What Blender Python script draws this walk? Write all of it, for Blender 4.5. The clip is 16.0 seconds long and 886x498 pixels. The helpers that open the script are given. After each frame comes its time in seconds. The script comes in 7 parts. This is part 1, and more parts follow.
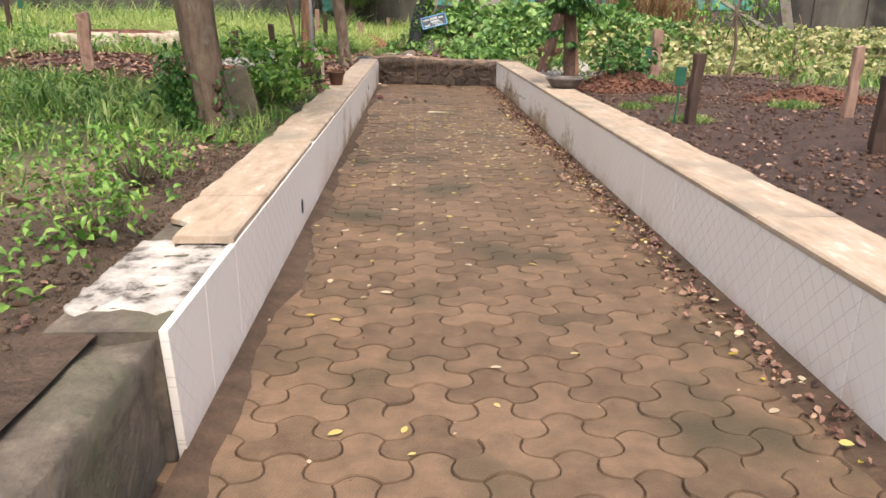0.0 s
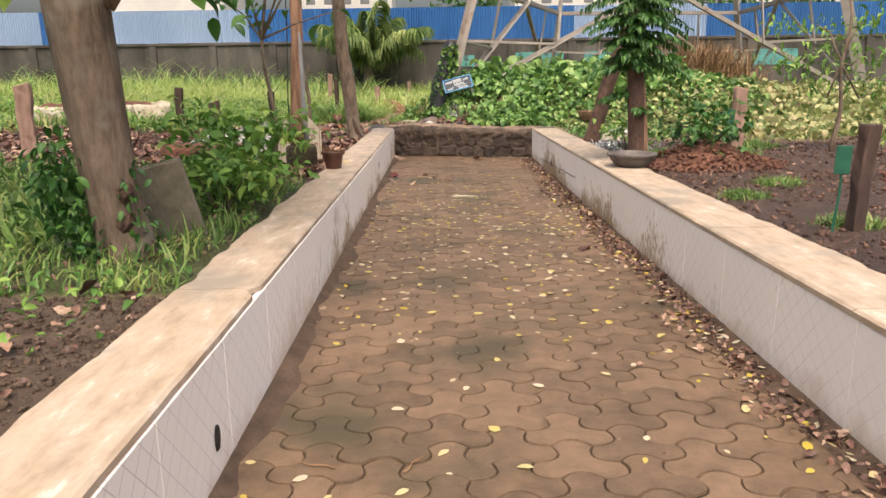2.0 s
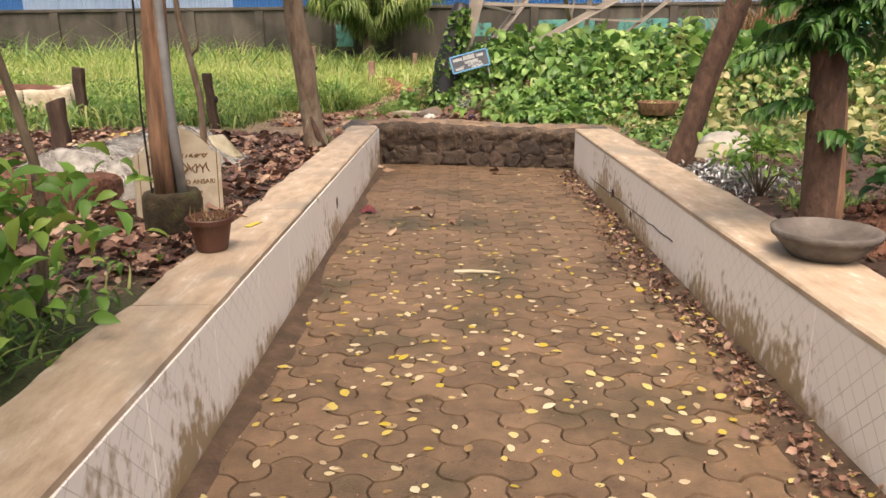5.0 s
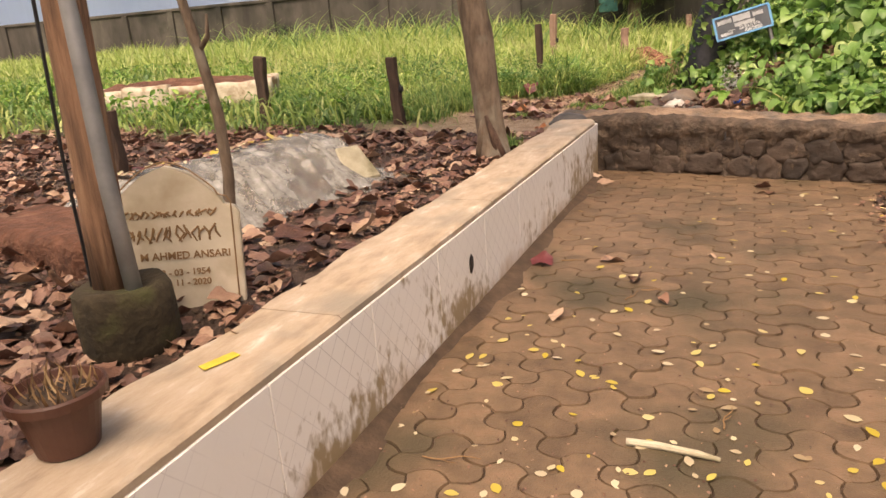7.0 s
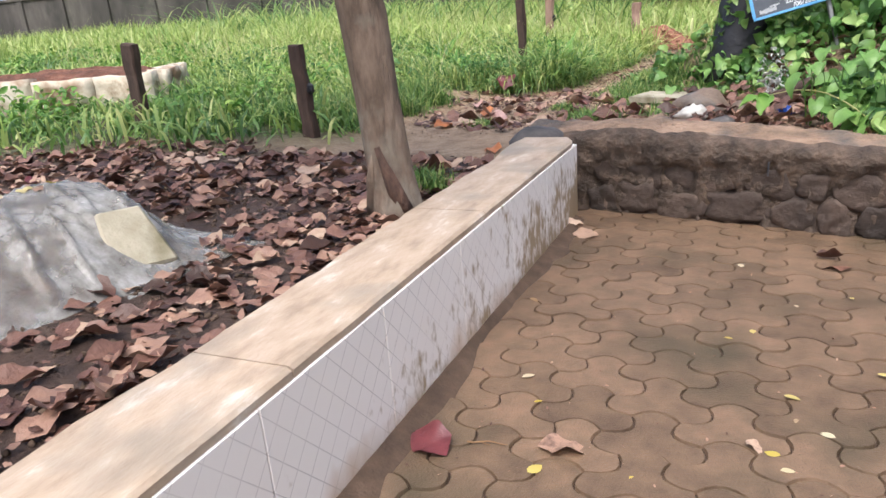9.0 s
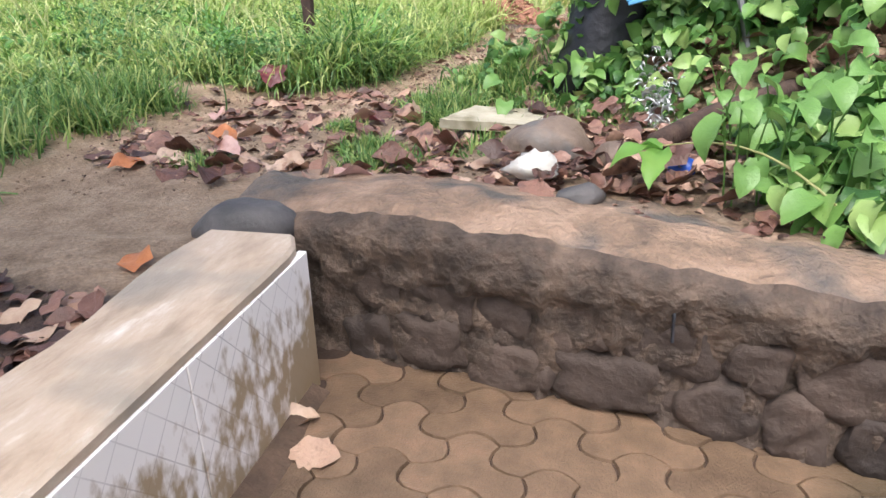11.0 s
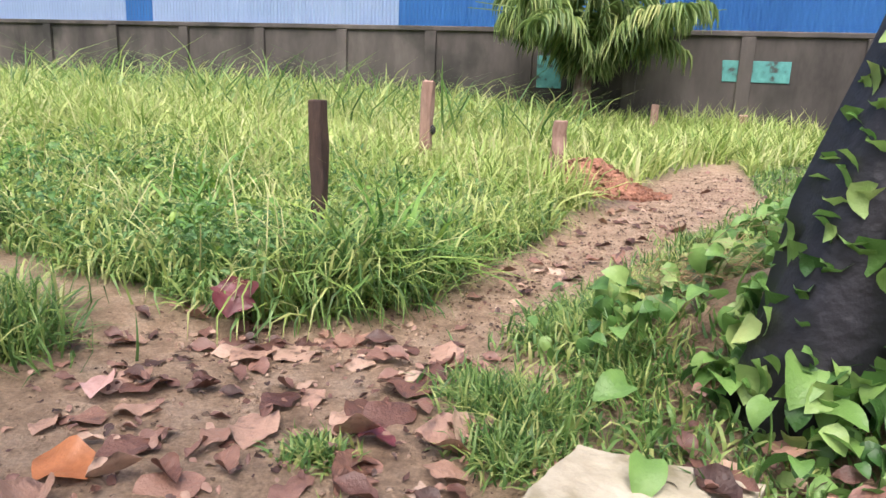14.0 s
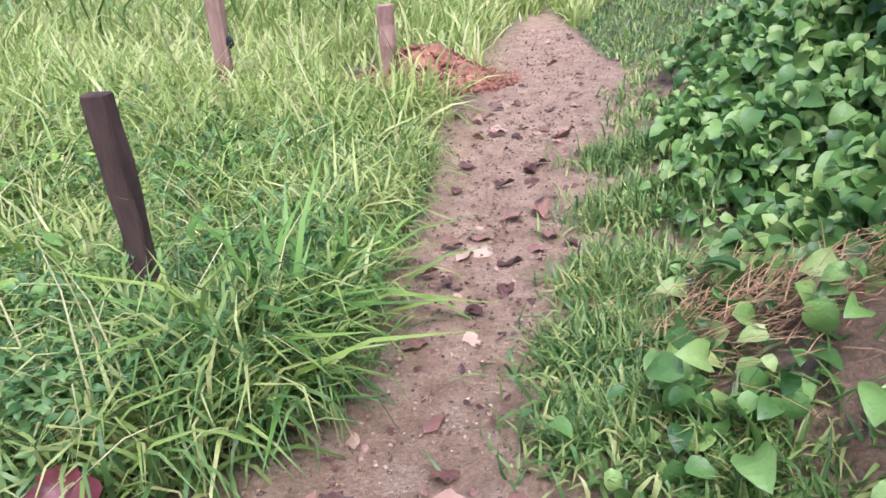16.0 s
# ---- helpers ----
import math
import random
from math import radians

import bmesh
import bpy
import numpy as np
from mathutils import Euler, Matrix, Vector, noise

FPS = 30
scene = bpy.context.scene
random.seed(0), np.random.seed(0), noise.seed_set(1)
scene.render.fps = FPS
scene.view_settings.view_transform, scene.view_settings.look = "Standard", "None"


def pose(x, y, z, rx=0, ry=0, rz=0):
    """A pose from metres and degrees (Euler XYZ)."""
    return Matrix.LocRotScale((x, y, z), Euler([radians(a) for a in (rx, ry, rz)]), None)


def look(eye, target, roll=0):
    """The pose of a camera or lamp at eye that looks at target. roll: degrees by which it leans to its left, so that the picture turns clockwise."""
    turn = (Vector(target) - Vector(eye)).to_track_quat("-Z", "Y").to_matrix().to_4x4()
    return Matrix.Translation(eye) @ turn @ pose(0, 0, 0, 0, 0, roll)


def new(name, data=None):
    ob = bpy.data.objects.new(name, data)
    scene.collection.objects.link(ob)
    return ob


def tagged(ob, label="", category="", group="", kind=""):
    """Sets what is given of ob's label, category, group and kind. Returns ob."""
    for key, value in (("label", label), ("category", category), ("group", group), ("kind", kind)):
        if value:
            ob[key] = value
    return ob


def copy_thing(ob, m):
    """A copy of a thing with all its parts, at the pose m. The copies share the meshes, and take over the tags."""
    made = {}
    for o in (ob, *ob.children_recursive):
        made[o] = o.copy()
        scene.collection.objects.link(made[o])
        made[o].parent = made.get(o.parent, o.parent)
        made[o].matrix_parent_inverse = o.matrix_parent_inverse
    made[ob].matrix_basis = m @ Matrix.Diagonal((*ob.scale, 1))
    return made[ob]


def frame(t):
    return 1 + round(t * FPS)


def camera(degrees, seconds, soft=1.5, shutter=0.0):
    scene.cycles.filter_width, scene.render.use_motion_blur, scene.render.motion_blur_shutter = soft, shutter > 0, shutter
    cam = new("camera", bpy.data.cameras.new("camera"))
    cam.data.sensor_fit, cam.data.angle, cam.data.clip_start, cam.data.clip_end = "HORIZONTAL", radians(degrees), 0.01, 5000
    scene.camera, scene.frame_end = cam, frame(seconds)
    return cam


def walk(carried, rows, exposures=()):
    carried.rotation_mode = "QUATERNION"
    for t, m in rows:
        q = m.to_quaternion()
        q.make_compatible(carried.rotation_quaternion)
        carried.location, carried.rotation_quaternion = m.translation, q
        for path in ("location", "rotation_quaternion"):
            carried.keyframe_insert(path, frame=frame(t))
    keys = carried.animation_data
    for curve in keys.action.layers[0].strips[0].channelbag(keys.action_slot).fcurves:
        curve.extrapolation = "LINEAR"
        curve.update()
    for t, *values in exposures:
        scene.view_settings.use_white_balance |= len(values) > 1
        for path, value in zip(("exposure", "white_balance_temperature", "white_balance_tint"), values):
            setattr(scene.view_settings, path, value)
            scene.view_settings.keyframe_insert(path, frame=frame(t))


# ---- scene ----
cam = camera(63.2, 16.0)
PATH = [
    (0, (0.022, 0.301, 1.354), (0.097, 2.201, 0.732), 0.6),
    (0.5, (-0.004, 0.874, 1.385), (0.097, 2.823, 0.949), 1.3),
    (1, (0.032, 1.435, 1.364), (0.099, 3.391, 0.95), -0.6),
    (1.5, (0.03, 2.014, 1.327), (0.037, 3.962, 0.874), -1.1),
    (2, (0.059, 2.59, 1.346), (0.064, 4.534, 0.878), -0.8),
    (2.5, (0.112, 3.178, 1.365), (0.128, 5.119, 0.882), -0.1),
    (3, (0.111, 3.764, 1.38), (0.122, 5.7, 0.879), 0.1),
    (3.2, (0.136, 3.993, 1.361), (0.141, 5.926, 0.851), 0.1),
    (5.3, (0.228, 6.552, 1.434), (0.179, 8.475, 0.887), -0.9),
    (5.5, (0.259, 6.773, 1.409), (0.19, 8.701, 0.883), -1.1),
    (6, (0.354, 7.333, 1.406), (0.194, 9.265, 0.913), -2.2),
    (6.5, (0.426, 7.931, 1.396), (0.181, 9.849, 0.884), -2.8),
    (7, (0.51, 8.475, 1.405), (-0.249, 10.227, 0.809), -4.3),
    (7.5, (0.469, 8.987, 1.39), (-0.699, 10.458, 0.703), -4.7),
    (8, (0.489, 9.533, 1.403), (-0.846, 10.876, 0.759), -6.4),
    (8.5, (0.429, 10.075, 1.384), (-0.776, 11.542, 0.754), -5.9),
    (9, (0.349, 10.691, 1.339), (-0.456, 12.403, 0.689), -4.6),
    (9.2, (0.349, 10.871, 1.347), (-0.301, 12.647, 0.696), -3.4),
    (11.3, (0.167, 13.482, 1.296), (-0.268, 15.271, 0.513), -1.2),
    (11.5, (0.169, 13.701, 1.323), (-0.271, 15.497, 0.561), -0.5),
    (12, (0.078, 14.105, 1.335), (-0.397, 15.918, 0.637), -0.0),
    (12.5, (-0.049, 14.49, 1.358), (-0.574, 16.309, 0.715), -0.7),
    (13, (-0.119, 14.811, 1.393), (-0.729, 16.617, 0.788), -1.1),
    (13.5, (-0.281, 15.025, 1.394), (-0.91, 16.84, 0.838), 0.6),
    (14, (-0.385, 15.128, 1.414), (-0.994, 16.979, 0.964), 2.4),
    (14.5, (-0.58, 15.526, 1.549), (-1.216, 17.314, 0.917), 2.5),
    (15, (-0.782, 15.711, 1.832), (-1.289, 17.456, 0.996), 1.2),
    (15.5, (-0.927, 15.868, 1.849), (-1.236, 17.642, 0.979), -2.4),
    (16, (-1.096, 16.256, 1.725), (-1.14, 18.069, 0.882), -3.7),
]
EXPOSURES = [(0, 0.7, 6500, 10), (3, 0.68, 6900, 12), (5.5, 0.68, 7700, 14), (6.6, 0.6, 8700, 20), (7.3, 0.7, 7200, 13), (8, 0.74, 6000, 10), (9, 0.8, 5800, 10), (11.5, 1.0, 5700, 9), (12.5, 1.0, 5600, 12), (13.8, 0.97, 6000, 16), (14.1, 0.95, 6100, 17), (14.5, 0.88, 8200, 31), (15, 0.82, 6800, 28), (15.5, 0.83, 5700, 28), (16, 0.88, 5300, 25)]
walk(cam, [(t, look(eye, target, roll)) for t, eye, target, roll in PATH], EXPOSURES)

# ---- world and light ----
world = bpy.data.worlds.new("overcast_sky")
scene.world = world
world.use_nodes = True
wn = world.node_tree
sky = wn.nodes.new("ShaderNodeTexSky")
sky.sky_type = "NISHITA"
sky.sun_disc = False
sky.sun_elevation, sky.sun_rotation = radians(63), radians(178)
sky.air_density, sky.dust_density, sky.ozone_density = 1.0, 8.0, 0.3
wn.links.new(sky.outputs[0], wn.nodes["Background"].inputs[0])
wn.nodes["Background"].inputs[1].default_value = 0.132
sun = new("sun", bpy.data.lights.new("sun", "SUN"))
sun.data.energy, sun.data.angle, sun.data.color = 1.75, radians(40), (1.0, 0.95, 0.88)
sun.matrix_world = look((0.5, -15, 30), (0, 0, 0))

# ---- building helpers ----
rng = np.random.default_rng(7)


def part(name, bm, material, parent=None, label=""):
    """One mesh object out of a bmesh, under a thing or a part."""
    me = bpy.data.meshes.new(name)
    bm.normal_update()
    bm.to_mesh(me)
    bm.free()
    if material is not None:
        me.materials.append(material)
    ob = new(name, me)
    if parent is not None:
        ob.parent = parent
    if label:
        tagged(ob, label)
    return ob


def thing(name, m, label, category, group="", kind=""):
    ob = new(name)
    ob.empty_display_size = 0.1
    ob.matrix_world = m
    return tagged(ob, label, category, group, kind)


def smooth(ob):
    ob.data.polygons.foreach_set("use_smooth", [True] * len(ob.data.polygons))
    return ob


def box(bm, x0, x1, y0, y1, z0, z1, bevel=0.0):
    r = bmesh.ops.create_cube(bm, size=1.0)
    for v in r["verts"]:
        v.co = Vector(((x0 + x1) / 2 + v.co.x * (x1 - x0), (y0 + y1) / 2 + v.co.y * (y1 - y0), (z0 + z1) / 2 + v.co.z * (z1 - z0)))
    if bevel:
        bmesh.ops.bevel(bm, geom=list({e for v in r["verts"] for e in v.link_edges}), offset=bevel, segments=1, affect="EDGES")
    return bm


def tube(bm, points, radii, n=8, cap=True, wobble=0.0):
    """A tapered limb along points."""
    rings = []
    pts = [Vector(p) for p in points]
    for i, p in enumerate(pts):
        d = (pts[min(i + 1, len(pts) - 1)] - pts[max(i - 1, 0)]).normalized()
        a = d.cross(Vector((0, 1, 0.01))).normalized()
        b = d.cross(a).normalized()
        ring = []
        for k in range(n):
            t = 2 * math.pi * k / n
            r = radii[i] * (1 + wobble * noise.noise(Vector((p.x * 3 + k * 1.7, p.y * 3, p.z * 4 + k))))
            ring.append(bm.verts.new(p + a * (r * math.cos(t)) + b * (r * math.sin(t))))
        rings.append(ring)
    for r0, r1 in zip(rings, rings[1:]):
        for k in range(n):
            bm.faces.new((r0[k], r0[(k + 1) % n], r1[(k + 1) % n], r1[k]))
    if cap:
        bm.faces.new(rings[0][::-1])
        bm.faces.new(rings[-1])
    return bm


def lathe(bm, profile, n=24):
    """Turns (radius, z) pairs round the z axis."""
    rings = [[bm.verts.new((r * math.cos(2 * math.pi * k / n), r * math.sin(2 * math.pi * k / n), z)) for k in range(n)] for r, z in profile]
    for r0, r1 in zip(rings, rings[1:]):
        for k in range(n):
            bm.faces.new((r0[k], r0[(k + 1) % n], r1[(k + 1) % n], r1[k]))
    bm.faces.new(rings[0][::-1])
    bm.faces.new(rings[-1])
    return bm


def smoothstep(a, b, x):
    t = np.clip((np.asarray(x, float) - a) / (b - a), 0, 1)
    return t * t * (3 - 2 * t)


def wave(x, y, s=1.0):
    """A cheap smooth noise of the plan, about -1 to 1."""
    x, y = np.asarray(x, float) * s, np.asarray(y, float) * s
    return (np.sin(1.3 * x + 0.7 * y + 1.1) + np.sin(-0.9 * x + 1.7 * y + 4.2) + np.sin(2.3 * x + 2.1 * y + 0.3) * 0.7 + np.sin(3.9 * x - 3.1 * y + 2.0) * 0.5) / 3.2


def rotations(yaw, pitch, roll):
    """Turn matrices: roll about the leaf's own y, pitch about x, then yaw about z."""
    cy, sy, cp, sp, cr, sr = np.cos(yaw), np.sin(yaw), np.cos(pitch), np.sin(pitch), np.cos(roll), np.sin(roll)
    o, l = np.zeros_like(cy), np.ones_like(cy)
    rz = np.array([[cy, -sy, o], [sy, cy, o], [o, o, l]]).transpose(2, 0, 1)
    rx = np.array([[l, o, o], [o, cp, -sp], [o, sp, cp]]).transpose(2, 0, 1)
    ry = np.array([[cr, o, sr], [o, l, o], [-sr, o, cr]]).transpose(2, 0, 1)
    return rz @ rx @ ry


def mesh_from(name, verts, faces, material, smooth_faces=False):
    me = bpy.data.meshes.new(name)
    faces = np.asarray(faces)
    k = faces.shape[1]
    me.vertices.add(len(verts))
    me.vertices.foreach_set("co", np.asarray(verts, np.float32).ravel())
    me.loops.add(faces.size)
    me.loops.foreach_set("vertex_index", faces.ravel().astype(np.int32))
    me.polygons.add(len(faces))
    me.polygons.foreach_set("loop_start", np.arange(0, faces.size, k, dtype=np.int32))
    me.polygons.foreach_set("use_smooth", np.full(len(faces), smooth_faces))
    me.update(calc_edges=True)
    me.materials.append(material)
    return me


def scatter(name, template, places, turns, sizes, material):
    """Many small copies of a triangle template, joined into one mesh."""
    tv, tf = template
    sizes = np.asarray(sizes, float)
    sizes = sizes[:, None] if sizes.ndim == 1 else sizes
    v = np.einsum("nij,nkj->nki", turns, tv[None] * sizes[:, None, :]) + np.asarray(places)[:, None, :]
    f = tf[None] + (np.arange(len(places)) * len(tv))[:, None, None]
    return mesh_from(name, v.reshape(-1, 3), f.reshape(-1, 3), material, True)


def stuff(name, me, label, category, kind="stuff"):
    return tagged(new(name, me), label, category, kind=kind)


# leaf shapes: about 1 long along y, face up
def blade_shape(bend=0.5, width=0.05):
    rows = [(0.0, 1.0), (0.35, 0.9), (0.7, 0.6), (1.0, 0.0)]
    v = []
    for s, w in rows[:-1]:
        y, z = bend * s * s * 0.8, s * (1 - 0.25 * bend * s)
        v += [(-width * w, y, z), (width * w, y, z)]
    v.append((0, bend * 0.8, 1 - 0.3 * bend))
    return np.array(v), np.array([(0, 1, 2), (1, 3, 2), (2, 3, 4), (3, 5, 4), (4, 5, 6)])


def arch_shape(width=0.5, fall=0.35):
    """A grass blade that rises, arches over and droops at its tip."""
    rows = [(0.0, 0.0, 0.7), (0.12, 0.4, 1.0), (0.36, 0.7, 0.9), (0.66, 0.78, 0.55)]
    v = []
    for y, z, w in rows:
        v += [(-width * w, y, z), (width * w, y, z)]
    v.append((0, 0.98, 0.78 - fall))
    return np.array(v), np.array([(0, 1, 2), (1, 3, 2), (2, 3, 4), (3, 5, 4), (4, 5, 6), (5, 7, 6), (6, 7, 8)])


def leaf_shape(width=0.5, fold=0.12, curl=0.1, heart=False, tip=0.0, rows=4, wavy=0.0, ragged=0.0):
    """A leaf blade folded along its midrib, about 1 long along y."""
    def half(t):
        if heart:
            return 0.5 * math.sqrt(max(t, 0.0)) * (1 - t) ** 0.75 * 2.1 if t < 1 else 0.0
        return 0.5 * math.sin(math.pi * t ** 0.85) ** 0.8
    def zz(u, t):
        return fold * abs(u) * 2 - curl * (t - 0.4) ** 2 * 2 + tip * u * t * 2 + wavy * math.sin(9 * t + (2 if u > 0 else 0)) * abs(u) * 2
    ts = [k / rows for k in range(rows + 1)]
    v, f = [(0, t, zz(0, t)) for t in ts], []
    for side in (-1, 1):
        o = len(v)
        for t in ts[1:-1]:
            w = half(t) * width * (1 + ragged * math.sin(17 * t + 2.1 * side + 9 * width) + 0.6 * ragged * math.sin(41 * t + side))
            back = 0.16 * max(0, 0.4 - t) / 0.4 if heart else 0.0
            v.append((side * w, t - back, zz(side * half(t), t)))
        m = rows - 1
        tri = [(0, o, 1)]
        for k in range(m - 1):
            tri += [(k + 1, o + k, o + k + 1), (k + 1, o + k + 1, k + 2)]
        tri.append((m, o + m - 1, m + 1))
        f += [a if side > 0 else a[::-1] for a in tri]
    return np.array(v, float), np.array(f)


# ---- materials ----
def material(name, stops, scale=6.0, rough=0.85, bump=0.3, bump_scale=40.0, detail=6.0, random_by="", amount=0.0, through_light=0.0,
             stain=None, stain_scale=1.5, stain_from=0.5, metal=0.0, stretch=(1, 1, 1), distance=0.01, specular=0.5):
    m = bpy.data.materials.new(name)
    m.use_nodes = True
    nt = m.node_tree
    n, l = nt.nodes, nt.links
    bsdf = n["Principled BSDF"]
    geo = n.new("ShaderNodeNewGeometry")
    mapping = n.new("ShaderNodeMapping")
    mapping.inputs["Scale"].default_value = stretch
    l.new(geo.outputs["Position"], mapping.inputs["Vector"])
    tex = n.new("ShaderNodeTexNoise")
    tex.inputs["Scale"].default_value, tex.inputs["Detail"].default_value, tex.inputs["Roughness"].default_value = scale, detail, 0.65
    l.new(mapping.outputs[0], tex.inputs["Vector"])
    value = tex.outputs["Fac"]
    if random_by:
        src = geo.outputs["Random Per Island"] if random_by == "island" else n.new("ShaderNodeObjectInfo").outputs["Random"]
        mix = n.new("ShaderNodeMix")
        mix.inputs["Factor"].default_value = amount
        l.new(value, mix.inputs["A"])
        l.new(src, mix.inputs["B"])
        value = mix.outputs["Result"]
    ramp = n.new("ShaderNodeValToRGB")
    els = ramp.color_ramp.elements
    while len(els) < len(stops):
        els.new(0.5)
    for e, (p, c) in zip(els, stops):
        e.position, e.color = p, (*c, 1)
    l.new(value, ramp.inputs[0])
    color = ramp.outputs[0]
    if stain is not None:
        t2 = n.new("ShaderNodeTexNoise")
        t2.inputs["Scale"].default_value, t2.inputs["Detail"].default_value = stain_scale, 8
        l.new(geo.outputs["Position"], t2.inputs["Vector"])
        mr = n.new("ShaderNodeMapRange")
        mr.inputs["From Min"].default_value, mr.inputs["From Max"].default_value = stain_from, stain_from + 0.15
        l.new(t2.outputs["Fac"], mr.inputs["Value"])
        mx = n.new("ShaderNodeMix")
        mx.data_type = "RGBA"
        l.new(mr.outputs[0], mx.inputs["Factor"])
        l.new(color, mx.inputs[6])
        mx.inputs[7].default_value = (*stain, 1)
        color = mx.outputs[2]
    l.new(color, bsdf.inputs["Base Color"])
    bsdf.inputs["Roughness"].default_value, bsdf.inputs["Metallic"].default_value = rough, metal
    bsdf.inputs["Specular IOR Level"].default_value = specular
    if bump:
        bt = n.new("ShaderNodeTexNoise")
        bt.inputs["Scale"].default_value, bt.inputs["Detail"].default_value = bump_scale, 6
        l.new(mapping.outputs[0], bt.inputs["Vector"])
        bp = n.new("ShaderNodeBump")
        bp.inputs["Strength"].default_value, bp.inputs["Distance"].default_value = bump, distance
        l.new(bt.outputs["Fac"], bp.inputs["Height"])
        l.new(bp.outputs[0], bsdf.inputs["Normal"])
    if through_light:
        tr = n.new("ShaderNodeBsdfTranslucent")
        l.new(color, tr.inputs["Color"])
        ms = n.new("ShaderNodeMixShader")
        ms.inputs[0].default_value = through_light
        l.new(bsdf.outputs[0], ms.inputs[1])
        l.new(tr.outputs[0], ms.inputs[2])
        l.new(ms.outputs[0], n["Material Output"].inputs["Surface"])
    return m


PAVE_STOPS = [(0.28, (0.085, 0.053, 0.031)), (0.5, (0.155, 0.1, 0.06)), (0.75, (0.25, 0.158, 0.098))]
PAVER = material("paver_concrete", PAVE_STOPS, 9, 0.5, 1.0, 130, detail=12, random_by="island", amount=0.2,
                 stain=(0.07, 0.054, 0.03), stain_scale=1.3, stain_from=0.52, distance=0.005)
PAVER_ONE = material("paver_concrete_single", PAVE_STOPS, 9, 0.5, 1.0, 130, detail=12, random_by="object", amount=0.2,
                     stain=(0.07, 0.054, 0.03), stain_scale=1.3, stain_from=0.52, distance=0.005)
JOINT = material("joint_soil", [(0.3, (0.03, 0.018, 0.012)), (0.7, (0.07, 0.042, 0.028))], 12, 0.95, 0.5, 60)
GRIT = material("trail_grit", [(0.3, (0.12, 0.078, 0.05)), (0.5, (0.26, 0.175, 0.115)), (0.85, (0.42, 0.31, 0.22))], 30, 0.8, 0.4, 90, random_by="island", amount=0.7)
SOILDARK = material("turned_soil", [(0.3, (0.045, 0.025, 0.017)), (0.55, (0.1, 0.055, 0.037)), (0.8, (0.19, 0.11, 0.075))], 14, 0.95, 0.8, 60, random_by="island", amount=0.4)
SILT = material("washed_silt", [(0.3, (0.045, 0.027, 0.017)), (0.55, (0.09, 0.057, 0.036)), (0.8, (0.16, 0.105, 0.07))], 8, 0.9, 0.8, 50)
CAPSTONE = material("cap_stone", [(0.32, (0.3, 0.225, 0.16)), (0.46, (0.42, 0.32, 0.23)), (0.58, (0.48, 0.385, 0.295)), (0.7, (0.68, 0.63, 0.56))], 6, 0.55, 0.8, 70, detail=14,
                    stain=(0.29, 0.245, 0.195), stain_scale=2.6, stain_from=0.53, distance=0.004, stretch=(1.8, 0.6, 1))
MORTAR = material("weathered_mortar", [(0.36, (0.09, 0.08, 0.07)), (0.46, (0.36, 0.33, 0.3)), (0.7, (0.62, 0.59, 0.56))], 8, 0.9, 0.8, 40, stain=(0.1, 0.09, 0.075), stain_scale=5, stain_from=0.55)
MASONRY = material("dark_masonry", [(0.3, (0.06, 0.05, 0.04)), (0.6, (0.15, 0.122, 0.095)), (0.8, (0.26, 0.215, 0.17))], 9, 0.95, 1.0, 35, stain=(0.1, 0.1, 0.06), stain_scale=2)
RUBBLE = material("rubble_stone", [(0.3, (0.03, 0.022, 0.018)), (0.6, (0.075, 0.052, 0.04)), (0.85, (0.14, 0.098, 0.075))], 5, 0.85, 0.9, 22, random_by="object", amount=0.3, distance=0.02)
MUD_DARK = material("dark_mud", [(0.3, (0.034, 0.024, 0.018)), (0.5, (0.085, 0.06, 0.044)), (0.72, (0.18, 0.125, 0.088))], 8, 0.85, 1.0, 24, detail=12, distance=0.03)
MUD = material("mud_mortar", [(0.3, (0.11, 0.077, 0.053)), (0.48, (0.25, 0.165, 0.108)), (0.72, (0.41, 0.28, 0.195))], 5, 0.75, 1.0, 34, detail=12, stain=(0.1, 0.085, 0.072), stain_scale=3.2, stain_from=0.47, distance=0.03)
BARK = material("bark_grey_brown", [(0.3, (0.075, 0.052, 0.036)), (0.52, (0.17, 0.122, 0.088)), (0.78, (0.27, 0.205, 0.155))], 9, 0.9, 1.0, 22, stretch=(1.6, 1.6, 0.5), distance=0.02,
                stain=(0.22, 0.19, 0.15), stain_scale=5, stain_from=0.56)
BARK_RED = material("bark_red_brown", [(0.3, (0.035, 0.02, 0.014)), (0.6, (0.105, 0.058, 0.04)), (0.8, (0.18, 0.11, 0.08))], 14, 0.9, 0.9, 40, stretch=(1.5, 1.5, 0.7), distance=0.015)
DEADWOOD = material("split_wood", [(0.3, (0.07, 0.04, 0.028)), (0.5, (0.24, 0.13, 0.08)), (0.75, (0.4, 0.25, 0.16))], 9, 0.85, 0.8, 30, stretch=(3, 3, 0.25), distance=0.015)
POSTWOOD = material("weathered_post", [(0.3, (0.03, 0.018, 0.014)), (0.6, (0.075, 0.045, 0.034)), (0.8, (0.14, 0.09, 0.07))], 8, 0.9, 0.6, 40, stretch=(2, 2, 0.5))
POSTPALE = material("pale_post", [(0.3, (0.2, 0.12, 0.09)), (0.6, (0.34, 0.22, 0.17)), (0.8, (0.45, 0.33, 0.27))], 8, 0.9, 0.6, 40, stretch=(2, 2, 0.5))
METAL = material("grey_pipe", [(0.3, (0.2, 0.2, 0.21)), (0.7, (0.34, 0.34, 0.35))], 6, 0.5, 0.1, 40, metal=0.4)
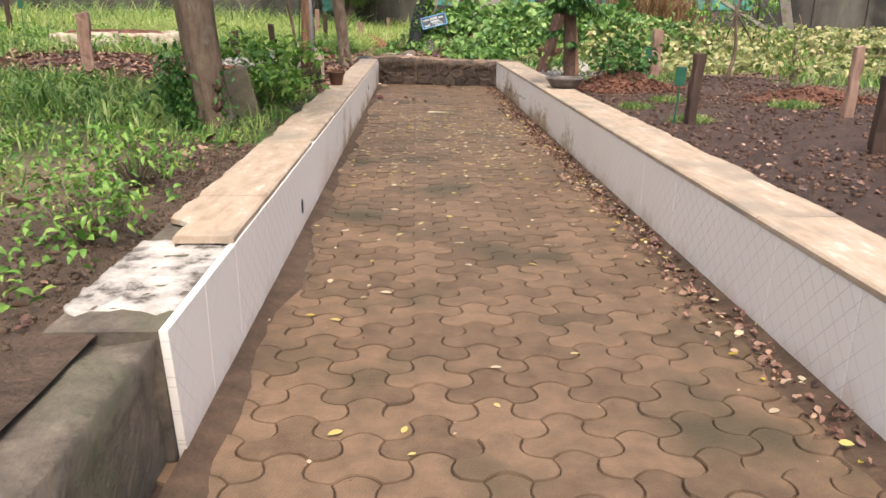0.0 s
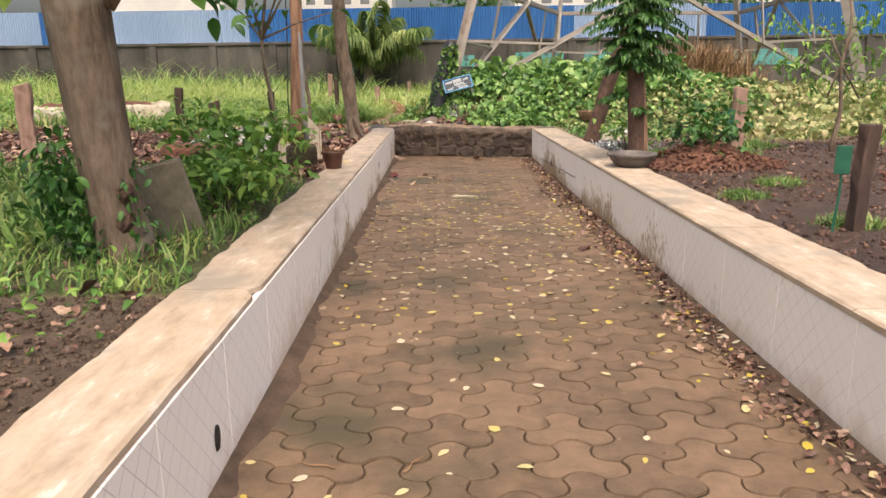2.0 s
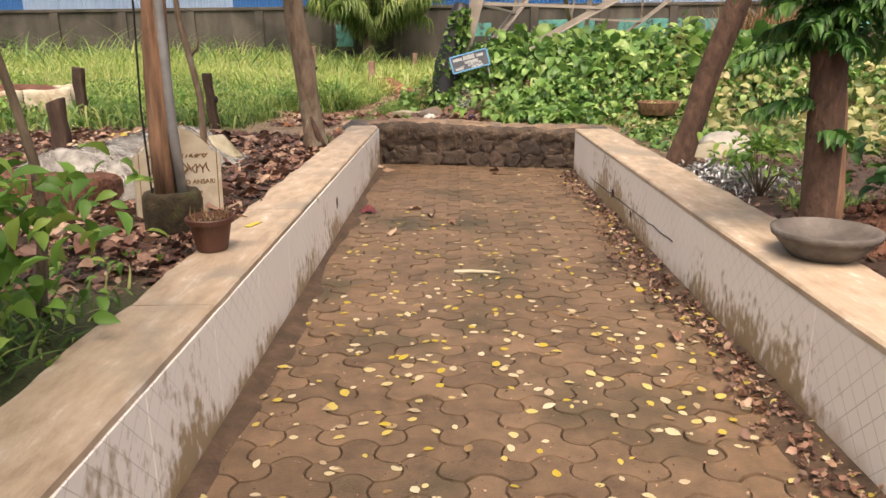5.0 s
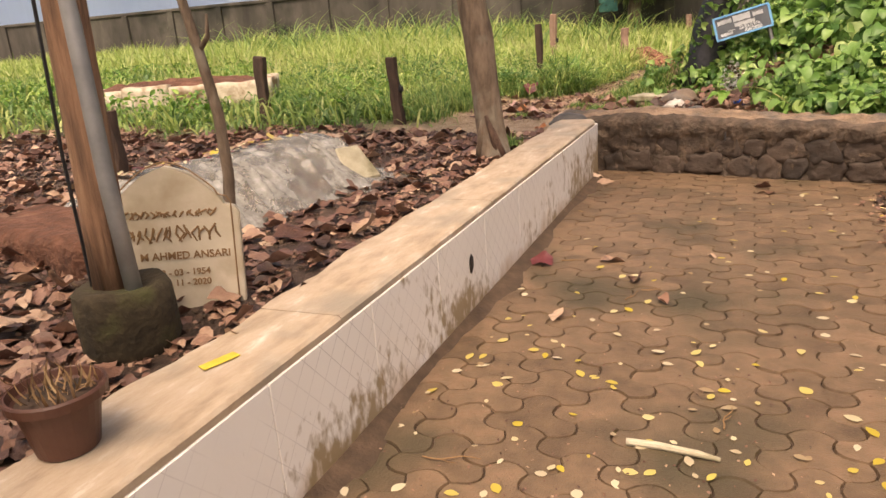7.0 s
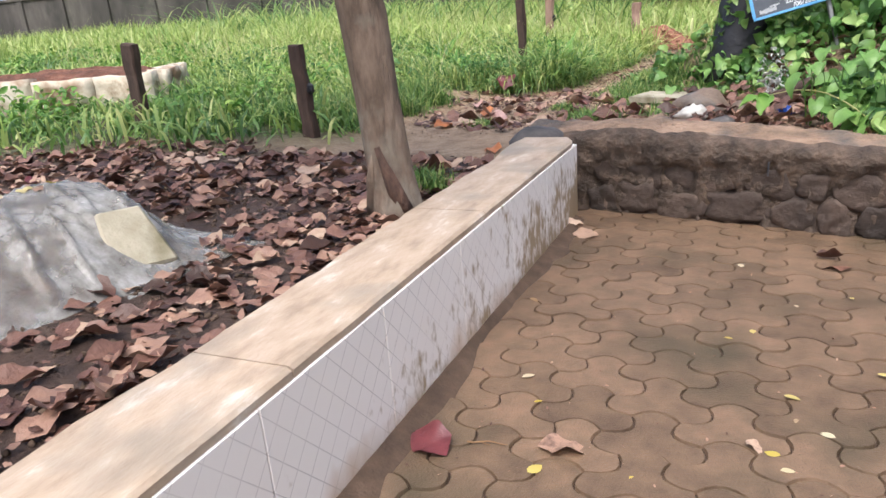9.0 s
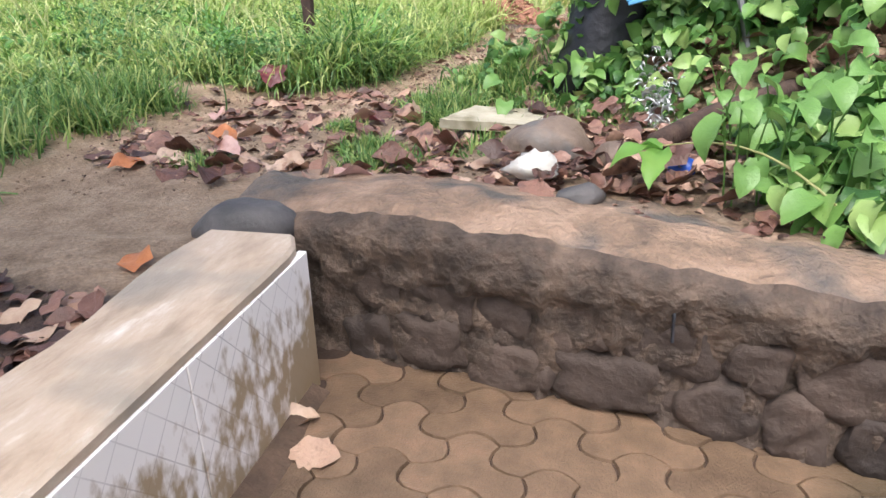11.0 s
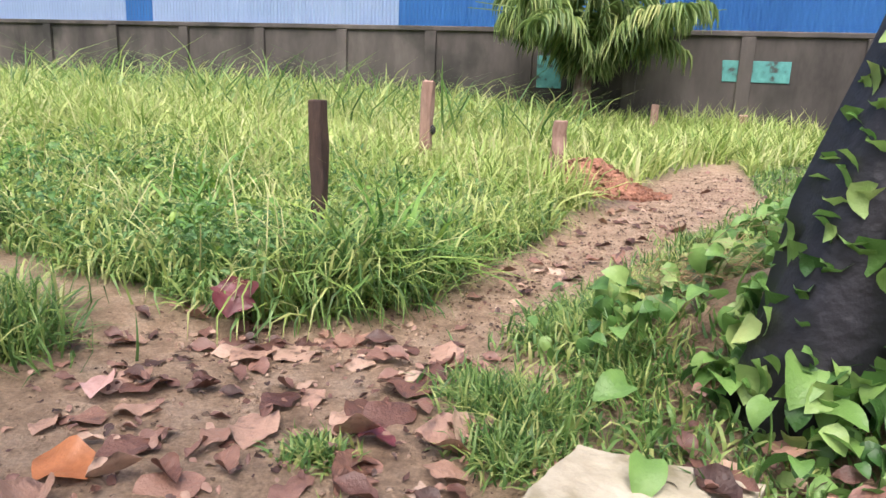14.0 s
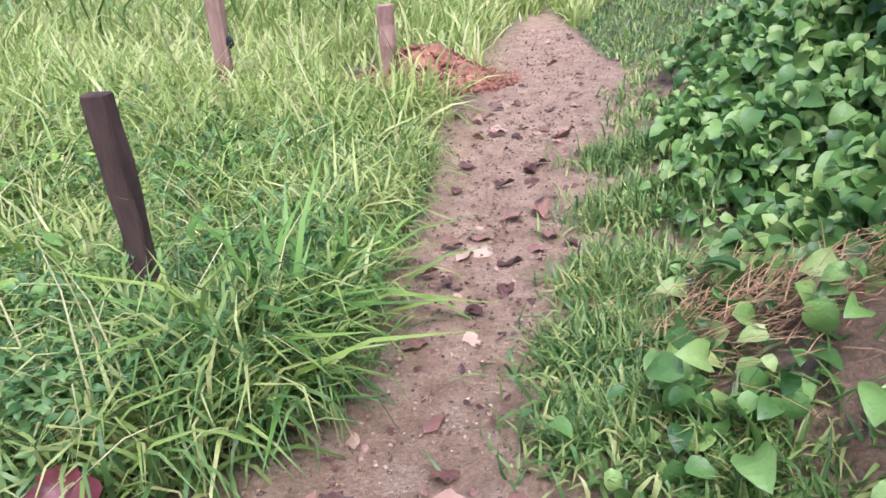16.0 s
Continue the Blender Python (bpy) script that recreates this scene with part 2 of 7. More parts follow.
STEEL = material("galvanised_steel", [(0.3, (0.26, 0.23, 0.2)), (0.7, (0.42, 0.38, 0.34))], 3, 0.6, 0.1, 30, metal=0.3, stain=(0.22, 0.14, 0.1), stain_scale=3, stain_from=0.58)
MOSS = material("mossy_concrete", [(0.3, (0.016, 0.012, 0.006)), (0.55, (0.045, 0.032, 0.016)), (0.8, (0.11, 0.08, 0.05))], 12, 0.95, 1.0, 45, stain=(0.045, 0.045, 0.014), stain_scale=6, stain_from=0.52)
PLASTIC_BROWN = material("brown_plastic", [(0.3, (0.075, 0.028, 0.018)), (0.7, (0.11, 0.045, 0.03))], 6, 0.5, 0.1, 60)
GRAVESTONE = material("cream_stone", [(0.3, (0.42, 0.36, 0.27)), (0.7, (0.56, 0.5, 0.4))], 5, 0.6, 0.15, 60, stain=(0.36, 0.29, 0.2), stain_scale=4, stain_from=0.56, distance=0.003)
INK = material("engraved_ink", [(0.3, (0.17, 0.09, 0.04)), (0.7, (0.26, 0.15, 0.07))], 8, 0.7, 0)
WHITEWASH = material("whitewashed_stone", [(0.3, (0.26, 0.19, 0.12)), (0.45, (0.5, 0.43, 0.33)), (0.65, (0.66, 0.6, 0.5))], 7, 0.9, 0.6, 25, stain=(0.25, 0.16, 0.1), stain_scale=4)
REDSOIL = material("red_soil", [(0.3, (0.065, 0.028, 0.018)), (0.55, (0.15, 0.065, 0.04)), (0.8, (0.27, 0.135, 0.085))], 9, 0.95, 1.0, 35, distance=0.03)
ORANGESOIL = material("orange_soil", [(0.3, (0.14, 0.06, 0.035)), (0.55, (0.3, 0.14, 0.085)), (0.8, (0.46, 0.25, 0.16))], 12, 0.95, 1.0, 35, distance=0.03)


def clear_sheet():
    """Dusty clear plastic: partly see-through, glossy, milky where it is dusty."""
    m = material("dusty_clear_plastic", [(0.35, (0.24, 0.215, 0.19)), (0.5, (0.4, 0.385, 0.36)), (0.68, (0.62, 0.61, 0.59))], 9.0, 0.14, 0.5, 24, distance=0.02, detail=10)
    n, l = m.node_tree.nodes, m.node_tree.links
    tr = n.new("ShaderNodeBsdfTransparent")
    tr.inputs["Color"].default_value = (0.93, 0.93, 0.92, 1)
    tx = n.new("ShaderNodeTexNoise")
    tx.inputs["Scale"].default_value, tx.inputs["Detail"].default_value = 3.5, 8
    l.new(n.new("ShaderNodeNewGeometry").outputs["Position"], tx.inputs["Vector"])
    mr = n.new("ShaderNodeMapRange")
    mr.inputs["From Min"].default_value, mr.inputs["From Max"].default_value = 0.35, 0.65
    mr.inputs["To Min"].default_value, mr.inputs["To Max"].default_value = 0.72, 0.3
    l.new(tx.outputs["Fac"], mr.inputs["Value"])
    ms = n.new("ShaderNodeMixShader")
    l.new(mr.outputs[0], ms.inputs[0])
    l.new(n["Principled BSDF"].outputs[0], ms.inputs[1])
    l.new(tr.outputs[0], ms.inputs[2])
    l.new(ms.outputs[0], n["Material Output"].inputs["Surface"])
    return m


TARP = clear_sheet()
CONCRETE = material("boundary_concrete", [(0.3, (0.035, 0.032, 0.028)), (0.55, (0.09, 0.08, 0.07)), (0.8, (0.17, 0.155, 0.13))], 0.9, 0.9, 0.4, 12, stain=(0.03, 0.03, 0.025), stain_scale=0.7, stretch=(1, 1, 0.35))
TEAL = material("teal_paint", [(0.38, (0.05, 0.055, 0.05)), (0.46, (0.07, 0.25, 0.23)), (0.7, (0.13, 0.4, 0.37))], 3, 0.7, 0.2, 20)
GRASS_SEED = material("seeding_grass", [(0.2, (0.14, 0.24, 0.05)), (0.42, (0.31, 0.43, 0.1)), (0.62, (0.48, 0.55, 0.18)), (0.85, (0.64, 0.64, 0.36))], 0.8, 0.5, 0, random_by="island", amount=0.5, through_light=0.4)
SHEET_BLUE = material("blue_sheet", [(0.3, (0.055, 0.2, 0.5)), (0.7, (0.08, 0.27, 0.62))], 0.6, 0.5, 0, stretch=(1, 1, 0.1))
SHEET_PALE = material("pale_blue_sheet", [(0.3, (0.42, 0.55, 0.75)), (0.7, (0.52, 0.65, 0.84))], 0.6, 0.5, 0, stretch=(1, 1, 0.1))
BLACKWRAP = material("black_plastic_wrap", [(0.3, (0.006, 0.006, 0.008)), (0.7, (0.02, 0.02, 0.025))], 5, 0.45, 0.6, 14, distance=0.02)
GREENTAG = material("green_painted_tin", [(0.3, (0.01, 0.075, 0.045)), (0.7, (0.02, 0.13, 0.075))], 8, 0.5, 0.1, 40)
SIGNBLUE = material("sign_blue", [(0.3, (0.08, 0.28, 0.55)), (0.7, (0.14, 0.38, 0.66))], 8, 0.5, 0.05, 40)
SIGNDARK = material("sign_dark", [(0.3, (0.05, 0.06, 0.075)), (0.7, (0.09, 0.1, 0.12))], 8, 0.5, 0.05, 40)
SIGNWHITE = material("sign_lettering", [(0.3, (0.6, 0.62, 0.64)), (0.7, (0.75, 0.77, 0.8))], 8, 0.6, 0)
WHITEPLASTIC = material("white_plastic", [(0.3, (0.38, 0.35, 0.3)), (0.7, (0.6, 0.57, 0.52))], 6, 0.5, 1.0, 30)
FOIL = material("shredded_foil", [(0.2, (0.3, 0.3, 0.3)), (0.7, (0.75, 0.75, 0.75))], 20, 0.3, 0.6, 40, metal=0.7)
BLUEPLASTIC = material("blue_plastic", [(0.3, (0.01, 0.05, 0.3)), (0.7, (0.02, 0.08, 0.42))], 6, 0.35, 0)
BOULDER = material("river_stone", [(0.3, (0.09, 0.065, 0.048)), (0.55, (0.19, 0.135, 0.098)), (0.8, (0.3, 0.235, 0.18))], 5, 0.6, 0.6, 45, detail=10, stain=(0.13, 0.12, 0.11), stain_scale=4, stain_from=0.5)
SLATE = material("dark_slate_stone", [(0.3, (0.045, 0.042, 0.042)), (0.6, (0.095, 0.085, 0.082)), (0.8, (0.16, 0.145, 0.135))], 6, 0.6, 0.6, 40, detail=10)
STONEGREY = material("grey_stone", [(0.3, (0.06, 0.05, 0.045)), (0.6, (0.14, 0.12, 0.108)), (0.8, (0.24, 0.215, 0.195))], 6, 0.75, 0.8, 30)
# leaning slab's colour, darkened to stand for a face turned from the light
SLABSHADED = material("weathered_shaded_slab", [(0.3, (0.13, 0.11, 0.075)), (0.6, (0.22, 0.19, 0.14)), (0.8, (0.32, 0.29, 0.23))], 7, 0.85, 0.5, 45, stain=(0.1, 0.095, 0.05), stain_scale=4, stain_from=0.52)
SLABPALE = material("pale_slab", [(0.3, (0.32, 0.28, 0.19)), (0.7, (0.52, 0.47, 0.36))], 6, 0.85, 0.6, 50, detail=10, stain=(0.2, 0.175, 0.1), stain_scale=5, stain_from=0.5)
GRASS = material("grass_blades", [(0.2, (0.055, 0.125, 0.03)), (0.4, (0.13, 0.25, 0.065)), (0.58, (0.24, 0.37, 0.1)), (0.74, (0.43, 0.48, 0.16)), (0.9, (0.6, 0.54, 0.28))], 1.1, 0.45, 0, random_by="island", amount=0.55, through_light=0.4)
CREEPER = material("creeper_leaves", [(0.2, (0.045, 0.12, 0.03)), (0.43, (0.125, 0.26, 0.06)), (0.64, (0.23, 0.39, 0.1)), (0.84, (0.4, 0.52, 0.18)), (0.96, (0.55, 0.5, 0.14))], 3.0, 0.35, 0.4, 90, random_by="island", amount=0.6, through_light=0.3)
CREEPER_DRY = material("yellowing_creeper_leaves", [(0.15, (0.1, 0.15, 0.045)), (0.4, (0.24, 0.28, 0.09)), (0.65, (0.46, 0.45, 0.2)), (0.85, (0.58, 0.5, 0.28)), (0.96, (0.4, 0.24, 0.14))], 1.2, 0.5, 0.2, 60, random_by="island", amount=0.7, through_light=0.3)
DARKLEAF = material("dark_foliage", [(0.2, (0.02, 0.075, 0.016)), (0.6, (0.055, 0.16, 0.03)), (0.9, (0.14, 0.27, 0.055))], 2, 0.5, 0, random_by="island", amount=0.6, through_light=0.25)
MIDLEAF = material("garden_foliage", [(0.2, (0.06, 0.16, 0.025)), (0.55, (0.16, 0.32, 0.055)), (0.85, (0.36, 0.48, 0.1))], 2, 0.5, 0, random_by="island", amount=0.6, through_light=0.3)
WEED = material("small_weed", [(0.2, (0.045, 0.12, 0.03)), (0.6, (0.11, 0.24, 0.065)), (0.9, (0.24, 0.38, 0.11))], 2, 0.5, 0, random_by="island", amount=0.6, through_light=0.3)
REDLEAF = material("dark_red_leaf", [(0.3, (0.1, 0.02, 0.025)), (0.7, (0.2, 0.05, 0.055))], 14, 0.4, 0.6, 30, through_light=0.15)
PINKLEAF = material("pink_dead_leaf", [(0.3, (0.38, 0.21, 0.17)), (0.5, (0.55, 0.34, 0.29)), (0.75, (0.66, 0.47, 0.4))], 14, 0.45, 0.7, 40, through_light=0.15)
YELLOWLEAF = material("yellow_leaf", [(0.3, (0.45, 0.45, 0.07)), (0.7, (0.62, 0.55, 0.1))], 14, 0.45, 0.4, 40, through_light=0.25)
ORANGELEAF = material("orange_leaf", [(0.3, (0.3, 0.1, 0.03)), (0.7, (0.52, 0.2, 0.07))], 14, 0.4, 0.6, 30, through_light=0.15)
PALMLEAF = material("palm_foliage", [(0.2, (0.1, 0.18, 0.05)), (0.6, (0.24, 0.34, 0.1)), (0.9, (0.5, 0.52, 0.22))], 1, 0.5, 0, random_by="island", amount=0.6, through_light=0.3)
LITTER = material("dead_leaves", [(0.15, (0.05, 0.026, 0.018)), (0.36, (0.13, 0.062, 0.045)), (0.54, (0.235, 0.125, 0.09)), (0.72, (0.36, 0.215, 0.15)), (0.9, (0.55, 0.41, 0.29))], 18, 0.45, 0.7, 50, random_by="island", amount=0.68, through_light=0.1)
DEADLEAF = material("dead_leaf_single", [(0.12, (0.08, 0.034, 0.024)), (0.32, (0.19, 0.09, 0.06)), (0.5, (0.3, 0.165, 0.115)), (0.7, (0.42, 0.265, 0.185)), (0.9, (0.56, 0.41, 0.3))], 22, 0.45, 0.9, 60, random_by="object", amount=0.78, through_light=0.1, stain=(0.09, 0.05, 0.04), stain_scale=16, stain_from=0.55)
PETAL = material("small_pale_leaves", [(0.14, (0.52, 0.4, 0.05)), (0.3, (0.58, 0.48, 0.16)), (0.5, (0.6, 0.52, 0.33)), (0.75, (0.64, 0.57, 0.42)), (0.92, (0.3, 0.2, 0.1))], 6, 0.6, 0, random_by="island", amount=0.85, through_light=0.2)
STRAW = material("dry_straw", [(0.2, (0.13, 0.07, 0.032)), (0.6, (0.29, 0.17, 0.08)), (0.9, (0.45, 0.31, 0.16))], 6, 0.8, 0, random_by="island", amount=0.7)
YELLOW = material("yellow_foil", [(0.3, (0.55, 0.4, 0.03)), (0.7, (0.7, 0.55, 0.08))], 20, 0.4, 0.1, 60)
STRAWPALE = material("pale_seed_stalk", [(0.3, (0.4, 0.4, 0.16)), (0.7, (0.6, 0.56, 0.3))], 3, 0.6, 0, random_by="island", amount=0.6, through_light=0.3)
# far buildings: distance haze is put into these wall and window colours
HAZEWALL = material("hazy_plaster", [(0.3, (0.5, 0.48, 0.46)), (0.7, (0.65, 0.63, 0.6))], 0.3, 0.9, 0)
HAZEDARK = material("dark_window", [(0.3, (0.12, 0.12, 0.13)), (0.7, (0.2, 0.2, 0.21))], 0.3, 0.4, 0)


def cladding_material():
    """White glazed tile scored with a diamond net, brown with damp along its foot."""
    m = bpy.data.materials.new("scored_white_tile")
    m.use_nodes = True
    n, l = m.node_tree.nodes, m.node_tree.links
    b = n["Principled BSDF"]
    geo = n.new("ShaderNodeNewGeometry")
    sep = n.new("ShaderNodeSeparateXYZ")
    l.new(geo.outputs["Position"], sep.inputs[0])

    def op(kind, a, c=None, clamp=False):
        x = n.new("ShaderNodeMath")
        x.operation, x.use_clamp = kind, clamp
        for i, v in enumerate((a, c)):
            if v is None:
                continue
            if isinstance(v, (int, float)):
                x.inputs[i].default_value = v
            else:
                l.new(v, x.inputs[i])
        return x.outputs[0]

    def noise_of(scale, detail=6, stretch=(1, 1, 1)):
        mp = n.new("ShaderNodeMapping")
        mp.inputs["Scale"].default_value = stretch
        l.new(geo.outputs["Position"], mp.inputs["Vector"])
        t = n.new("ShaderNodeTexNoise")
        t.inputs["Scale"].default_value, t.inputs["Detail"].default_value = scale, detail
        l.new(mp.outputs[0], t.inputs["Vector"])
        return t.outputs["Fac"]

    lines = []
    for s in (1, -1):
        d = op("ADD", op("MULTIPLY", sep.outputs["Y"], 1.0), op("MULTIPLY", sep.outputs["Z"], 0.9 * s))
        w = op("ABSOLUTE", op("SUBTRACT", op("FRACT", op("MULTIPLY", d, 10.0)), 0.5))
        lines.append(op("LESS_THAN", w, 0.022))
    net = op("MULTIPLY", op("MAXIMUM", lines[0], lines[1]), op("MULTIPLY", op("SUBTRACT", noise_of(1.7), 0.3), 2.6, True))
    age = op("ADD", op("MULTIPLY", op("MULTIPLY", op("SUBTRACT", sep.outputs["Y"], 4.0), 0.125, True), 0.45), 0.55)
    rise = op("ADD", op("MULTIPLY", sep.outputs["Z"], -4.2), op("ADD", op("MULTIPLY", noise_of(3.0, 8), 1.5), op("MULTIPLY", noise_of(9.0, 8, (1, 1, 0.25)), 0.9)))
    damp = op("MULTIPLY", op("MULTIPLY", op("SUBTRACT", rise, 0.78), 1.5, True), age)
    moss = op("MULTIPLY", op("SUBTRACT", op("ADD", op("MULTIPLY", noise_of(1.6, 8), 1.0), op("MULTIPLY", noise_of(26, 10, (1, 1, 0.6)), 0.75)), op("ADD", op("MULTIPLY", sep.outputs["Z"], 0.66), op("SUBTRACT", 1.18, op("MULTIPLY", noise_of(0.45, 2), 0.85)))), 6, True)
    moss = op("MULTIPLY", moss, op("MULTIPLY", op("SUBTRACT", sep.outputs["Y"], 5.5), 0.4, True))

    def mix(f, a, c):
        x = n.new("ShaderNodeMix")
        x.data_type = "RGBA"
        l.new(f, x.inputs["Factor"])
        for i, v in ((6, a), (7, c)):
            if isinstance(v, tuple):
                x.inputs[i].default_value = (*v, 1)
            else:
                l.new(v, x.inputs[i])
        return x.outputs[2]

    c = mix(noise_of(1.2), (0.82, 0.76, 0.71), (0.9, 0.87, 0.83))
    c = mix(op("MULTIPLY", net, 0.75), c, (0.42, 0.37, 0.35))
    c = mix(damp, c, (0.5, 0.35, 0.22))
    c = mix(op("MULTIPLY", moss, 0.9), c, (0.3, 0.21, 0.105))
    l.new(c, b.inputs["Base Color"])
    b.inputs["Roughness"].default_value = 0.55
    bp = n.new("ShaderNodeBump")
    bp.inputs["Strength"].default_value, bp.inputs["Distance"].default_value = 0.3, 0.004
    l.new(op("ADD", noise_of(35), op("MULTIPLY", net, -0.6)), bp.inputs["Height"])
    l.new(bp.outputs[0], b.inputs["Normal"])
    return m


CLAD = cladding_material()


def ground_material():
    """Soil, leaf mould, red earth and short grass darkened for shade, mixed by the ground's cover."""
    m = bpy.data.materials.new("garden_ground")
    m.use_nodes = True
    n, l = m.node_tree.nodes, m.node_tree.links
    b = n["Principled BSDF"]
    geo = n.new("ShaderNodeNewGeometry")
    att = n.new("ShaderNodeAttribute")
    att.attribute_name = "cover"
    sep = n.new("ShaderNodeSeparateColor")
    l.new(att.outputs["Color"], sep.inputs[0])

    def tex(scale, detail=8):
        t = n.new("ShaderNodeTexNoise")
        t.inputs["Scale"].default_value, t.inputs["Detail"].default_value, t.inputs["Roughness"].default_value = scale, detail, 0.7
        l.new(geo.outputs["Position"], t.inputs["Vector"])
        return t.outputs["Fac"]

    def ramp(fac, stops):
        r = n.new("ShaderNodeValToRGB")
        while len(r.color_ramp.elements) < len(stops):
            r.color_ramp.elements.new(0.5)
        for e, (p, c) in zip(r.color_ramp.elements, stops):
            e.position, e.color = p, (*c, 1)
        l.new(fac, r.inputs[0])
        return r.outputs[0]

    def mix(f, a, c):
        x = n.new("ShaderNodeMix")
        x.data_type = "RGBA"
        l.new(f, x.inputs["Factor"])
        l.new(a, x.inputs[6])
        l.new(c, x.inputs[7])
        return x.outputs[2]

    t1, t2 = tex(7), tex(1.3)
    soil = ramp(t1, [(0.3, (0.26, 0.17, 0.1)), (0.5, (0.46, 0.325, 0.21)), (0.72, (0.6, 0.46, 0.33))])
    mould = ramp(t1, [(0.3, (0.045, 0.028, 0.02)), (0.55, (0.12, 0.073, 0.052)), (0.8, (0.21, 0.135, 0.1))])
    red = ramp(t1, [(0.3, (0.045, 0.025, 0.017)), (0.55, (0.11, 0.062, 0.043)), (0.8, (0.23, 0.14, 0.1))])
    # green kept very dark: the shade between grass blades is put into this colour
    green = ramp(t1, [(0.3, (0.035, 0.045, 0.013)), (0.55, (0.075, 0.105, 0.028)), (0.8, (0.15, 0.18, 0.055))])
    c = mix(sep.outputs[1], soil, mould)
    c = mix(sep.outputs[2], c, red)
    c = mix(sep.outputs[0], c, green)
    grain = ramp(tex(75, 6), [(0.3, (0.62, 0.6, 0.58)), (0.52, (1.0, 1.0, 1.0)), (0.7, (1.3, 1.27, 1.22))])
    gm = n.new("ShaderNodeMix")
    gm.data_type, gm.blend_type = "RGBA", "MULTIPLY"
    gm.inputs["Factor"].default_value = 1.0
    l.new(c, gm.inputs[6])
    l.new(grain, gm.inputs[7])
    l.new(gm.outputs[2], b.inputs["Base Color"])
    b.inputs["Roughness"].default_value = 0.6
    bp = n.new("ShaderNodeBump")
    bp.inputs["Strength"].default_value, bp.inputs["Distance"].default_value = 1.0, 0.06
    l.new(tex(30, 15), bp.inputs["Height"])
    l.new(bp.outputs[0], b.inputs["Normal"])
    return m


GROUND = ground_material()

# ---- plan ----
LEFT, RIGHT = -0.708, 1.57          # inner faces of the walls beside the paved path
WALL_W, WALL_H = 0.37, 0.46        # their thickness, and their height under the caps
LEVEL = 0.43                       # the garden above the paving


def end_front(x):
    """The front line of the rubble wall across the path's end."""
    return 15.14 - 0.21 * (np.asarray(x, float) + 0.73)


def trail_line(y):
    return np.interp(y, [15.2, 16.3, 16.9, 17.35, 17.6, 17.8, 18.8, 20.8, 24.6, 30.0], [-1.3, -1.6, -1.8, -1.68, -1.4, -1.3, -1.0, -0.65, 0.25, 2.2])


def trail_half(y):
    return np.interp(y, [15.2, 16.3, 16.9, 17.35, 17.6, 17.8, 18.8, 20.8, 24.6, 30.0], [1.4, 1.15, 1.1, 0.92, 0.48, 0.32, 0.38, 0.54, 0.75, 0.9])


def heap(x, y):
    """The height of the creeper-covered heap above the garden."""
    x, y = np.asarray(x, float), np.asarray(y, float)
    edge = np.maximum(trail_line(y) + trail_half(y) + 0.12, np.interp(y, [15.2, 16.6, 17.4], [0.35, 0.25, -1.0]))
    edge = edge + 0.14 * np.sin(3.1 * y) + 0.1 * np.sin(7.7 * y + 1)
    inside = smoothstep(0, 1.6, x - edge) * smoothstep(15.1, 17.2, y + 0.12 * (x - 2)) * (1 - smoothstep(21.5, 25, y))
    far = 1 - 0.45 * smoothstep(4.0, 7.5, x)
    return inside * far * (0.82 + 0.16 * wave(x, y, 1.6)) * (1 - smoothstep(14, 20, x))


def ground_z(x, y):
    x, y = np.asarray(x, float), np.asarray(y, float)
    z = LEVEL + 0.055 * np.clip(-x - 2.2, 0, 6) + 0.02 * wave(x, y, 1.1) + 0.012 * wave(x + 9, y, 4.3)
    t = np.abs(x - trail_line(y)) / trail_half(y)
    z = z - 0.035 * (1 - smoothstep(0.5, 1.4, t)) * (y > 15)
    z = z + 0.7 * heap(x, y)
    near = smoothstep(60, 30, np.hypot(x, y - 12))
    return np.where(np.hypot(x, y - 12) > 60, LEVEL, LEVEL + (z - LEVEL) * np.where(np.hypot(x, y - 12) > 30, near, 1))


def cover(x, y):
    """How much of the ground is grass, leaf mould and red earth."""
    x, y = np.asarray(x, float), np.asarray(y, float)
    w = wave(x, y, 1.7)
    left = x < 0.4
    mould_zone = smoothstep(8.9, 9.6, y + 0.3 * w) * (1 - smoothstep(14.4, 15.6, y + 0.45 * w - 0.32 * (x + 2))) * smoothstep(-6.8, -5.6, x + 0.4 * w)
    entry = (1 - smoothstep(0.8, 1.35, np.abs(x - trail_line(y)) / trail_half(y) + 0.22 * w)) * (y > 14.6)
    mould_zone = mould_zone * (1 - entry)
    back = smoothstep(14.8, 15.3, y) * (1 - smoothstep(16.2, 17.0, y)) * smoothstep(-0.4, 0.0, x) * (x < 1.6)
    bare_near = (1 - smoothstep(0.4, 1.9, -1.1 - x + 0.5 * w)) * (y < 9.2) * (y < 5.6)
    gap = 1 - smoothstep(0.6, 1.1, np.hypot((x + 2.9) / 1.2, (y - 17.45 + 0.12 * (x + 2.9)) / 0.3) + 0.2 * w)
    grass = np.clip(1 - mould_zone - entry - back - gap - bare_near - 0.55 * smoothstep(0.1, 0.6, w) * (y < 6), 0, 1)
    red = np.zeros_like(grass)
    rz = (x > 1.6) * (1 - smoothstep(12.0, 13.2, y + 0.4 * w)) * (1 - smoothstep(5.2, 6.6, x + 0.5 * w))
    grass = np.where(left, grass, np.clip(1 - rz, 0, 1) * (1 - back))
    clods = 1 - smoothstep(0.55, 0.95, np.hypot(x + 1.5, (y - 22.4) * 0.8) + 0.12 * w)
    grass = grass * (1 - clods)
    red = np.where(left, clods, rz)
    return np.clip(grass, 0, 1), np.clip(mould_zone + back + 0.8 * bare_near, 0, 1) * left + 0.6 * back, red


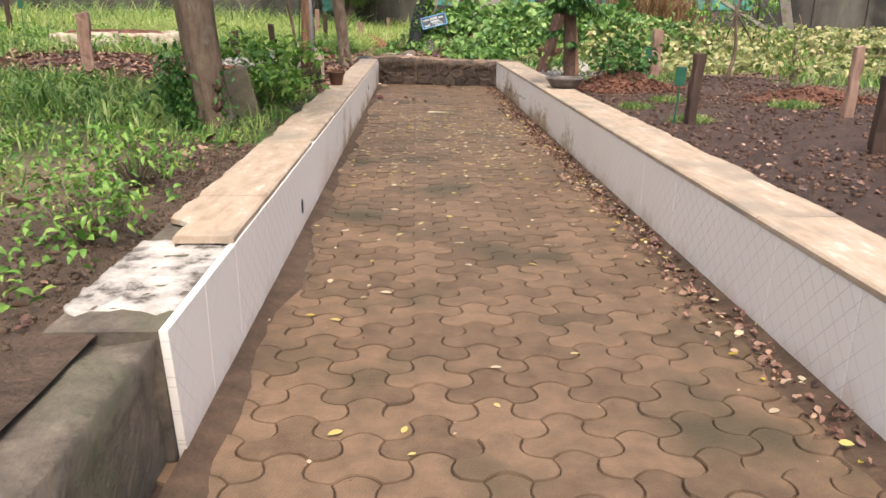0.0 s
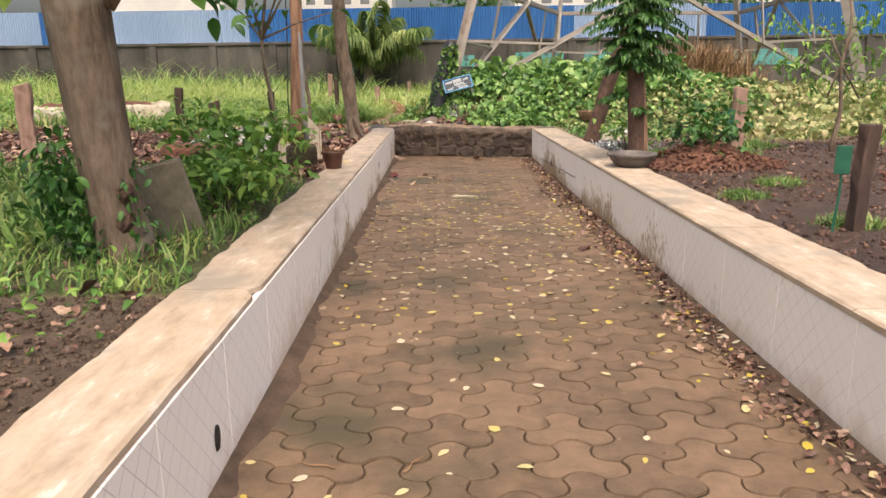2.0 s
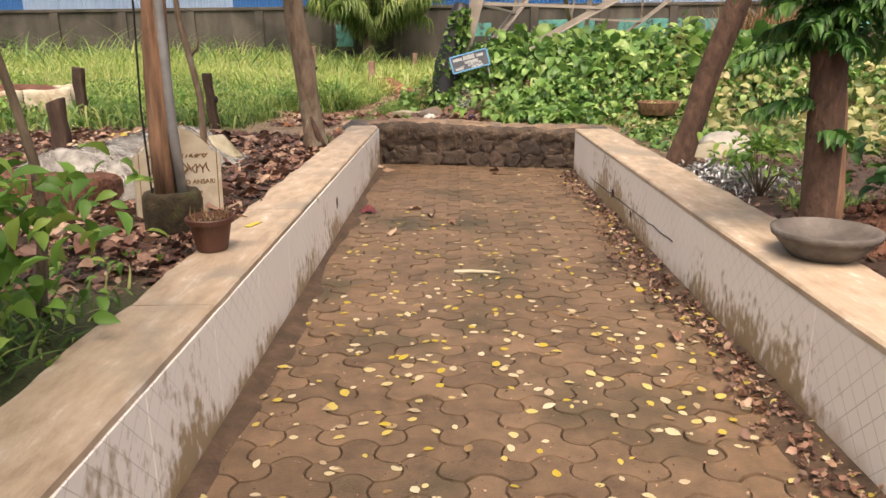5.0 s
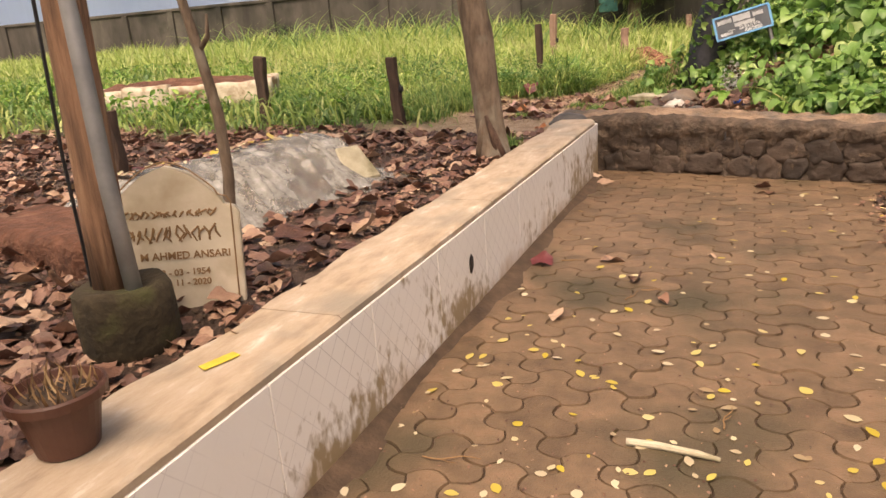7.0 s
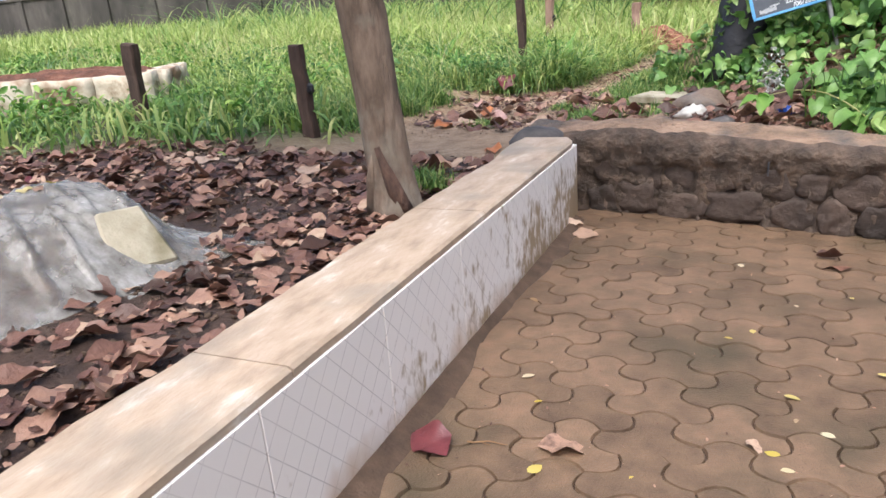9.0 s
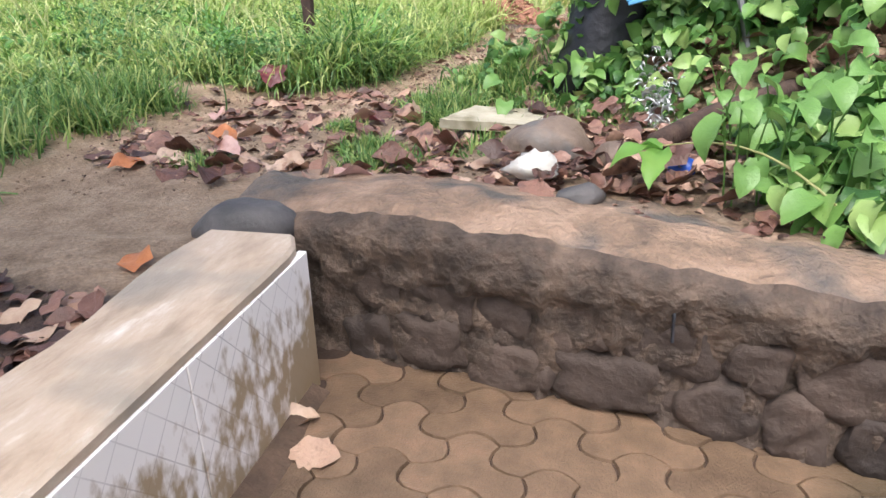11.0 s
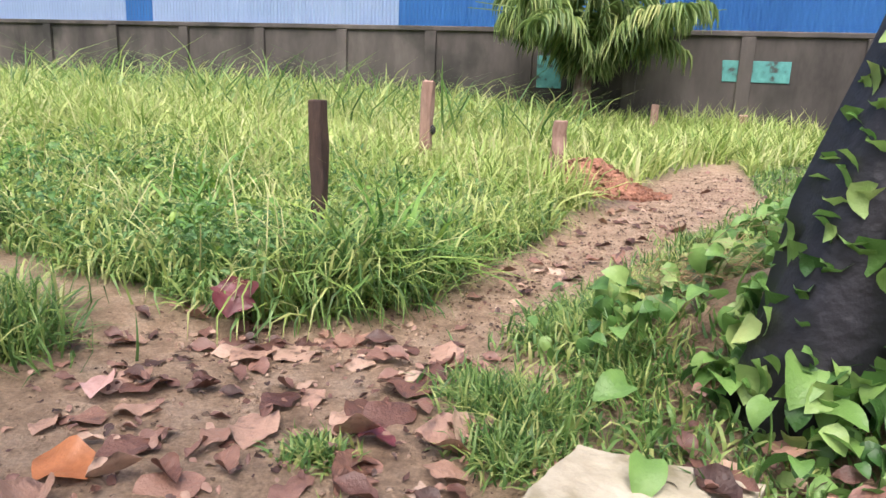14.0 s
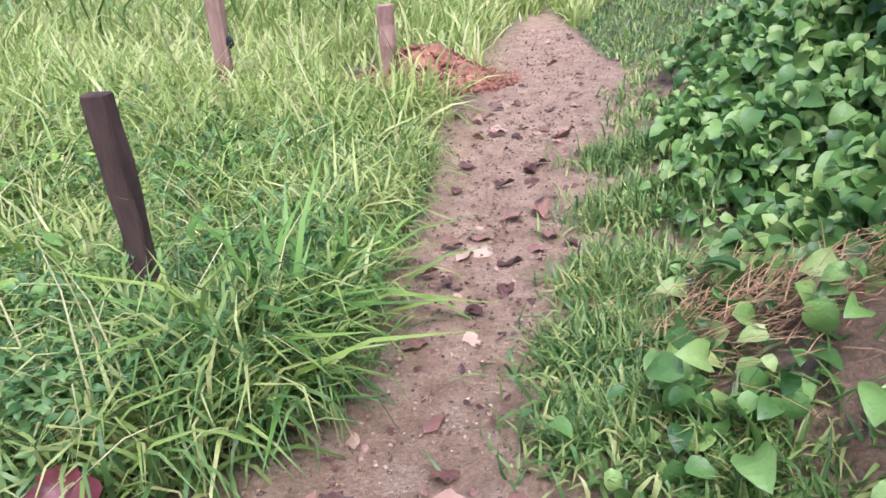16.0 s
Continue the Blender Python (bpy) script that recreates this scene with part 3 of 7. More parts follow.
def build_ground():
    def steps(a, b, fine, ends):
        return list(np.arange(a, b + 1e-6, fine)) + ends
    xs = sorted(set(np.round(steps(-9, 9.1, 0.15, [-0.92, 1.8, -400, -150, -70, -40, -28, -20, -15, -12, -10.5, 10.5, 12, 15, 20, 28, 40, 70, 150, 400]), 3)))
    ys = sorted(set(np.round(steps(0, 26, 0.15, [15.3, -400, -150, -60, -30, -15, -9, -6, -4, -2, -1, 27, 28.5, 30, 32, 35, 40, 50, 80, 160, 400]), 3)))
    X, Y = np.meshgrid(xs, ys)
    Z = ground_z(X, Y)
    verts = np.stack([X, Y, Z], -1).reshape(-1, 3)
    nx, ny = len(xs), len(ys)
    i, j = np.meshgrid(np.arange(nx - 1), np.arange(ny - 1))
    a = (j * nx + i)
    cx, cy = (X[:-1, :-1] + X[1:, 1:]) / 2, (Y[:-1, :-1] + Y[1:, 1:]) / 2
    keep = ~((cx > -0.92) & (cx < 1.8) & (cy > -9) & (cy < 15.3))
    f = np.stack([a, a + 1, a + nx + 1, a + nx], -1)[keep]
    me = mesh_from("ground", verts, f, GROUND, True)
    g, mould, red = cover(verts[:, 0], verts[:, 1])
    hp = smoothstep(0.02, 0.12, heap(verts[:, 0], verts[:, 1]))
    yard = ((verts[:, 0] > -0.7) & (verts[:, 0] < 2.2) & (verts[:, 1] > 15) & (verts[:, 1] < 18.2)) | ((verts[:, 0] > 1.7) & (verts[:, 0] < 5.5) & (verts[:, 1] > 11.5) & (verts[:, 1] < 18.2))
    hp = np.where(yard, 0.95, hp)
    tl, th = trail_line(verts[:, 1]), trail_half(verts[:, 1])
    verge = (verts[:, 0] > tl) & (verts[:, 0] < tl + th + 1.2) & (verts[:, 1] > 15) & (verts[:, 1] < 23)
    g = np.where(verge, g * 0.25, g)
    g, mould = g * (1 - 0.95 * hp), np.maximum(np.where(yard, 0.35, mould), np.where(yard, 0.35, 0.85) * hp)
    att = me.color_attributes.new("cover", "FLOAT_COLOR", "POINT")
    att.data.foreach_set("color", np.stack([g * 0.9, mould, red, np.ones_like(g)], -1).ravel().astype(np.float32))
    tagged(new("ground", me), "garden ground of brown soil, leaf mould and grass", "ground", kind="structure")


build_ground()

# ---- boundary wall and what stands behind it ----
WALL_Y = 32.0


def build_boundary():
    w = thing("boundary_wall", pose(0, WALL_Y, 0), "long stained concrete boundary wall topped with blue sheeting", "wall", kind="structure")
    bm = bmesh.new()
    box(bm, -60, 60, 0, 0.25, 0.0, 2.6)
    part("wall_body", bm, CONCRETE, w)
    bm = bmesh.new()
    box(bm, -60, 60, -0.06, 0.31, 2.6, 2.72, 0.02)
    part("coping", bm, CONCRETE, w)
    post = None
    for k in range(-14, 15):
        if post is None:
            bm = bmesh.new()
            box(bm, -0.14, 0.14, -0.09, 0.0, 0.3, 2.6, 0.01)
            post = part("pilaster", bm, CONCRETE, w)
            post.location.x = k * 2.35 + 0.6
        else:
            o = post.copy()
            scene.collection.objects.link(o)
            o.location.x = k * 2.35 + 0.6
    for x, z, a, h in ((-3.55, 1.75, 0.28, 0.36), (0.8, 1.9, 0.65, 0.22), (3.9, 1.9, 1.1, 0.3), (6.9, 1.9, 1.1, 0.3), (9.4, 1.9, 0.9, 0.28), (13.0, 1.9, 1.3, 0.3)):
        bm = bmesh.new()
        box(bm, x - a, x + a, -0.02, 0.0, z - h, z + h, 0.006)
        for v in bm.verts:
            v.co.x += 0.08 * noise.noise(v.co * 3)
        part("painted_patch", bm, TEAL, w, "flaking teal paint patch")
    edges = [(-60, -15.5, SHEET_PALE), (-15.5, -14.6, SHEET_BLUE), (-14.6, -7.35, SHEET_PALE), (-7.35, 5.4, SHEET_BLUE), (5.4, 10.6, SHEET_PALE), (10.6, 60, SHEET_BLUE)]
    s = thing("sheet_fence", pose(0, WALL_Y + 0.1, 0), "corrugated metal sheet fence in blue and pale blue", "fence", kind="structure")
    for a, b, mt in edges:
        x = a
        while x < b - 0.01:
            e = min(x + 4.0, b)
            n = int((e - x) / 0.1) * 2
            bm = bmesh.new()
            top, bot = [], []
            for k in range(n + 1):
                px, py = x + (e - x) * k / n, 0.035 * (k % 2)
                top.append(bm.verts.new((px, py, 3.95)))
                bot.append(bm.verts.new((px, py, 2.72)))
            for k in range(n):
                bm.faces.new((bot[k], bot[k + 1], top[k + 1], top[k]))
            bmesh.ops.solidify(bm, geom=bm.faces[:], thickness=0.004)
            part("sheet", bm, mt, s)
            x = e


build_boundary()
for side_x, turn in ((-36.0, -90), (32.0, -90)):
    for first in [o for o in scene.objects if o.parent is None and o.name in ("boundary_wall", "sheet_fence")]:
        copy_thing(first, pose(side_x, 0, 0, 0, 0, turn))


def far_block(x, y, w, d, h, storeys, bays):
    b = thing("apartment_building", pose(x, y, 0), "pale hazy apartment building far behind the fence", "building", "far buildings")
    bm = bmesh.new()
    box(bm, -w / 2, w / 2, 0, d, 0, h, 0.05)
    part("wall", bm, HAZEWALL, b)
    bm = bmesh.new()
    box(bm, -w / 2 - 0.3, w / 2 + 0.3, -0.3, d + 0.3, h, h + 0.5)
    part("roof", bm, HAZEWALL, b)
    first = None
    for i in range(bays):
        for j in range(storeys):
            px, pz = -w / 2 + (i + 0.5) * w / bays, (j + 0.35) * h / storeys
            if first is None:
                bm = bmesh.new()
                box(bm, -0.7, 0.7, -0.06, 0.1, 0, 1.5, 0.03)
                first = part("window", bm, HAZEDARK, b)
                first.location = (px, 0, pz)
            else:
                o = first.copy()
                scene.collection.objects.link(o)
                o.location = (px, 0, pz)


far_block(-34, 95, 16, 10, 17, 5, 6)
far_block(-14, 120, 14, 10, 22, 6, 5)
far_block(20, 110, 18, 10, 20, 6, 6)
far_block(46, 100, 16, 10, 16, 5, 6)


# ---- paved path and its walls ----
def left_wall():
    w = thing("wall_left", pose(0, 0, 0), "low white-tiled garden wall with a sandstone cap, broken at its end", "wall", kind="structure")
    bm = bmesh.new()
    box(bm, LEFT - WALL_W, LEFT - 0.03, 2.28, 14.96, -0.1, WALL_H - 0.01)
    part("core", bm, MASONRY, w)
    # dark broken masonry before the tiling begins
    bm = bmesh.new()
    box(bm, LEFT - WALL_W - 0.02, LEFT - 0.05, -8.0, 2.45, -0.1, 0.42)
    bmesh.ops.subdivide_edges(bm, edges=[e for e in bm.edges if abs(e.verts[0].co.y - e.verts[1].co.y) > 1], cuts=60)
    bmesh.ops.subdivide_edges(bm, edges=[e for e in bm.edges if abs(e.verts[0].co.y - e.verts[1].co.y) < 0.05], cuts=4, use_grid_fill=True)
    for v in bm.verts:
        d = noise.noise(v.co * 5) * 0.025 + noise.noise(v.co * 14) * 0.012
        v.co += Vector((d, 0, d if v.co.z > 0.2 else 0))
    smooth(part("broken_masonry", bm, MASONRY, w, "bare dark masonry"))
    # mortar bed where the cap is missing
    bm = bmesh.new()
    bmesh.ops.create_grid(bm, x_segments=12, y_segments=28, size=0.5)
    for v in bm.verts:
        x, y = v.co.x, v.co.y
        v.co = Vector((LEFT - 0.02 - WALL_W * (0.5 - x) * 1.0, 2.42 + (y + 0.5) * 0.75 + 0.05 * noise.noise(Vector((x * 9, y * 9, 0))) * (1 if y < -0.4 else 0), 0.455 + 0.014 * noise.noise(Vector((x * 6, y * 14, 3))) + 0.006 * noise.noise(Vector((x * 20, y * 30, 1)))))
    bmesh.ops.solidify(bm, geom=bm.faces[:], thickness=0.03)
    smooth(part("mortar_bed", bm, MORTAR, w, "chipped whitish mortar bed"))
    edges = [2.26, 2.66, 3.1, 3.72, 4.35, 4.97, 5.6, 6.22, 6.85, 7.47, 8.1, 8.72, 9.35, 9.97, 10.6, 11.22, 11.85, 12.47, 13.1, 13.72, 14.3, 14.96]
    for a, b in zip(edges, edges[1:]):
        bm = bmesh.new()
        box(bm, LEFT - 0.028, LEFT, a + 0.002, b - 0.002, -0.02, WALL_H, 0.002)
        if a < 2.3:
            for v in bm.verts:
                if v.co.y < 2.4:
                    v.co.y += 0.1 * (0.5 - v.co.z)
        part("tile", bm, CLAD, w)
    caps = [3.1, 3.78, 5.48, 7.1, 8.75, 10.4, 12.0, 13.4, 15.0]
    for a, b in zip(caps, caps[1:]):
        bm = bmesh.new()
        n = max(6, int((b - a) / 0.07))
        rows = []
        for k in range(n + 1):
            y = a + 0.003 + (b - a - 0.006) * k / n
            out = LEFT - WALL_W + 0.02 + 0.035 * noise.noise(Vector((0, y * 2.2, 4))) + 0.02 * noise.noise(Vector((0, y * 7, 9)))
            if y < 3.4:
                out += 0.1
            inn = LEFT - 0.006 + 0.003 * noise.noise(Vector((2, y * 5, 1)))
            if abs(y - 5.48) < 0.05:
                inn -= 0.04
            if y > 14.9:
                inn -= 0.05 * (y - 14.9) / 0.1
            rows.append([bm.verts.new((x, y, z)) for x, z in ((out, WALL_H + 0.002), (out, WALL_H + 0.024), (out + 0.012, WALL_H + 0.032), (inn - 0.012, WALL_H + 0.034), (inn, WALL_H + 0.024), (inn, WALL_H + 0.002))])
        for r0, r1 in zip(rows, rows[1:]):
            for k in range(6):
                bm.faces.new((r0[k], r1[k], r1[(k + 1) % 6], r0[(k + 1) % 6]))
        bm.faces.new(rows[0])
        bm.faces.new(rows[-1][::-1])
        bmesh.ops.recalc_face_normals(bm, faces=bm.faces[:])
        part("cap_slab", bm, CAPSTONE, w)
    for y, z, a, h in ((4.81, 0.17, 0.03, 0.05), (11.62, 0.27, 0.03, 0.05)):
        bm = bmesh.new()
        bmesh.ops.create_icosphere(bm, subdivisions=2, radius=1)
        for v in bm.verts:
            v.co = Vector((LEFT + 0.003 + v.co.x * 0.004, y + v.co.y * a * (1 + 0.5 * noise.noise(v.co * 2)), z + v.co.z * h * (1 + 0.4 * noise.noise(v.co * 3 + Vector((y, 0, 0))))))
        part("weep_hole", bm, BLACKWRAP, w, "dark broken weep hole")


left_wall()


def right_wall():
    w = thing("wall_right", pose(0, 0, 0), "low white-tiled garden wall with a pale sandstone cap", "wall", kind="structure")
    bm = bmesh.new()
    box(bm, RIGHT + 0.03, RIGHT + 0.4, -8, 14.5, -0.1, WALL_H - 0.01)
    part("core", bm, MASONRY, w)
    y = -8.0
    while y < 14.45:
        e = min(y + 0.622, 14.45)
        bm = bmesh.new()
        box(bm, RIGHT, RIGHT + 0.028, y + 0.002, e - 0.002, -0.02, WALL_H, 0.002)
        part("tile", bm, CLAD, w)
        y = e
    caps = [-8, -6, -4, -2, 0, 1.7, 3.4, 5.1, 6.55, 8.2, 9.9, 11.6, 13.2, 14.45]
    for a, b in zip(caps, caps[1:]):
        bm = bmesh.new()
        n = max(6, int((b - a) / 0.08))
        rows = []
        for k in range(n + 1):
            yy = a + 0.003 + (b - a - 0.006) * k / n
            out = RIGHT + 0.4 + 0.03 * noise.noise(Vector((7, yy * 2.1, 4))) + 0.02 * noise.noise(Vector((3, yy * 7, 9)))
            inn = RIGHT - 0.002
            rows.append([bm.verts.new((x, yy, z)) for x, z in ((inn, WALL_H + 0.002), (inn, WALL_H + 0.024), (inn + 0.012, WALL_H + 0.034), (out - 0.012, WALL_H + 0.032), (out, WALL_H + 0.024), (out, WALL_H + 0.002))])
        for r0, r1 in zip(rows, rows[1:]):
            for k in range(6):
                bm.faces.new((r0[k], r1[k], r1[(k + 1) % 6], r0[(k + 1) % 6]))
        bm.faces.new(rows[0])
        bm.faces.new(rows[-1][::-1])
        bmesh.ops.recalc_face_normals(bm, faces=bm.faces[:])
        part("cap_slab", bm, CAPSTONE, w)
    # a long crack with two broken-out spots
    bm = bmesh.new()
    pts = [(RIGHT - 0.001, 10.6 + 2.8 * k / 24, 0.22 - 0.10 * k / 24 + 0.015 * noise.noise(Vector((k * 0.9, 0, 0)))) for k in range(25)]
    tube(bm, pts, [0.004] * 25, 5)
    part("crack", bm, BLACKWRAP, w, "dark open crack")
    for yy, z, a, h in ((12.36, 0.17, 0.05, 0.04), (11.7, 0.14, 0.02, 0.03)):
        bm = bmesh.new()
        bmesh.ops.create_icosphere(bm, subdivisions=2, radius=1)
        for v in bm.verts:
            v.co = Vector((RIGHT - 0.003 + v.co.x * 0.004, yy + v.co.y * a, z + v.co.z * h * (1 + 0.4 * noise.noise(v.co * 3))))
        part("weep_hole", bm, BLACKWRAP, w, "dark broken weep hole")


right_wall()


def end_wall():
    w = thing("wall_end", pose(0, 0, 0), "rubble stone retaining wall smeared with mud mortar", "wall", kind="structure")
    nx = 200
    face = [(-0.02 + 0.0, -0.1), (0.02, 0.02), (0.02, 0.07), (0.02, 0.12), (0.02, 0.17), (0.02, 0.22), (0.015, 0.27), (0.005, 0.31), (-0.005, 0.345), (-0.015, 0.375), (-0.02, 0.4), (-0.015, 0.425), (0.005, 0.45), (0.04, 0.468)]
    crown = [(0.04, 0.468), (0.09, 0.48), (0.15, 0.49), (0.22, 0.495), (0.3, 0.49), (0.37, 0.475), (0.43, 0.455), (0.5, 0.44), (0.58, 0.43), (0.68, 0.42), (0.78, 0.36)]

    def sheet(profile, name, mat, label):
        bm = bmesh.new()
        rows = []
        for i in range(nx + 1):
            x = -1.12 + 3.1 * i / nx
            yf = float(end_front(x))
            hump = 0.05 * math.exp(-((x + 0.25) / 0.7) ** 2)
            ring = []
            for d, z in profile:
                p = Vector((x * 4.0, 0, z * 7))
                up = min(max((z - 0.36) / 0.1, 0), 1)
                crag = abs(noise.noise(p * 1.3)) * 0.1 + abs(noise.noise(Vector((x * 14, 0, z * 8)))) * 0.05 + abs(noise.noise(Vector((x * 33, 0, z * 21)))) * 0.02 - 0.04
                rough = crag * (1 - up) + up * (0.03 * noise.noise(Vector((x * 5, d * 6, 1))) + 0.012 * noise.noise(Vector((x * 18, d * 16, 3))))
                lift = up * (hump + rough)
                ring.append(bm.verts.new((x, yf + 0.02 + d + rough * (1 - up) - 0.03 * up * abs(noise.noise(Vector((x * 7, 0, 5)))), z + lift)))
            rows.append(ring)
        for r0, r1 in zip(rows, rows[1:]):
            for k in range(len(profile) - 1):
                bm.faces.new((r0[k], r1[k], r1[k + 1], r0[k + 1]))
        return smooth(part(name, bm, mat, w, label))

    # front face in a darker brown than the crown
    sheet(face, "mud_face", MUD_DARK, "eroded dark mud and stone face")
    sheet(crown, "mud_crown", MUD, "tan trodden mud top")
    bm = bmesh.new()
    pts = [(0.36 + 0.02 * noise.noise(Vector((k, 0, 0))), float(end_front(0.36)) + 0.0 + 0.025 * k - 0.03, 0.30 + 0.19 * min(k / 6, 1) ** 0.6 + 0.004) for k in range(12)]
    tube(bm, pts, [0.005] * 12, 5)
    part("crack", bm, BLACKWRAP, w, "dark crack in the mud")
    r = random.Random(4)
    for row in range(2):
        x = -0.7 + 0.06 * row
        while x < 1.52:
            wd = r.uniform(0.15, 0.36)
            ht = r.uniform(0.15, 0.2)
            bm = bmesh.new()
            bmesh.ops.create_icosphere(bm, subdivisions=3, radius=1)
            ox = r.random() * 50
            cx, cz = x + wd / 2, 0.08 + row * 0.17 + r.uniform(-0.015, 0.015)
            sink = (0.04 if row else 0.02) if x < 0.45 else 0.012 + r.uniform(0, 0.02)
            tilt = r.uniform(-0.35, 0.35)
            for v in bm.verts:
                c = v.co
                q = max((abs(c.x) ** 5 + abs(c.z) ** 5) ** 0.2, 0.35)
                rad = math.hypot(c.x, c.z)
                k = (rad / q) if q > 0 else 1
                s1 = 1 + 0.42 * noise.noise(c * 1.4 + Vector((ox, 0, 0))) + 0.08 * noise.noise(c * 4 + Vector((ox, 0, 0)))
                px, pz = c.x * wd * 0.5 * s1 * min(k, 1.25), c.z * ht * 0.53 * s1 * min(k, 1.25)
                px, pz = px + pz * tilt, pz - px * tilt * 0.3
                flat = math.copysign(min(abs(c.y), 0.55) / 0.55, c.y)
                v.co = Vector((cx + px, 0, max(cz + pz, -0.05)))
                v.co.y = float(end_front(cx)) + 0.045 + sink + flat * 0.05 * s1 - 0.22 * px
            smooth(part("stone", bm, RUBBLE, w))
            x += wd + 0.012
    return w


end_wall()


# ---- trees ----
def leaf_cloud(name, parent, centres, spread, count, size, template, mat, droop=0.3, label=""):
    """A crown of single leaves in uneven clumps round the given centres."""
    centres = np.asarray(centres, float)
    pick = rng.integers(len(centres), size=count)
    p = centres[pick] + rng.normal(0, 1, (count, 3)) * np.asarray(spread)
    turn = rotations(rng.uniform(0, 6.28, count), rng.normal(-droop, 0.45, count), rng.normal(0, 0.5, count))
    o = new(name, scatter(name, template, p, turn, size * rng.uniform(0.6, 1.35, count), mat))
    o.parent = parent
    if label:
        tagged(o, label)
    return o


BROAD = leaf_shape(0.5, 0.12, 0.25)
SLIM = leaf_shape(0.32, 0.1, 0.35)
HEART = leaf_shape(0.85, 0.17, 0.35, heart=True, rows=5)
HEART_FINE = leaf_shape(0.85, 0.17, 0.4, heart=True, rows=9, wavy=0.035, ragged=0.03)
PETAL1 = leaf_shape(0.55, 0.03, 0.05, rows=5)
PETAL2 = leaf_shape(0.7, -0.03, 0.04, rows=5, ragged=0.05)
DRY1 = leaf_shape(0.55, 0.05, 0.12, tip=0.1, rows=6, wavy=0.09, ragged=0.12)
DRY2 = leaf_shape(0.6, -0.05, 0.1, tip=-0.12, rows=6, wavy=0.1, ragged=0.15)
DRY3 = leaf_shape(0.45, 0.2, -0.1, tip=0.14, rows=6, wavy=0.08, ragged=0.15)


def limb(parent, pts, radii, mat, name="limb", n=8, wob=0.15):
    bm = bmesh.new()
    tube(bm, pts, radii, n, wobble=wob)
    return smooth(part(name, bm, mat, parent))


def tree_forked():
    t = thing("tree", pose(0, 0, 0), "thick grey-brown tree forking above head height, vines at its foot", "tree", "trees beside the path")
    x, y = -1.65, 6.4
    limb(t, [(x + 0.02, y, 0.3), (x, y, 0.5), (x - 0.03, y, 0.75), (x - 0.07, y, 1.2), (x - 0.1, y, 1.6), (x - 0.11, y, 1.9)],
         [0.2, 0.15, 0.14, 0.145, 0.15, 0.17], BARK, "trunk", 20, 0.12)
    limb(t, [(x - 0.15, y, 1.85), (x - 0.25, y, 2.15), (x - 0.5, y + 0.1, 2.8), (x - 0.7, y + 0.2, 3.6)], [0.13, 0.11, 0.09, 0.05], BARK, "limb", 12)
    limb(t, [(x - 0.02, y, 1.88), (x + 0.12, y, 2.1), (x + 0.3, y - 0.1, 2.7), (x + 0.4, y - 0.2, 3.5)], [0.1, 0.085, 0.07, 0.04], BARK, "limb", 12)
    limb(t, [(x + 0.05, y, 1.72), (x + 0.15, y - 0.02, 1.8), (x + 0.24, y - 0.03, 1.98), (x + 0.42, y, 2.1)], [0.05, 0.025, 0.018, 0.01], BARK, "limb", 8)
    for dx, z, r in ((0.13, 0.78, 0.045), (-0.02, 1.05, 0.03), (0.1, 0.62, 0.05)):
        bm = bmesh.new()
        bmesh.ops.create_icosphere(bm, subdivisions=2, radius=r)
        for v in bm.verts:
            v.co = v.co * (1 + 0.4 * noise.noise(v.co * 40)) + Vector((x + dx * 0.6, y - 0.1, z))
        part("burl", bm, BARK_RED, t, "dark peeling bark scar")
    leaf_cloud("vine", t, [(x - 0.25, y - 0.08, 0.95), (x - 0.28, y - 0.05, 0.8), (x - 0.2, y - 0.1, 0.65), (x - 0.12, y - 0.1, 0.5)], (0.07, 0.07, 0.09), 420, 0.07, BROAD, DARKLEAF, 0.9, "dark green vine leaves")
    leaf_cloud("vine", t, [(x + 0.13, y - 0.1, 0.82), (x + 0.1, y - 0.13, 0.65), (x + 0.16, y - 0.1, 0.5)], (0.05, 0.03, 0.08), 60, 0.05, BROAD, DARKLEAF, 0.9, "dark green vine leaves")
    # out-of-view crown, made wide and dense to shade the ground beside the wall
    leaf_cloud("crown", t, [(x + 0.45, y, 2.25), (x - 0.7, y + 0.2, 3.4), (x + 0.4, y - 0.2, 3.4), (x, y, 3.6), (x - 1.1, y + 0.6, 3.6), (x - 1.6, y - 0.9, 3.9), (x - 0.8, y - 1.8, 4.0), (x - 1.8, y + 1.4, 4.0), (x - 0.6, y + 1.6, 3.9), (x + 0.7, y + 0.3, 3.8)], (0.38, 0.45, 0.16), 2600, 0.16, BROAD, MIDLEAF, 0.5)


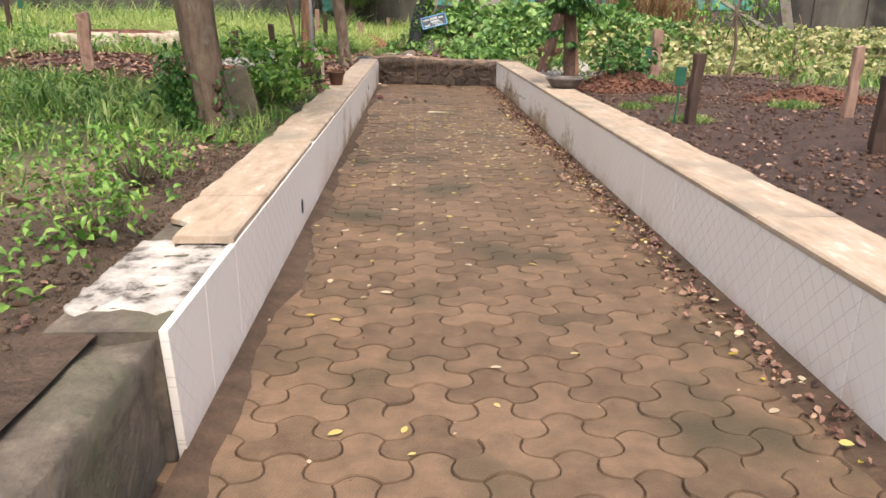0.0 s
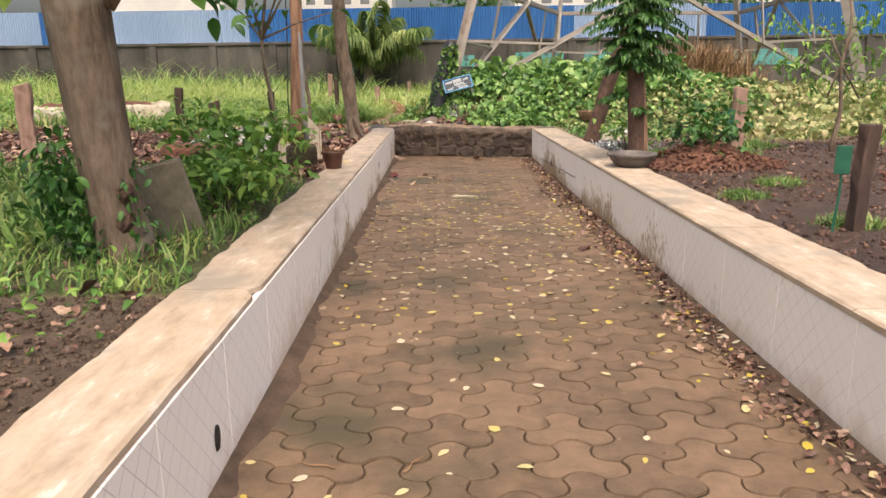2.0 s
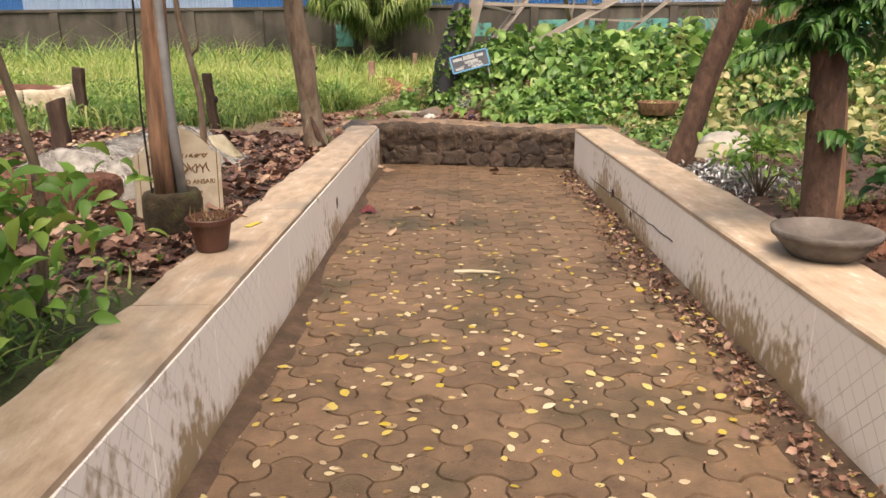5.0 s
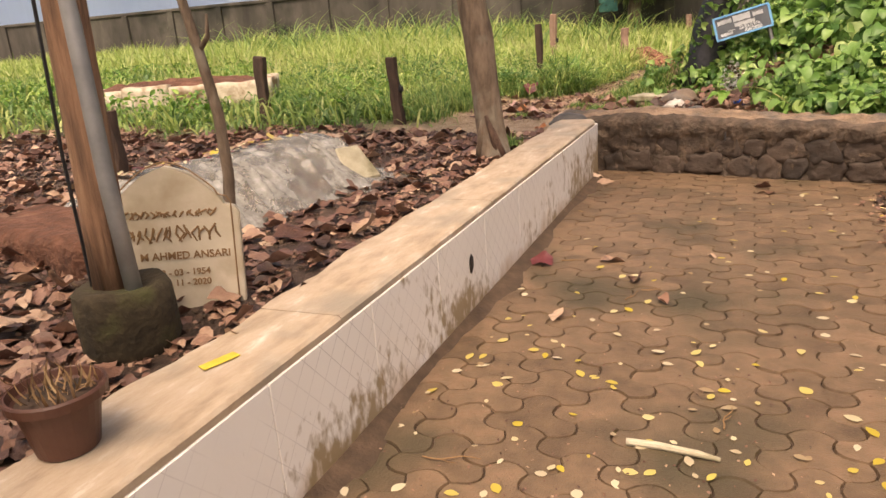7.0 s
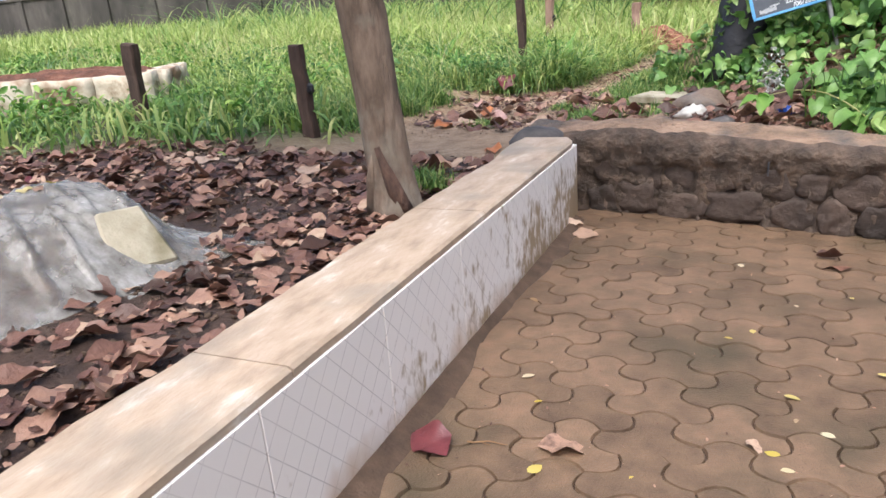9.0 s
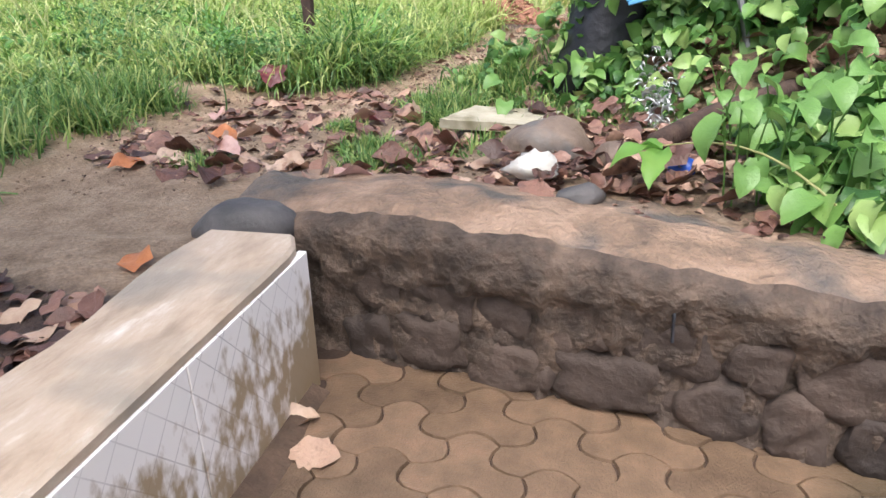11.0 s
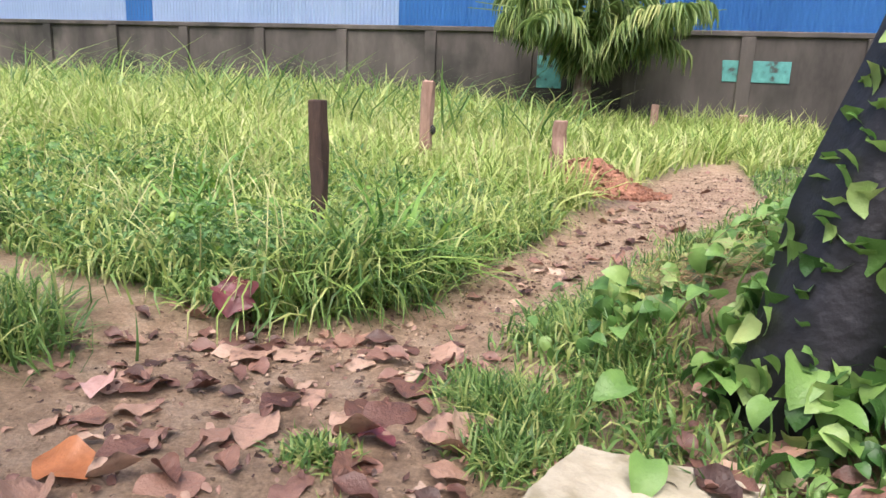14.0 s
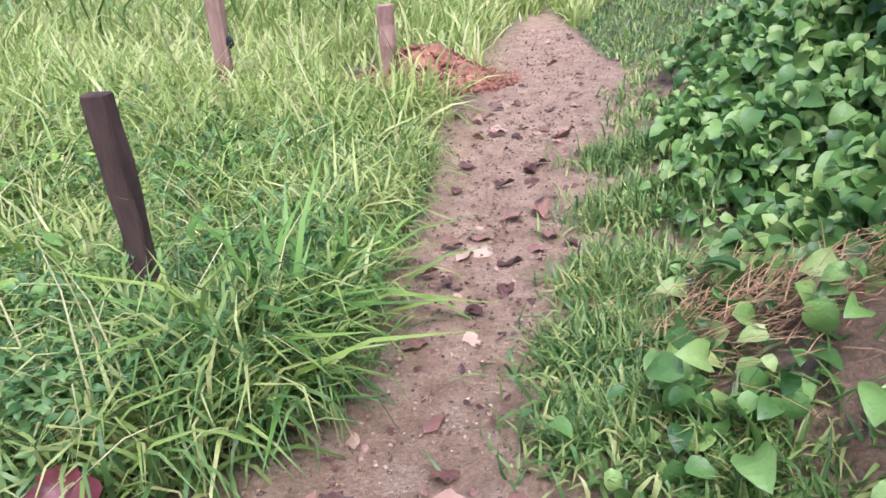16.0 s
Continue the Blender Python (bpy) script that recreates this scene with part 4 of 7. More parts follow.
def tree_plain():
    t = thing("tree", pose(0, 0, 0), "slender grey tree with a split scarred base beside the wall", "tree", "trees beside the path")
    x, y = -1.22, 13.55
    limb(t, [(x + 0.03, y, 0.3), (x + 0.01, y, 0.45), (x - 0.01, y, 0.62), (x - 0.04, y, 0.95), (x - 0.07, y, 1.3), (x - 0.13, y, 1.7), (x - 0.15, y, 2.2), (x - 0.2, y, 3.2)],
         [0.17, 0.125, 0.105, 0.1, 0.105, 0.1, 0.095, 0.07], BARK, "trunk", 18, 0.14)
    limb(t, [(x + 0.09, y - 0.05, 0.4), (x + 0.05, y - 0.085, 0.55), (x - 0.01, y - 0.1, 0.75)], [0.05, 0.04, 0.015], BARK_RED, "root_flare", 8)
    limb(t, [(x - 0.09, y - 0.05, 0.4), (x - 0.06, y - 0.085, 0.6), (x - 0.04, y - 0.09, 0.72)], [0.04, 0.03, 0.012], BARK, "root_flare", 8)
    limb(t, [(x - 0.2, y, 3.1), (x - 0.5, y + 0.2, 3.9), (x - 0.8, y + 0.3, 4.6)], [0.06, 0.045, 0.02], BARK)
    limb(t, [(x - 0.2, y, 3.1), (x + 0.2, y - 0.1, 3.9), (x + 0.5, y - 0.1, 4.5)], [0.06, 0.045, 0.02], BARK)
    # unseen canopy, extra leaves added to cast shade over the leaf litter
    leaf_cloud("crown", t, [(x - 0.8, y + 0.3, 4.6), (x + 0.3, y, 4.5), (x - 0.1, y + 0.4, 4.9), (x - 0.4, y - 0.8, 4.3), (x - 1.4, y - 1.5, 4.5), (x - 0.9, y - 2.3, 4.6), (x - 1.9, y - 0.4, 4.6)], (0.5, 0.55, 0.25), 2600, 0.17, BROAD, MIDLEAF, 0.5)


def frond(bm_list, base, direction, length, count, leaflet, droop):
    """Leaflet places along one feathered leaf: list of (place, yaw, pitch)."""
    d = Vector(direction).normalized()
    yaw = math.atan2(-d.x, d.y)
    for k in range(count):
        s = (k + 1) / count
        p = Vector(base) + d * (length * s) + Vector((0, 0, -droop * s * s * length))
        for side in (-1, 1):
            bm_list.append((p.x, p.y, p.z, yaw + side * 1.0, -0.35 - droop * s, leaflet * (1 - 0.5 * abs(s - 0.5))))


def feathered(name, parent, fronds, mat, template=SLIM):
    a = np.array(fronds)
    turn = rotations(a[:, 3] + rng.normal(0, 0.12, len(a)), a[:, 4] + rng.normal(0, 0.15, len(a)), rng.normal(0, 0.3, len(a)))
    o = new(name, scatter(name, template, a[:, :3], turn, a[:, 5] * rng.uniform(0.8, 1.2, len(a)), mat))
    o.parent = parent
    return o


def tree_feathered():
    t = thing("tree", pose(0, 0, 0), "slim dark split trunk hung with dark green feathery foliage", "tree", "trees beside the path")
    x, y = 2.0, 9.7
    limb(t, [(x, y, 0.3), (x, y, 0.5), (x - 0.02, y, 0.9), (x - 0.05, y, 1.3), (x - 0.1, y, 1.9), (x - 0.12, y, 2.7)], [0.12, 0.085, 0.08, 0.075, 0.07, 0.05], BARK_RED, "trunk", 12, 0.25)
    limb(t, [(x + 0.08, y + 0.02, 0.35), (x + 0.06, y, 0.7), (x + 0.02, y, 1.15), (x - 0.03, y, 1.5)], [0.05, 0.045, 0.04, 0.02], DEADWOOD, "limb", 8)
    fr = []
    r = random.Random(11)
    for k in range(170):
        a = r.uniform(0, 6.28)
        z = r.uniform(1.4, 2.9) if k > 3 else r.uniform(1.0, 1.3)
        ln = r.uniform(0.35, 0.7) * (0.6 if z < 1.25 else 0.8 + 0.25 * (z - 1.25))
        sh = 0.55 if math.sin(a) < -0.4 else 1.0
        frond(fr, (x - 0.05, y, z), (math.cos(a), math.sin(a) * 0.8, 0.2), ln * sh * (0.8 if math.cos(a) < 0 else 1.0), 15, 0.105, 0.4)
    feathered("foliage", t, fr, DARKLEAF)


def tree_leaning():
    t = thing("tree", pose(0, 0, 0), "rough red-brown tree trunk leaning away from the wall", "tree", "trees beside the path")
    x, y = 2.07, 12.2
    limb(t, [(x - 0.02, y, 0.3), (x + 0.0, y, 0.5), (x + 0.08, y, 0.8), (x + 0.17, y, 1.15), (x + 0.3, y, 1.55), (x + 0.45, y, 2.0), (x + 0.8, y + 0.1, 3.0)],
         [0.14, 0.105, 0.095, 0.09, 0.088, 0.085, 0.065], BARK_RED, "trunk", 16, 0.22)
    limb(t, [(x + 0.8, y + 0.1, 3.0), (x + 1.3, y + 0.2, 3.8)], [0.07, 0.03], BARK_RED)
    leaf_cloud("crown", t, [(x + 1.3, y, 3.8), (x + 0.9, y + 0.3, 3.9), (x + 1.7, y, 3.6)], (0.5, 0.5, 0.3), 700, 0.14, BROAD, MIDLEAF, 0.5)


def sapling(x, y, h, crown_z, n, lf, mat, label, stem=0.02, lean=0.1, spread=0.25):
    t = thing("sapling", pose(0, 0, 0), label, "sapling", "saplings")
    z0 = float(ground_z(x, y)) - 0.03
    pts = [(x + lean * s + 0.035 * math.sin(11 * s + x), y + 0.02 * math.sin(7 * s), z0 + h * s) for s in (0, 0.1, 0.2, 0.3, 0.4, 0.5, 0.6, 0.7, 0.8, 0.9, 1.0)]
    limb(t, pts, [stem * (1 - 0.06 * k) for k in range(11)], BARK, "stem", 7)
    if not n:
        for k, side in ((4, 1), (7, -1), (8, 1)):
            px, py, pz = pts[k]
            limb(t, [(px, py, pz), (px + side * 0.05, py, pz + 0.05), (px + side * 0.07, py - 0.01, pz + 0.13)], [stem * 0.5, stem * 0.4, stem * 0.2], BARK, "twig", 5)
    if n:
        c = [(x + lean + rng.normal(0, spread), y + rng.normal(0, spread), rng.uniform(crown_z[0], crown_z[1])) for _ in range(14)]
        for q in c[:6]:
            limb(t, [pts[6], ((pts[6][0] + q[0]) / 2, (pts[6][1] + q[1]) / 2, q[2] - 0.1), q], [stem * 0.5, stem * 0.35, stem * 0.2], BARK, "twig", 5)
        leaf_cloud("foliage", t, c, (spread * 0.45, spread * 0.45, 0.1), n, lf, BROAD if lf > 0.1 else SLIM, mat, 0.7)


tree_forked()
tree_plain()
tree_feathered()
tree_leaning()
sapling(-1.4, 10.74, 2.4, (2.2, 2.5), 0, 0.1, DARKLEAF, "thin dark crooked bare stem behind the gravestone", 0.026, -0.06)
sapling(-1.36, 8.77, 2.1, (1.85, 2.4), 60, 0.18, DARKLEAF, "thin sapling with large drooping dark leaves", 0.022, 0.0, 0.28)
sapling(4.6, 10.9, 1.7, (1.1, 2.0), 420, 0.1, MIDLEAF, "young light green tree on bare red soil", 0.03, 0.0, 0.32)
sapling(5.2, 10.3, 1.0, (0.55, 0.9), 160, 0.07, MIDLEAF, "small light green bush on the soil", 0.015, 0.0, 0.18)


def shrub(x, y, r, h, n, lf, mat, label, template=BROAD):
    t = thing("shrub", pose(0, 0, 0), label, "shrub", "shrubs by the wall")
    z0 = float(ground_z(x, y))
    c = []
    for k in range(12):
        a = k * 2.4
        q = (x + r * 0.8 * math.cos(a) * rng.uniform(0.3, 1), y + r * 0.8 * math.sin(a) * rng.uniform(0.3, 1), z0 + h * rng.uniform(0.35, 1.0))
        limb(t, [(x, y, z0 - 0.03), ((x + q[0]) / 2, (y + q[1]) / 2, z0 + h * 0.4), q], [0.008, 0.006, 0.003], BARK, "stem", 5)
        c.append(q)
    leaf_cloud("foliage", t, c, (r * 0.28, r * 0.28, h * 0.13), n, lf, template, mat, 0.35)


shrub(-1.55, 8.3, 0.55, 0.62, 700, 0.1, MIDLEAF, "leafy green shrub beside the low wall")
shrub(-1.45, 7.5, 0.4, 0.4, 400, 0.085, MIDLEAF, "leafy green shrub beside the low wall")
shrub(-1.35, 3.2, 0.25, 0.3, 260, 0.05, MIDLEAF, "small fine-leaved weed beside the broken wall", SLIM)
shrub(-1.5, 4.2, 0.3, 0.3, 240, 0.06, MIDLEAF, "small fine-leaved weed beside the wall", SLIM)
shrub(2.25, 11.0, 0.3, 0.35, 200, 0.07, MIDLEAF, "green weed behind the low wall")
shrub(2.75, 9.95, 0.4, 0.6, 320, 0.1, DARKLEAF, "dark green bush beside the slim tree")


def palm():
    t = thing("coconut_palm", pose(0, 0, 0), "young coconut palm with drooping fronds against the boundary wall", "palm")
    x, y = -2.6, 30.6
    limb(t, [(x, y, 0.2), (x, y, 1.0), (x + 0.05, y, 1.9)], [0.25, 0.2, 0.16], BARK, "trunk", 10)
    fr = []
    r = random.Random(3)
    for k in range(22):
        a = 2 * math.pi * k / 22 + r.uniform(-0.15, 0.15)
        frond(fr, (x + 0.05, y, 1.9), (math.cos(a), math.sin(a) * 0.7, r.uniform(0.9, 2.4)), r.uniform(2.8, 3.8), 60, 0.75, r.uniform(0.35, 0.6))
    feathered("fronds", t, fr, PALMLEAF, leaf_shape(0.07, 0.1, 0.5))
    for k in range(10):
        a = 2 * math.pi * k / 10
        pts = [(x + 0.05 + math.cos(a) * 2.6 * s, y + math.sin(a) * 1.9 * s, 1.9 + 2.6 * s - 1.5 * s * s) for s in (0, 0.3, 0.6, 1)]
        limb(t, pts, [0.035, 0.025, 0.018, 0.008], PALMLEAF, "rib", 5)


palm()


# ---- steel pylon ----
def pylon():
    t = thing("steel_pylon", pose(0, 0, 0), "lattice steel transmission pylon standing in the undergrowth", "pylon")
    feet = [(0.12, 17.35), (9.3, 18.6), (10.2, 27.0), (3.6, 26.3)]
    cx, cy = 5.4, 22.4
    top = 9.0

    def at(i, z):
        fx, fy = feet[i]
        s = 0.05 * (z - 0.4)
        return Vector((fx + (cx - fx) * s, fy + (cy - fy) * s, z))

    def bar(a, b, w, name="brace"):
        bm = bmesh.new()
        a, b = Vector(a), Vector(b)
        d = (b - a).normalized()
        s = d.cross(Vector((0, 0, 1))).normalized()
        u = s.cross(d).normalized()
        for o, p in ((s, u), (u, s)):
            vs = [bm.verts.new(c + o * k * w + p * h * 0.012) for c in (a, b) for k in (0, 1) for h in (0, 1)]
            bmesh.ops.convex_hull(bm, input=vs)
        part(name, bm, STEEL, t)

    for i in range(4):
        bar(at(i, 0.3), at(i, top), 0.24 if i == 1 else 0.14, "leg")
    for i in range(4):
        j = (i + 1) % 4
        mid = (at(i, 3.1) + at(j, 3.1)) / 2
        bar(at(i, 3.1), at(j, 3.1), 0.11)
        bar(at(i, 0.75), mid, 0.09)
        bar(at(j, 0.75), mid, 0.09)
        q = (at(i, 0.75) + mid) / 2
        bar(at(i, 2.0), q, 0.05)
        bar(q, at(i, 3.1) * 0.55 + mid * 0.45, 0.05)
        q = (at(j, 0.75) + mid) / 2
        bar(at(j, 2.0), q, 0.05)
        bar(q, at(j, 3.1) * 0.55 + mid * 0.45, 0.05)
        bar(mid, at(i, 6.5), 0.08)
        bar(mid, at(j, 6.5), 0.08)
        bar(at(i, 6.5), at(j, 6.5), 0.08)
        bar(at(i, 6.5), at(j, 9.0), 0.07)
    # black plastic round the foot of the nearest leg
    bm = bmesh.new()
    pts = [Vector((0.05, 17.32, 0.35)), Vector((0.07, 17.33, 0.7)), Vector((0.12, 17.34, 1.1)), Vector((0.2, 17.36, 1.5)), Vector((0.28, 17.38, 1.8)), Vector((0.33, 17.4, 2.0))]
    tube(bm, pts, [0.28, 0.24, 0.19, 0.16, 0.14, 0.1], 14, wobble=0.3)
    smooth(part("plastic_wrap", bm, BLACKWRAP, t, "black plastic wrapped round the foot"))


pylon()


def letters(body, size, material_, name, parent, m, depth=0.002):
    cu = bpy.data.curves.new(name, "FONT")
    cu.body, cu.size, cu.extrude, cu.offset = body, size, depth, size * 0.018
    cu.align_x, cu.align_y = "CENTER", "CENTER"
    cu.materials.append(material_)
    tmp = new(name, cu)
    me = bpy.data.meshes.new_from_object(tmp.evaluated_get(bpy.context.evaluated_depsgraph_get()))
    bpy.data.objects.remove(tmp)
    o = new(name, me)
    o.parent = parent
    o.matrix_basis = m
    return o


def sign():
    s = thing("sign_board", pose(0.43, 17.0, 1.19, 78, -14, 6), "small dark sign board with a blue frame and white lettering", "sign")
    bm = bmesh.new()
    box(bm, -0.27, 0.27, -0.12, 0.12, -0.008, 0.004, 0.002)
    board = part("board", bm, SIGNDARK, s)
    for a in ((-0.28, 0.28, 0.105, 0.125), (-0.28, 0.28, -0.125, -0.105), (-0.285, -0.262, -0.105, 0.105), (0.262, 0.285, -0.105, 0.105)):
        bm = bmesh.new()
        box(bm, *a, -0.01, 0.014, 0.003)
        part("frame_strip", bm, SIGNBLUE, board)
    letters("22/01/1976", 0.046, SIGNWHITE, "lettering", board, pose(0.06, -0.045, 0.006))
    letters("/06/2020", 0.048, SIGNWHITE, "lettering", board, pose(0.09, -0.085, 0.006))
    for x, y, w, h in ((-0.17, 0.06, 0.14, 0.055), (0.0, 0.062, 0.17, 0.075), (0.02, -0.002, 0.2, 0.05), (0.16, 0.055, 0.1, 0.05), (-0.17, -0.07, 0.12, 0.04), (-0.12, -0.045, 0.07, 0.022)):
        bm = bmesh.new()
        n = 22
        top = [bm.verts.new((x - w / 2 + w * k / n, y + h / 2 - 0.016 * abs(noise.noise(Vector((k * 0.9, x * 30, 1)))) - 0.008 * (k % 2), 0.0062)) for k in range(n + 1)]
        bot = [bm.verts.new((x - w / 2 + w * k / n, y - h / 2 + 0.02 * abs(noise.noise(Vector((k * 0.7, y * 30, 5)))), 0.0062)) for k in range(n + 1)]
        for k in range(n):
            bm.faces.new((bot[k], bot[k + 1], top[k + 1], top[k]))
        bmesh.ops.solidify(bm, geom=bm.faces[:], thickness=0.002)
        part("white_patch", bm, SIGNWHITE, board, "peeling white lettered film")
    bm = bmesh.new()
    tube(bm, [(0.24, 0.0, -0.02), (0.24, -0.75, -0.1)], [0.018, 0.018], 6)
    part("stake", bm, METAL, s)


sign()


# ---- graveyard things ----
def gravestone():
    g = thing("gravestone", pose(-1.465, 10.45, 0.345, -5, 3, 33), "cream engraved gravestone with a scalloped ogee top", "gravestone")
    hw, sh, ap = 0.25, 0.46, 0.635
    half = [(hw, -0.06), (hw, sh * 0.98), (hw - 0.015, sh + 0.015), (hw - 0.05, sh + 0.025), (hw - 0.06, sh + 0.05), (hw - 0.1, sh + 0.09), (0.09, sh + 0.14), (0.04, ap - 0.012)]
    outline = half + [(0, ap)] + [(-x, z) for x, z in half[::-1]]
    bm = bmesh.new()
    f = [bm.verts.new((x, -0.03, z)) for x, z in outline]
    b = [bm.verts.new((x, 0.03, z)) for x, z in outline]
    n = len(f)
    bm.faces.new(f)
    bm.faces.new(b[::-1])
    for k in range(n):
        bm.faces.new((f[k], b[k], b[(k + 1) % n], f[(k + 1) % n]))
    bmesh.ops.recalc_face_normals(bm, faces=bm.faces[:])
    bmesh.ops.bevel(bm, geom=[e for e in bm.edges if abs(e.verts[0].co.y - e.verts[1].co.y) < 0.001], offset=0.005, segments=2, affect="EDGES")
    slab = part("slab", bm, GRAVESTONE, g)
    # engraved border
    bm = bmesh.new()
    inner = [(x * 0.9, -0.032, 0.05 + (z + 0.06) * 0.87) for x, z in outline]
    tube(bm, inner + [inner[0]], [0.003] * (n + 1), 5)
    part("border", bm, INK, slab)
    letters("M AHMED ANSARI", 0.04, INK, "lettering", slab, pose(0.045, -0.031, 0.30, 90))
    letters("08 - 03 - 1954", 0.034, INK, "lettering", slab, pose(0.03, -0.031, 0.235, 90))
    letters("18 - 11 - 2020", 0.034, INK, "lettering", slab, pose(0.03, -0.031, 0.195, 90))
    r = random.Random(5)
    for row, z, h, c in ((0, 0.385, 0.06, 22), (1, 0.46, 0.028, 24)):
        for k in range(c):
            x = -0.17 + 0.34 * (k + 0.5) / c
            bm = bmesh.new()
            pts = [(x + r.uniform(-0.016, 0.016), -0.031, z + h * (s - 0.5) * r.uniform(0.5, 1.1)) for s in (0, 0.5, 1)]
            tube(bm, pts, [0.003, 0.0045, 0.0035], 5)
            part("script_stroke", bm, INK, slab)


gravestone()


def mossy_post():
    p = thing("planter_with_pole", pose(-1.385, 10.14, LEVEL - 0.03), "split trunk and grey pipe set in a round mossy concrete block", "post")
    bm = bmesh.new()
    lathe(bm, [(0.145, 0), (0.157, 0.06), (0.16, 0.17), (0.155, 0.24), (0.14, 0.262), (0.09, 0.255)], 24)
    for v in bm.verts:
        v.co *= 1 + 0.05 * noise.noise(v.co * 12)
    smooth(part("concrete_block", bm, MOSS, p))
    bm = bmesh.new()
    tube(bm, [(-0.02, 0.0, 0.2), (-0.025, 0, 0.5), (0.0, 0, 0.9), (0.02, 0, 1.3), (0.04, 0, 2.6)], [0.068, 0.066, 0.065, 0.062, 0.055], 14, wobble=0.35)
    smooth(part("trunk", bm, DEADWOOD, p))
    bm = bmesh.new()
    tube(bm, [(0.075, -0.02, 0.2), (0.055, -0.02, 0.6), (0.05, -0.02, 1.3), (0.03, -0.02, 1.45)], [0.028, 0.028, 0.026, 0.02], 10)
    smooth(part("pipe", bm, METAL, p))
    bm = bmesh.new()
    tube(bm, [(-0.09, -0.04, 0.22), (-0.1, -0.03, 0.7), (-0.07, -0.02, 1.4), (-0.05, -0.02, 2.4)], [0.006] * 4, 6)
    part("wire", bm, BLACKWRAP, p)


mossy_post()


def pot():
    p = thing("plant_pot", pose(-0.965, 9.52, WALL_H + 0.034), "brown plastic flower pot with dry stalks on the wall", "pot")
    bm = bmesh.new()
    lathe(bm, [(0.068, 0), (0.072, 0.004), (0.098, 0.135), (0.108, 0.137), (0.112, 0.16), (0.106, 0.162), (0.1, 0.14), (0.09, 0.13)], 28)
    pot_body = part("pot_body", bm, PLASTIC_BROWN, p)
    bm = bmesh.new()
    lathe(bm, [(0.106, 0.134), (0.114, 0.136), (0.116, 0.158), (0.112, 0.163)], 28)
    bmesh.ops.delete(bm, geom=[f for f in bm.faces if len(f.verts) > 4], context="FACES")
    bmesh.ops.solidify(bm, geom=bm.faces[:], thickness=0.003)
    part("rim", bm, PLASTIC_BROWN, pot_body)
    bm = bmesh.new()
    lathe(bm, [(0.09, 0.125), (0.092, 0.136), (0.04, 0.145), (0.01, 0.147)], 16)
    part("potting_soil", bm, JOINT, pot_body)
    n = 60
    pl = np.stack([rng.normal(0, 0.045, n), rng.normal(0, 0.045, n), np.full(n, 0.142)], -1)
    o = new("dry_stalk", scatter("dry_stalk", blade_shape(0.6, 0.05), pl, rotations(rng.uniform(0, 6.28, n), rng.normal(0.9, 0.4, n), rng.normal(0, 0.3, n)), rng.uniform(0.04, 0.09, n), STRAW))
    o.parent = p
    tagged(o, "dry grey-brown stalks", kind="stuff")


pot()


def bowl():
    p = thing("planter_bowl", pose(1.86, 9.35, WALL_H + 0.034), "shallow round grey concrete bowl on the wall", "bowl")
    bm = bmesh.new()
    lathe(bm, [(0.13, 0), (0.15, 0.01), (0.2, 0.07), (0.205, 0.09), (0.225, 0.095), (0.232, 0.125), (0.215, 0.128), (0.19, 0.1), (0.12, 0.06)], 32)
    smooth(part("bowl_body", bm, STONEGREY, p))


bowl()


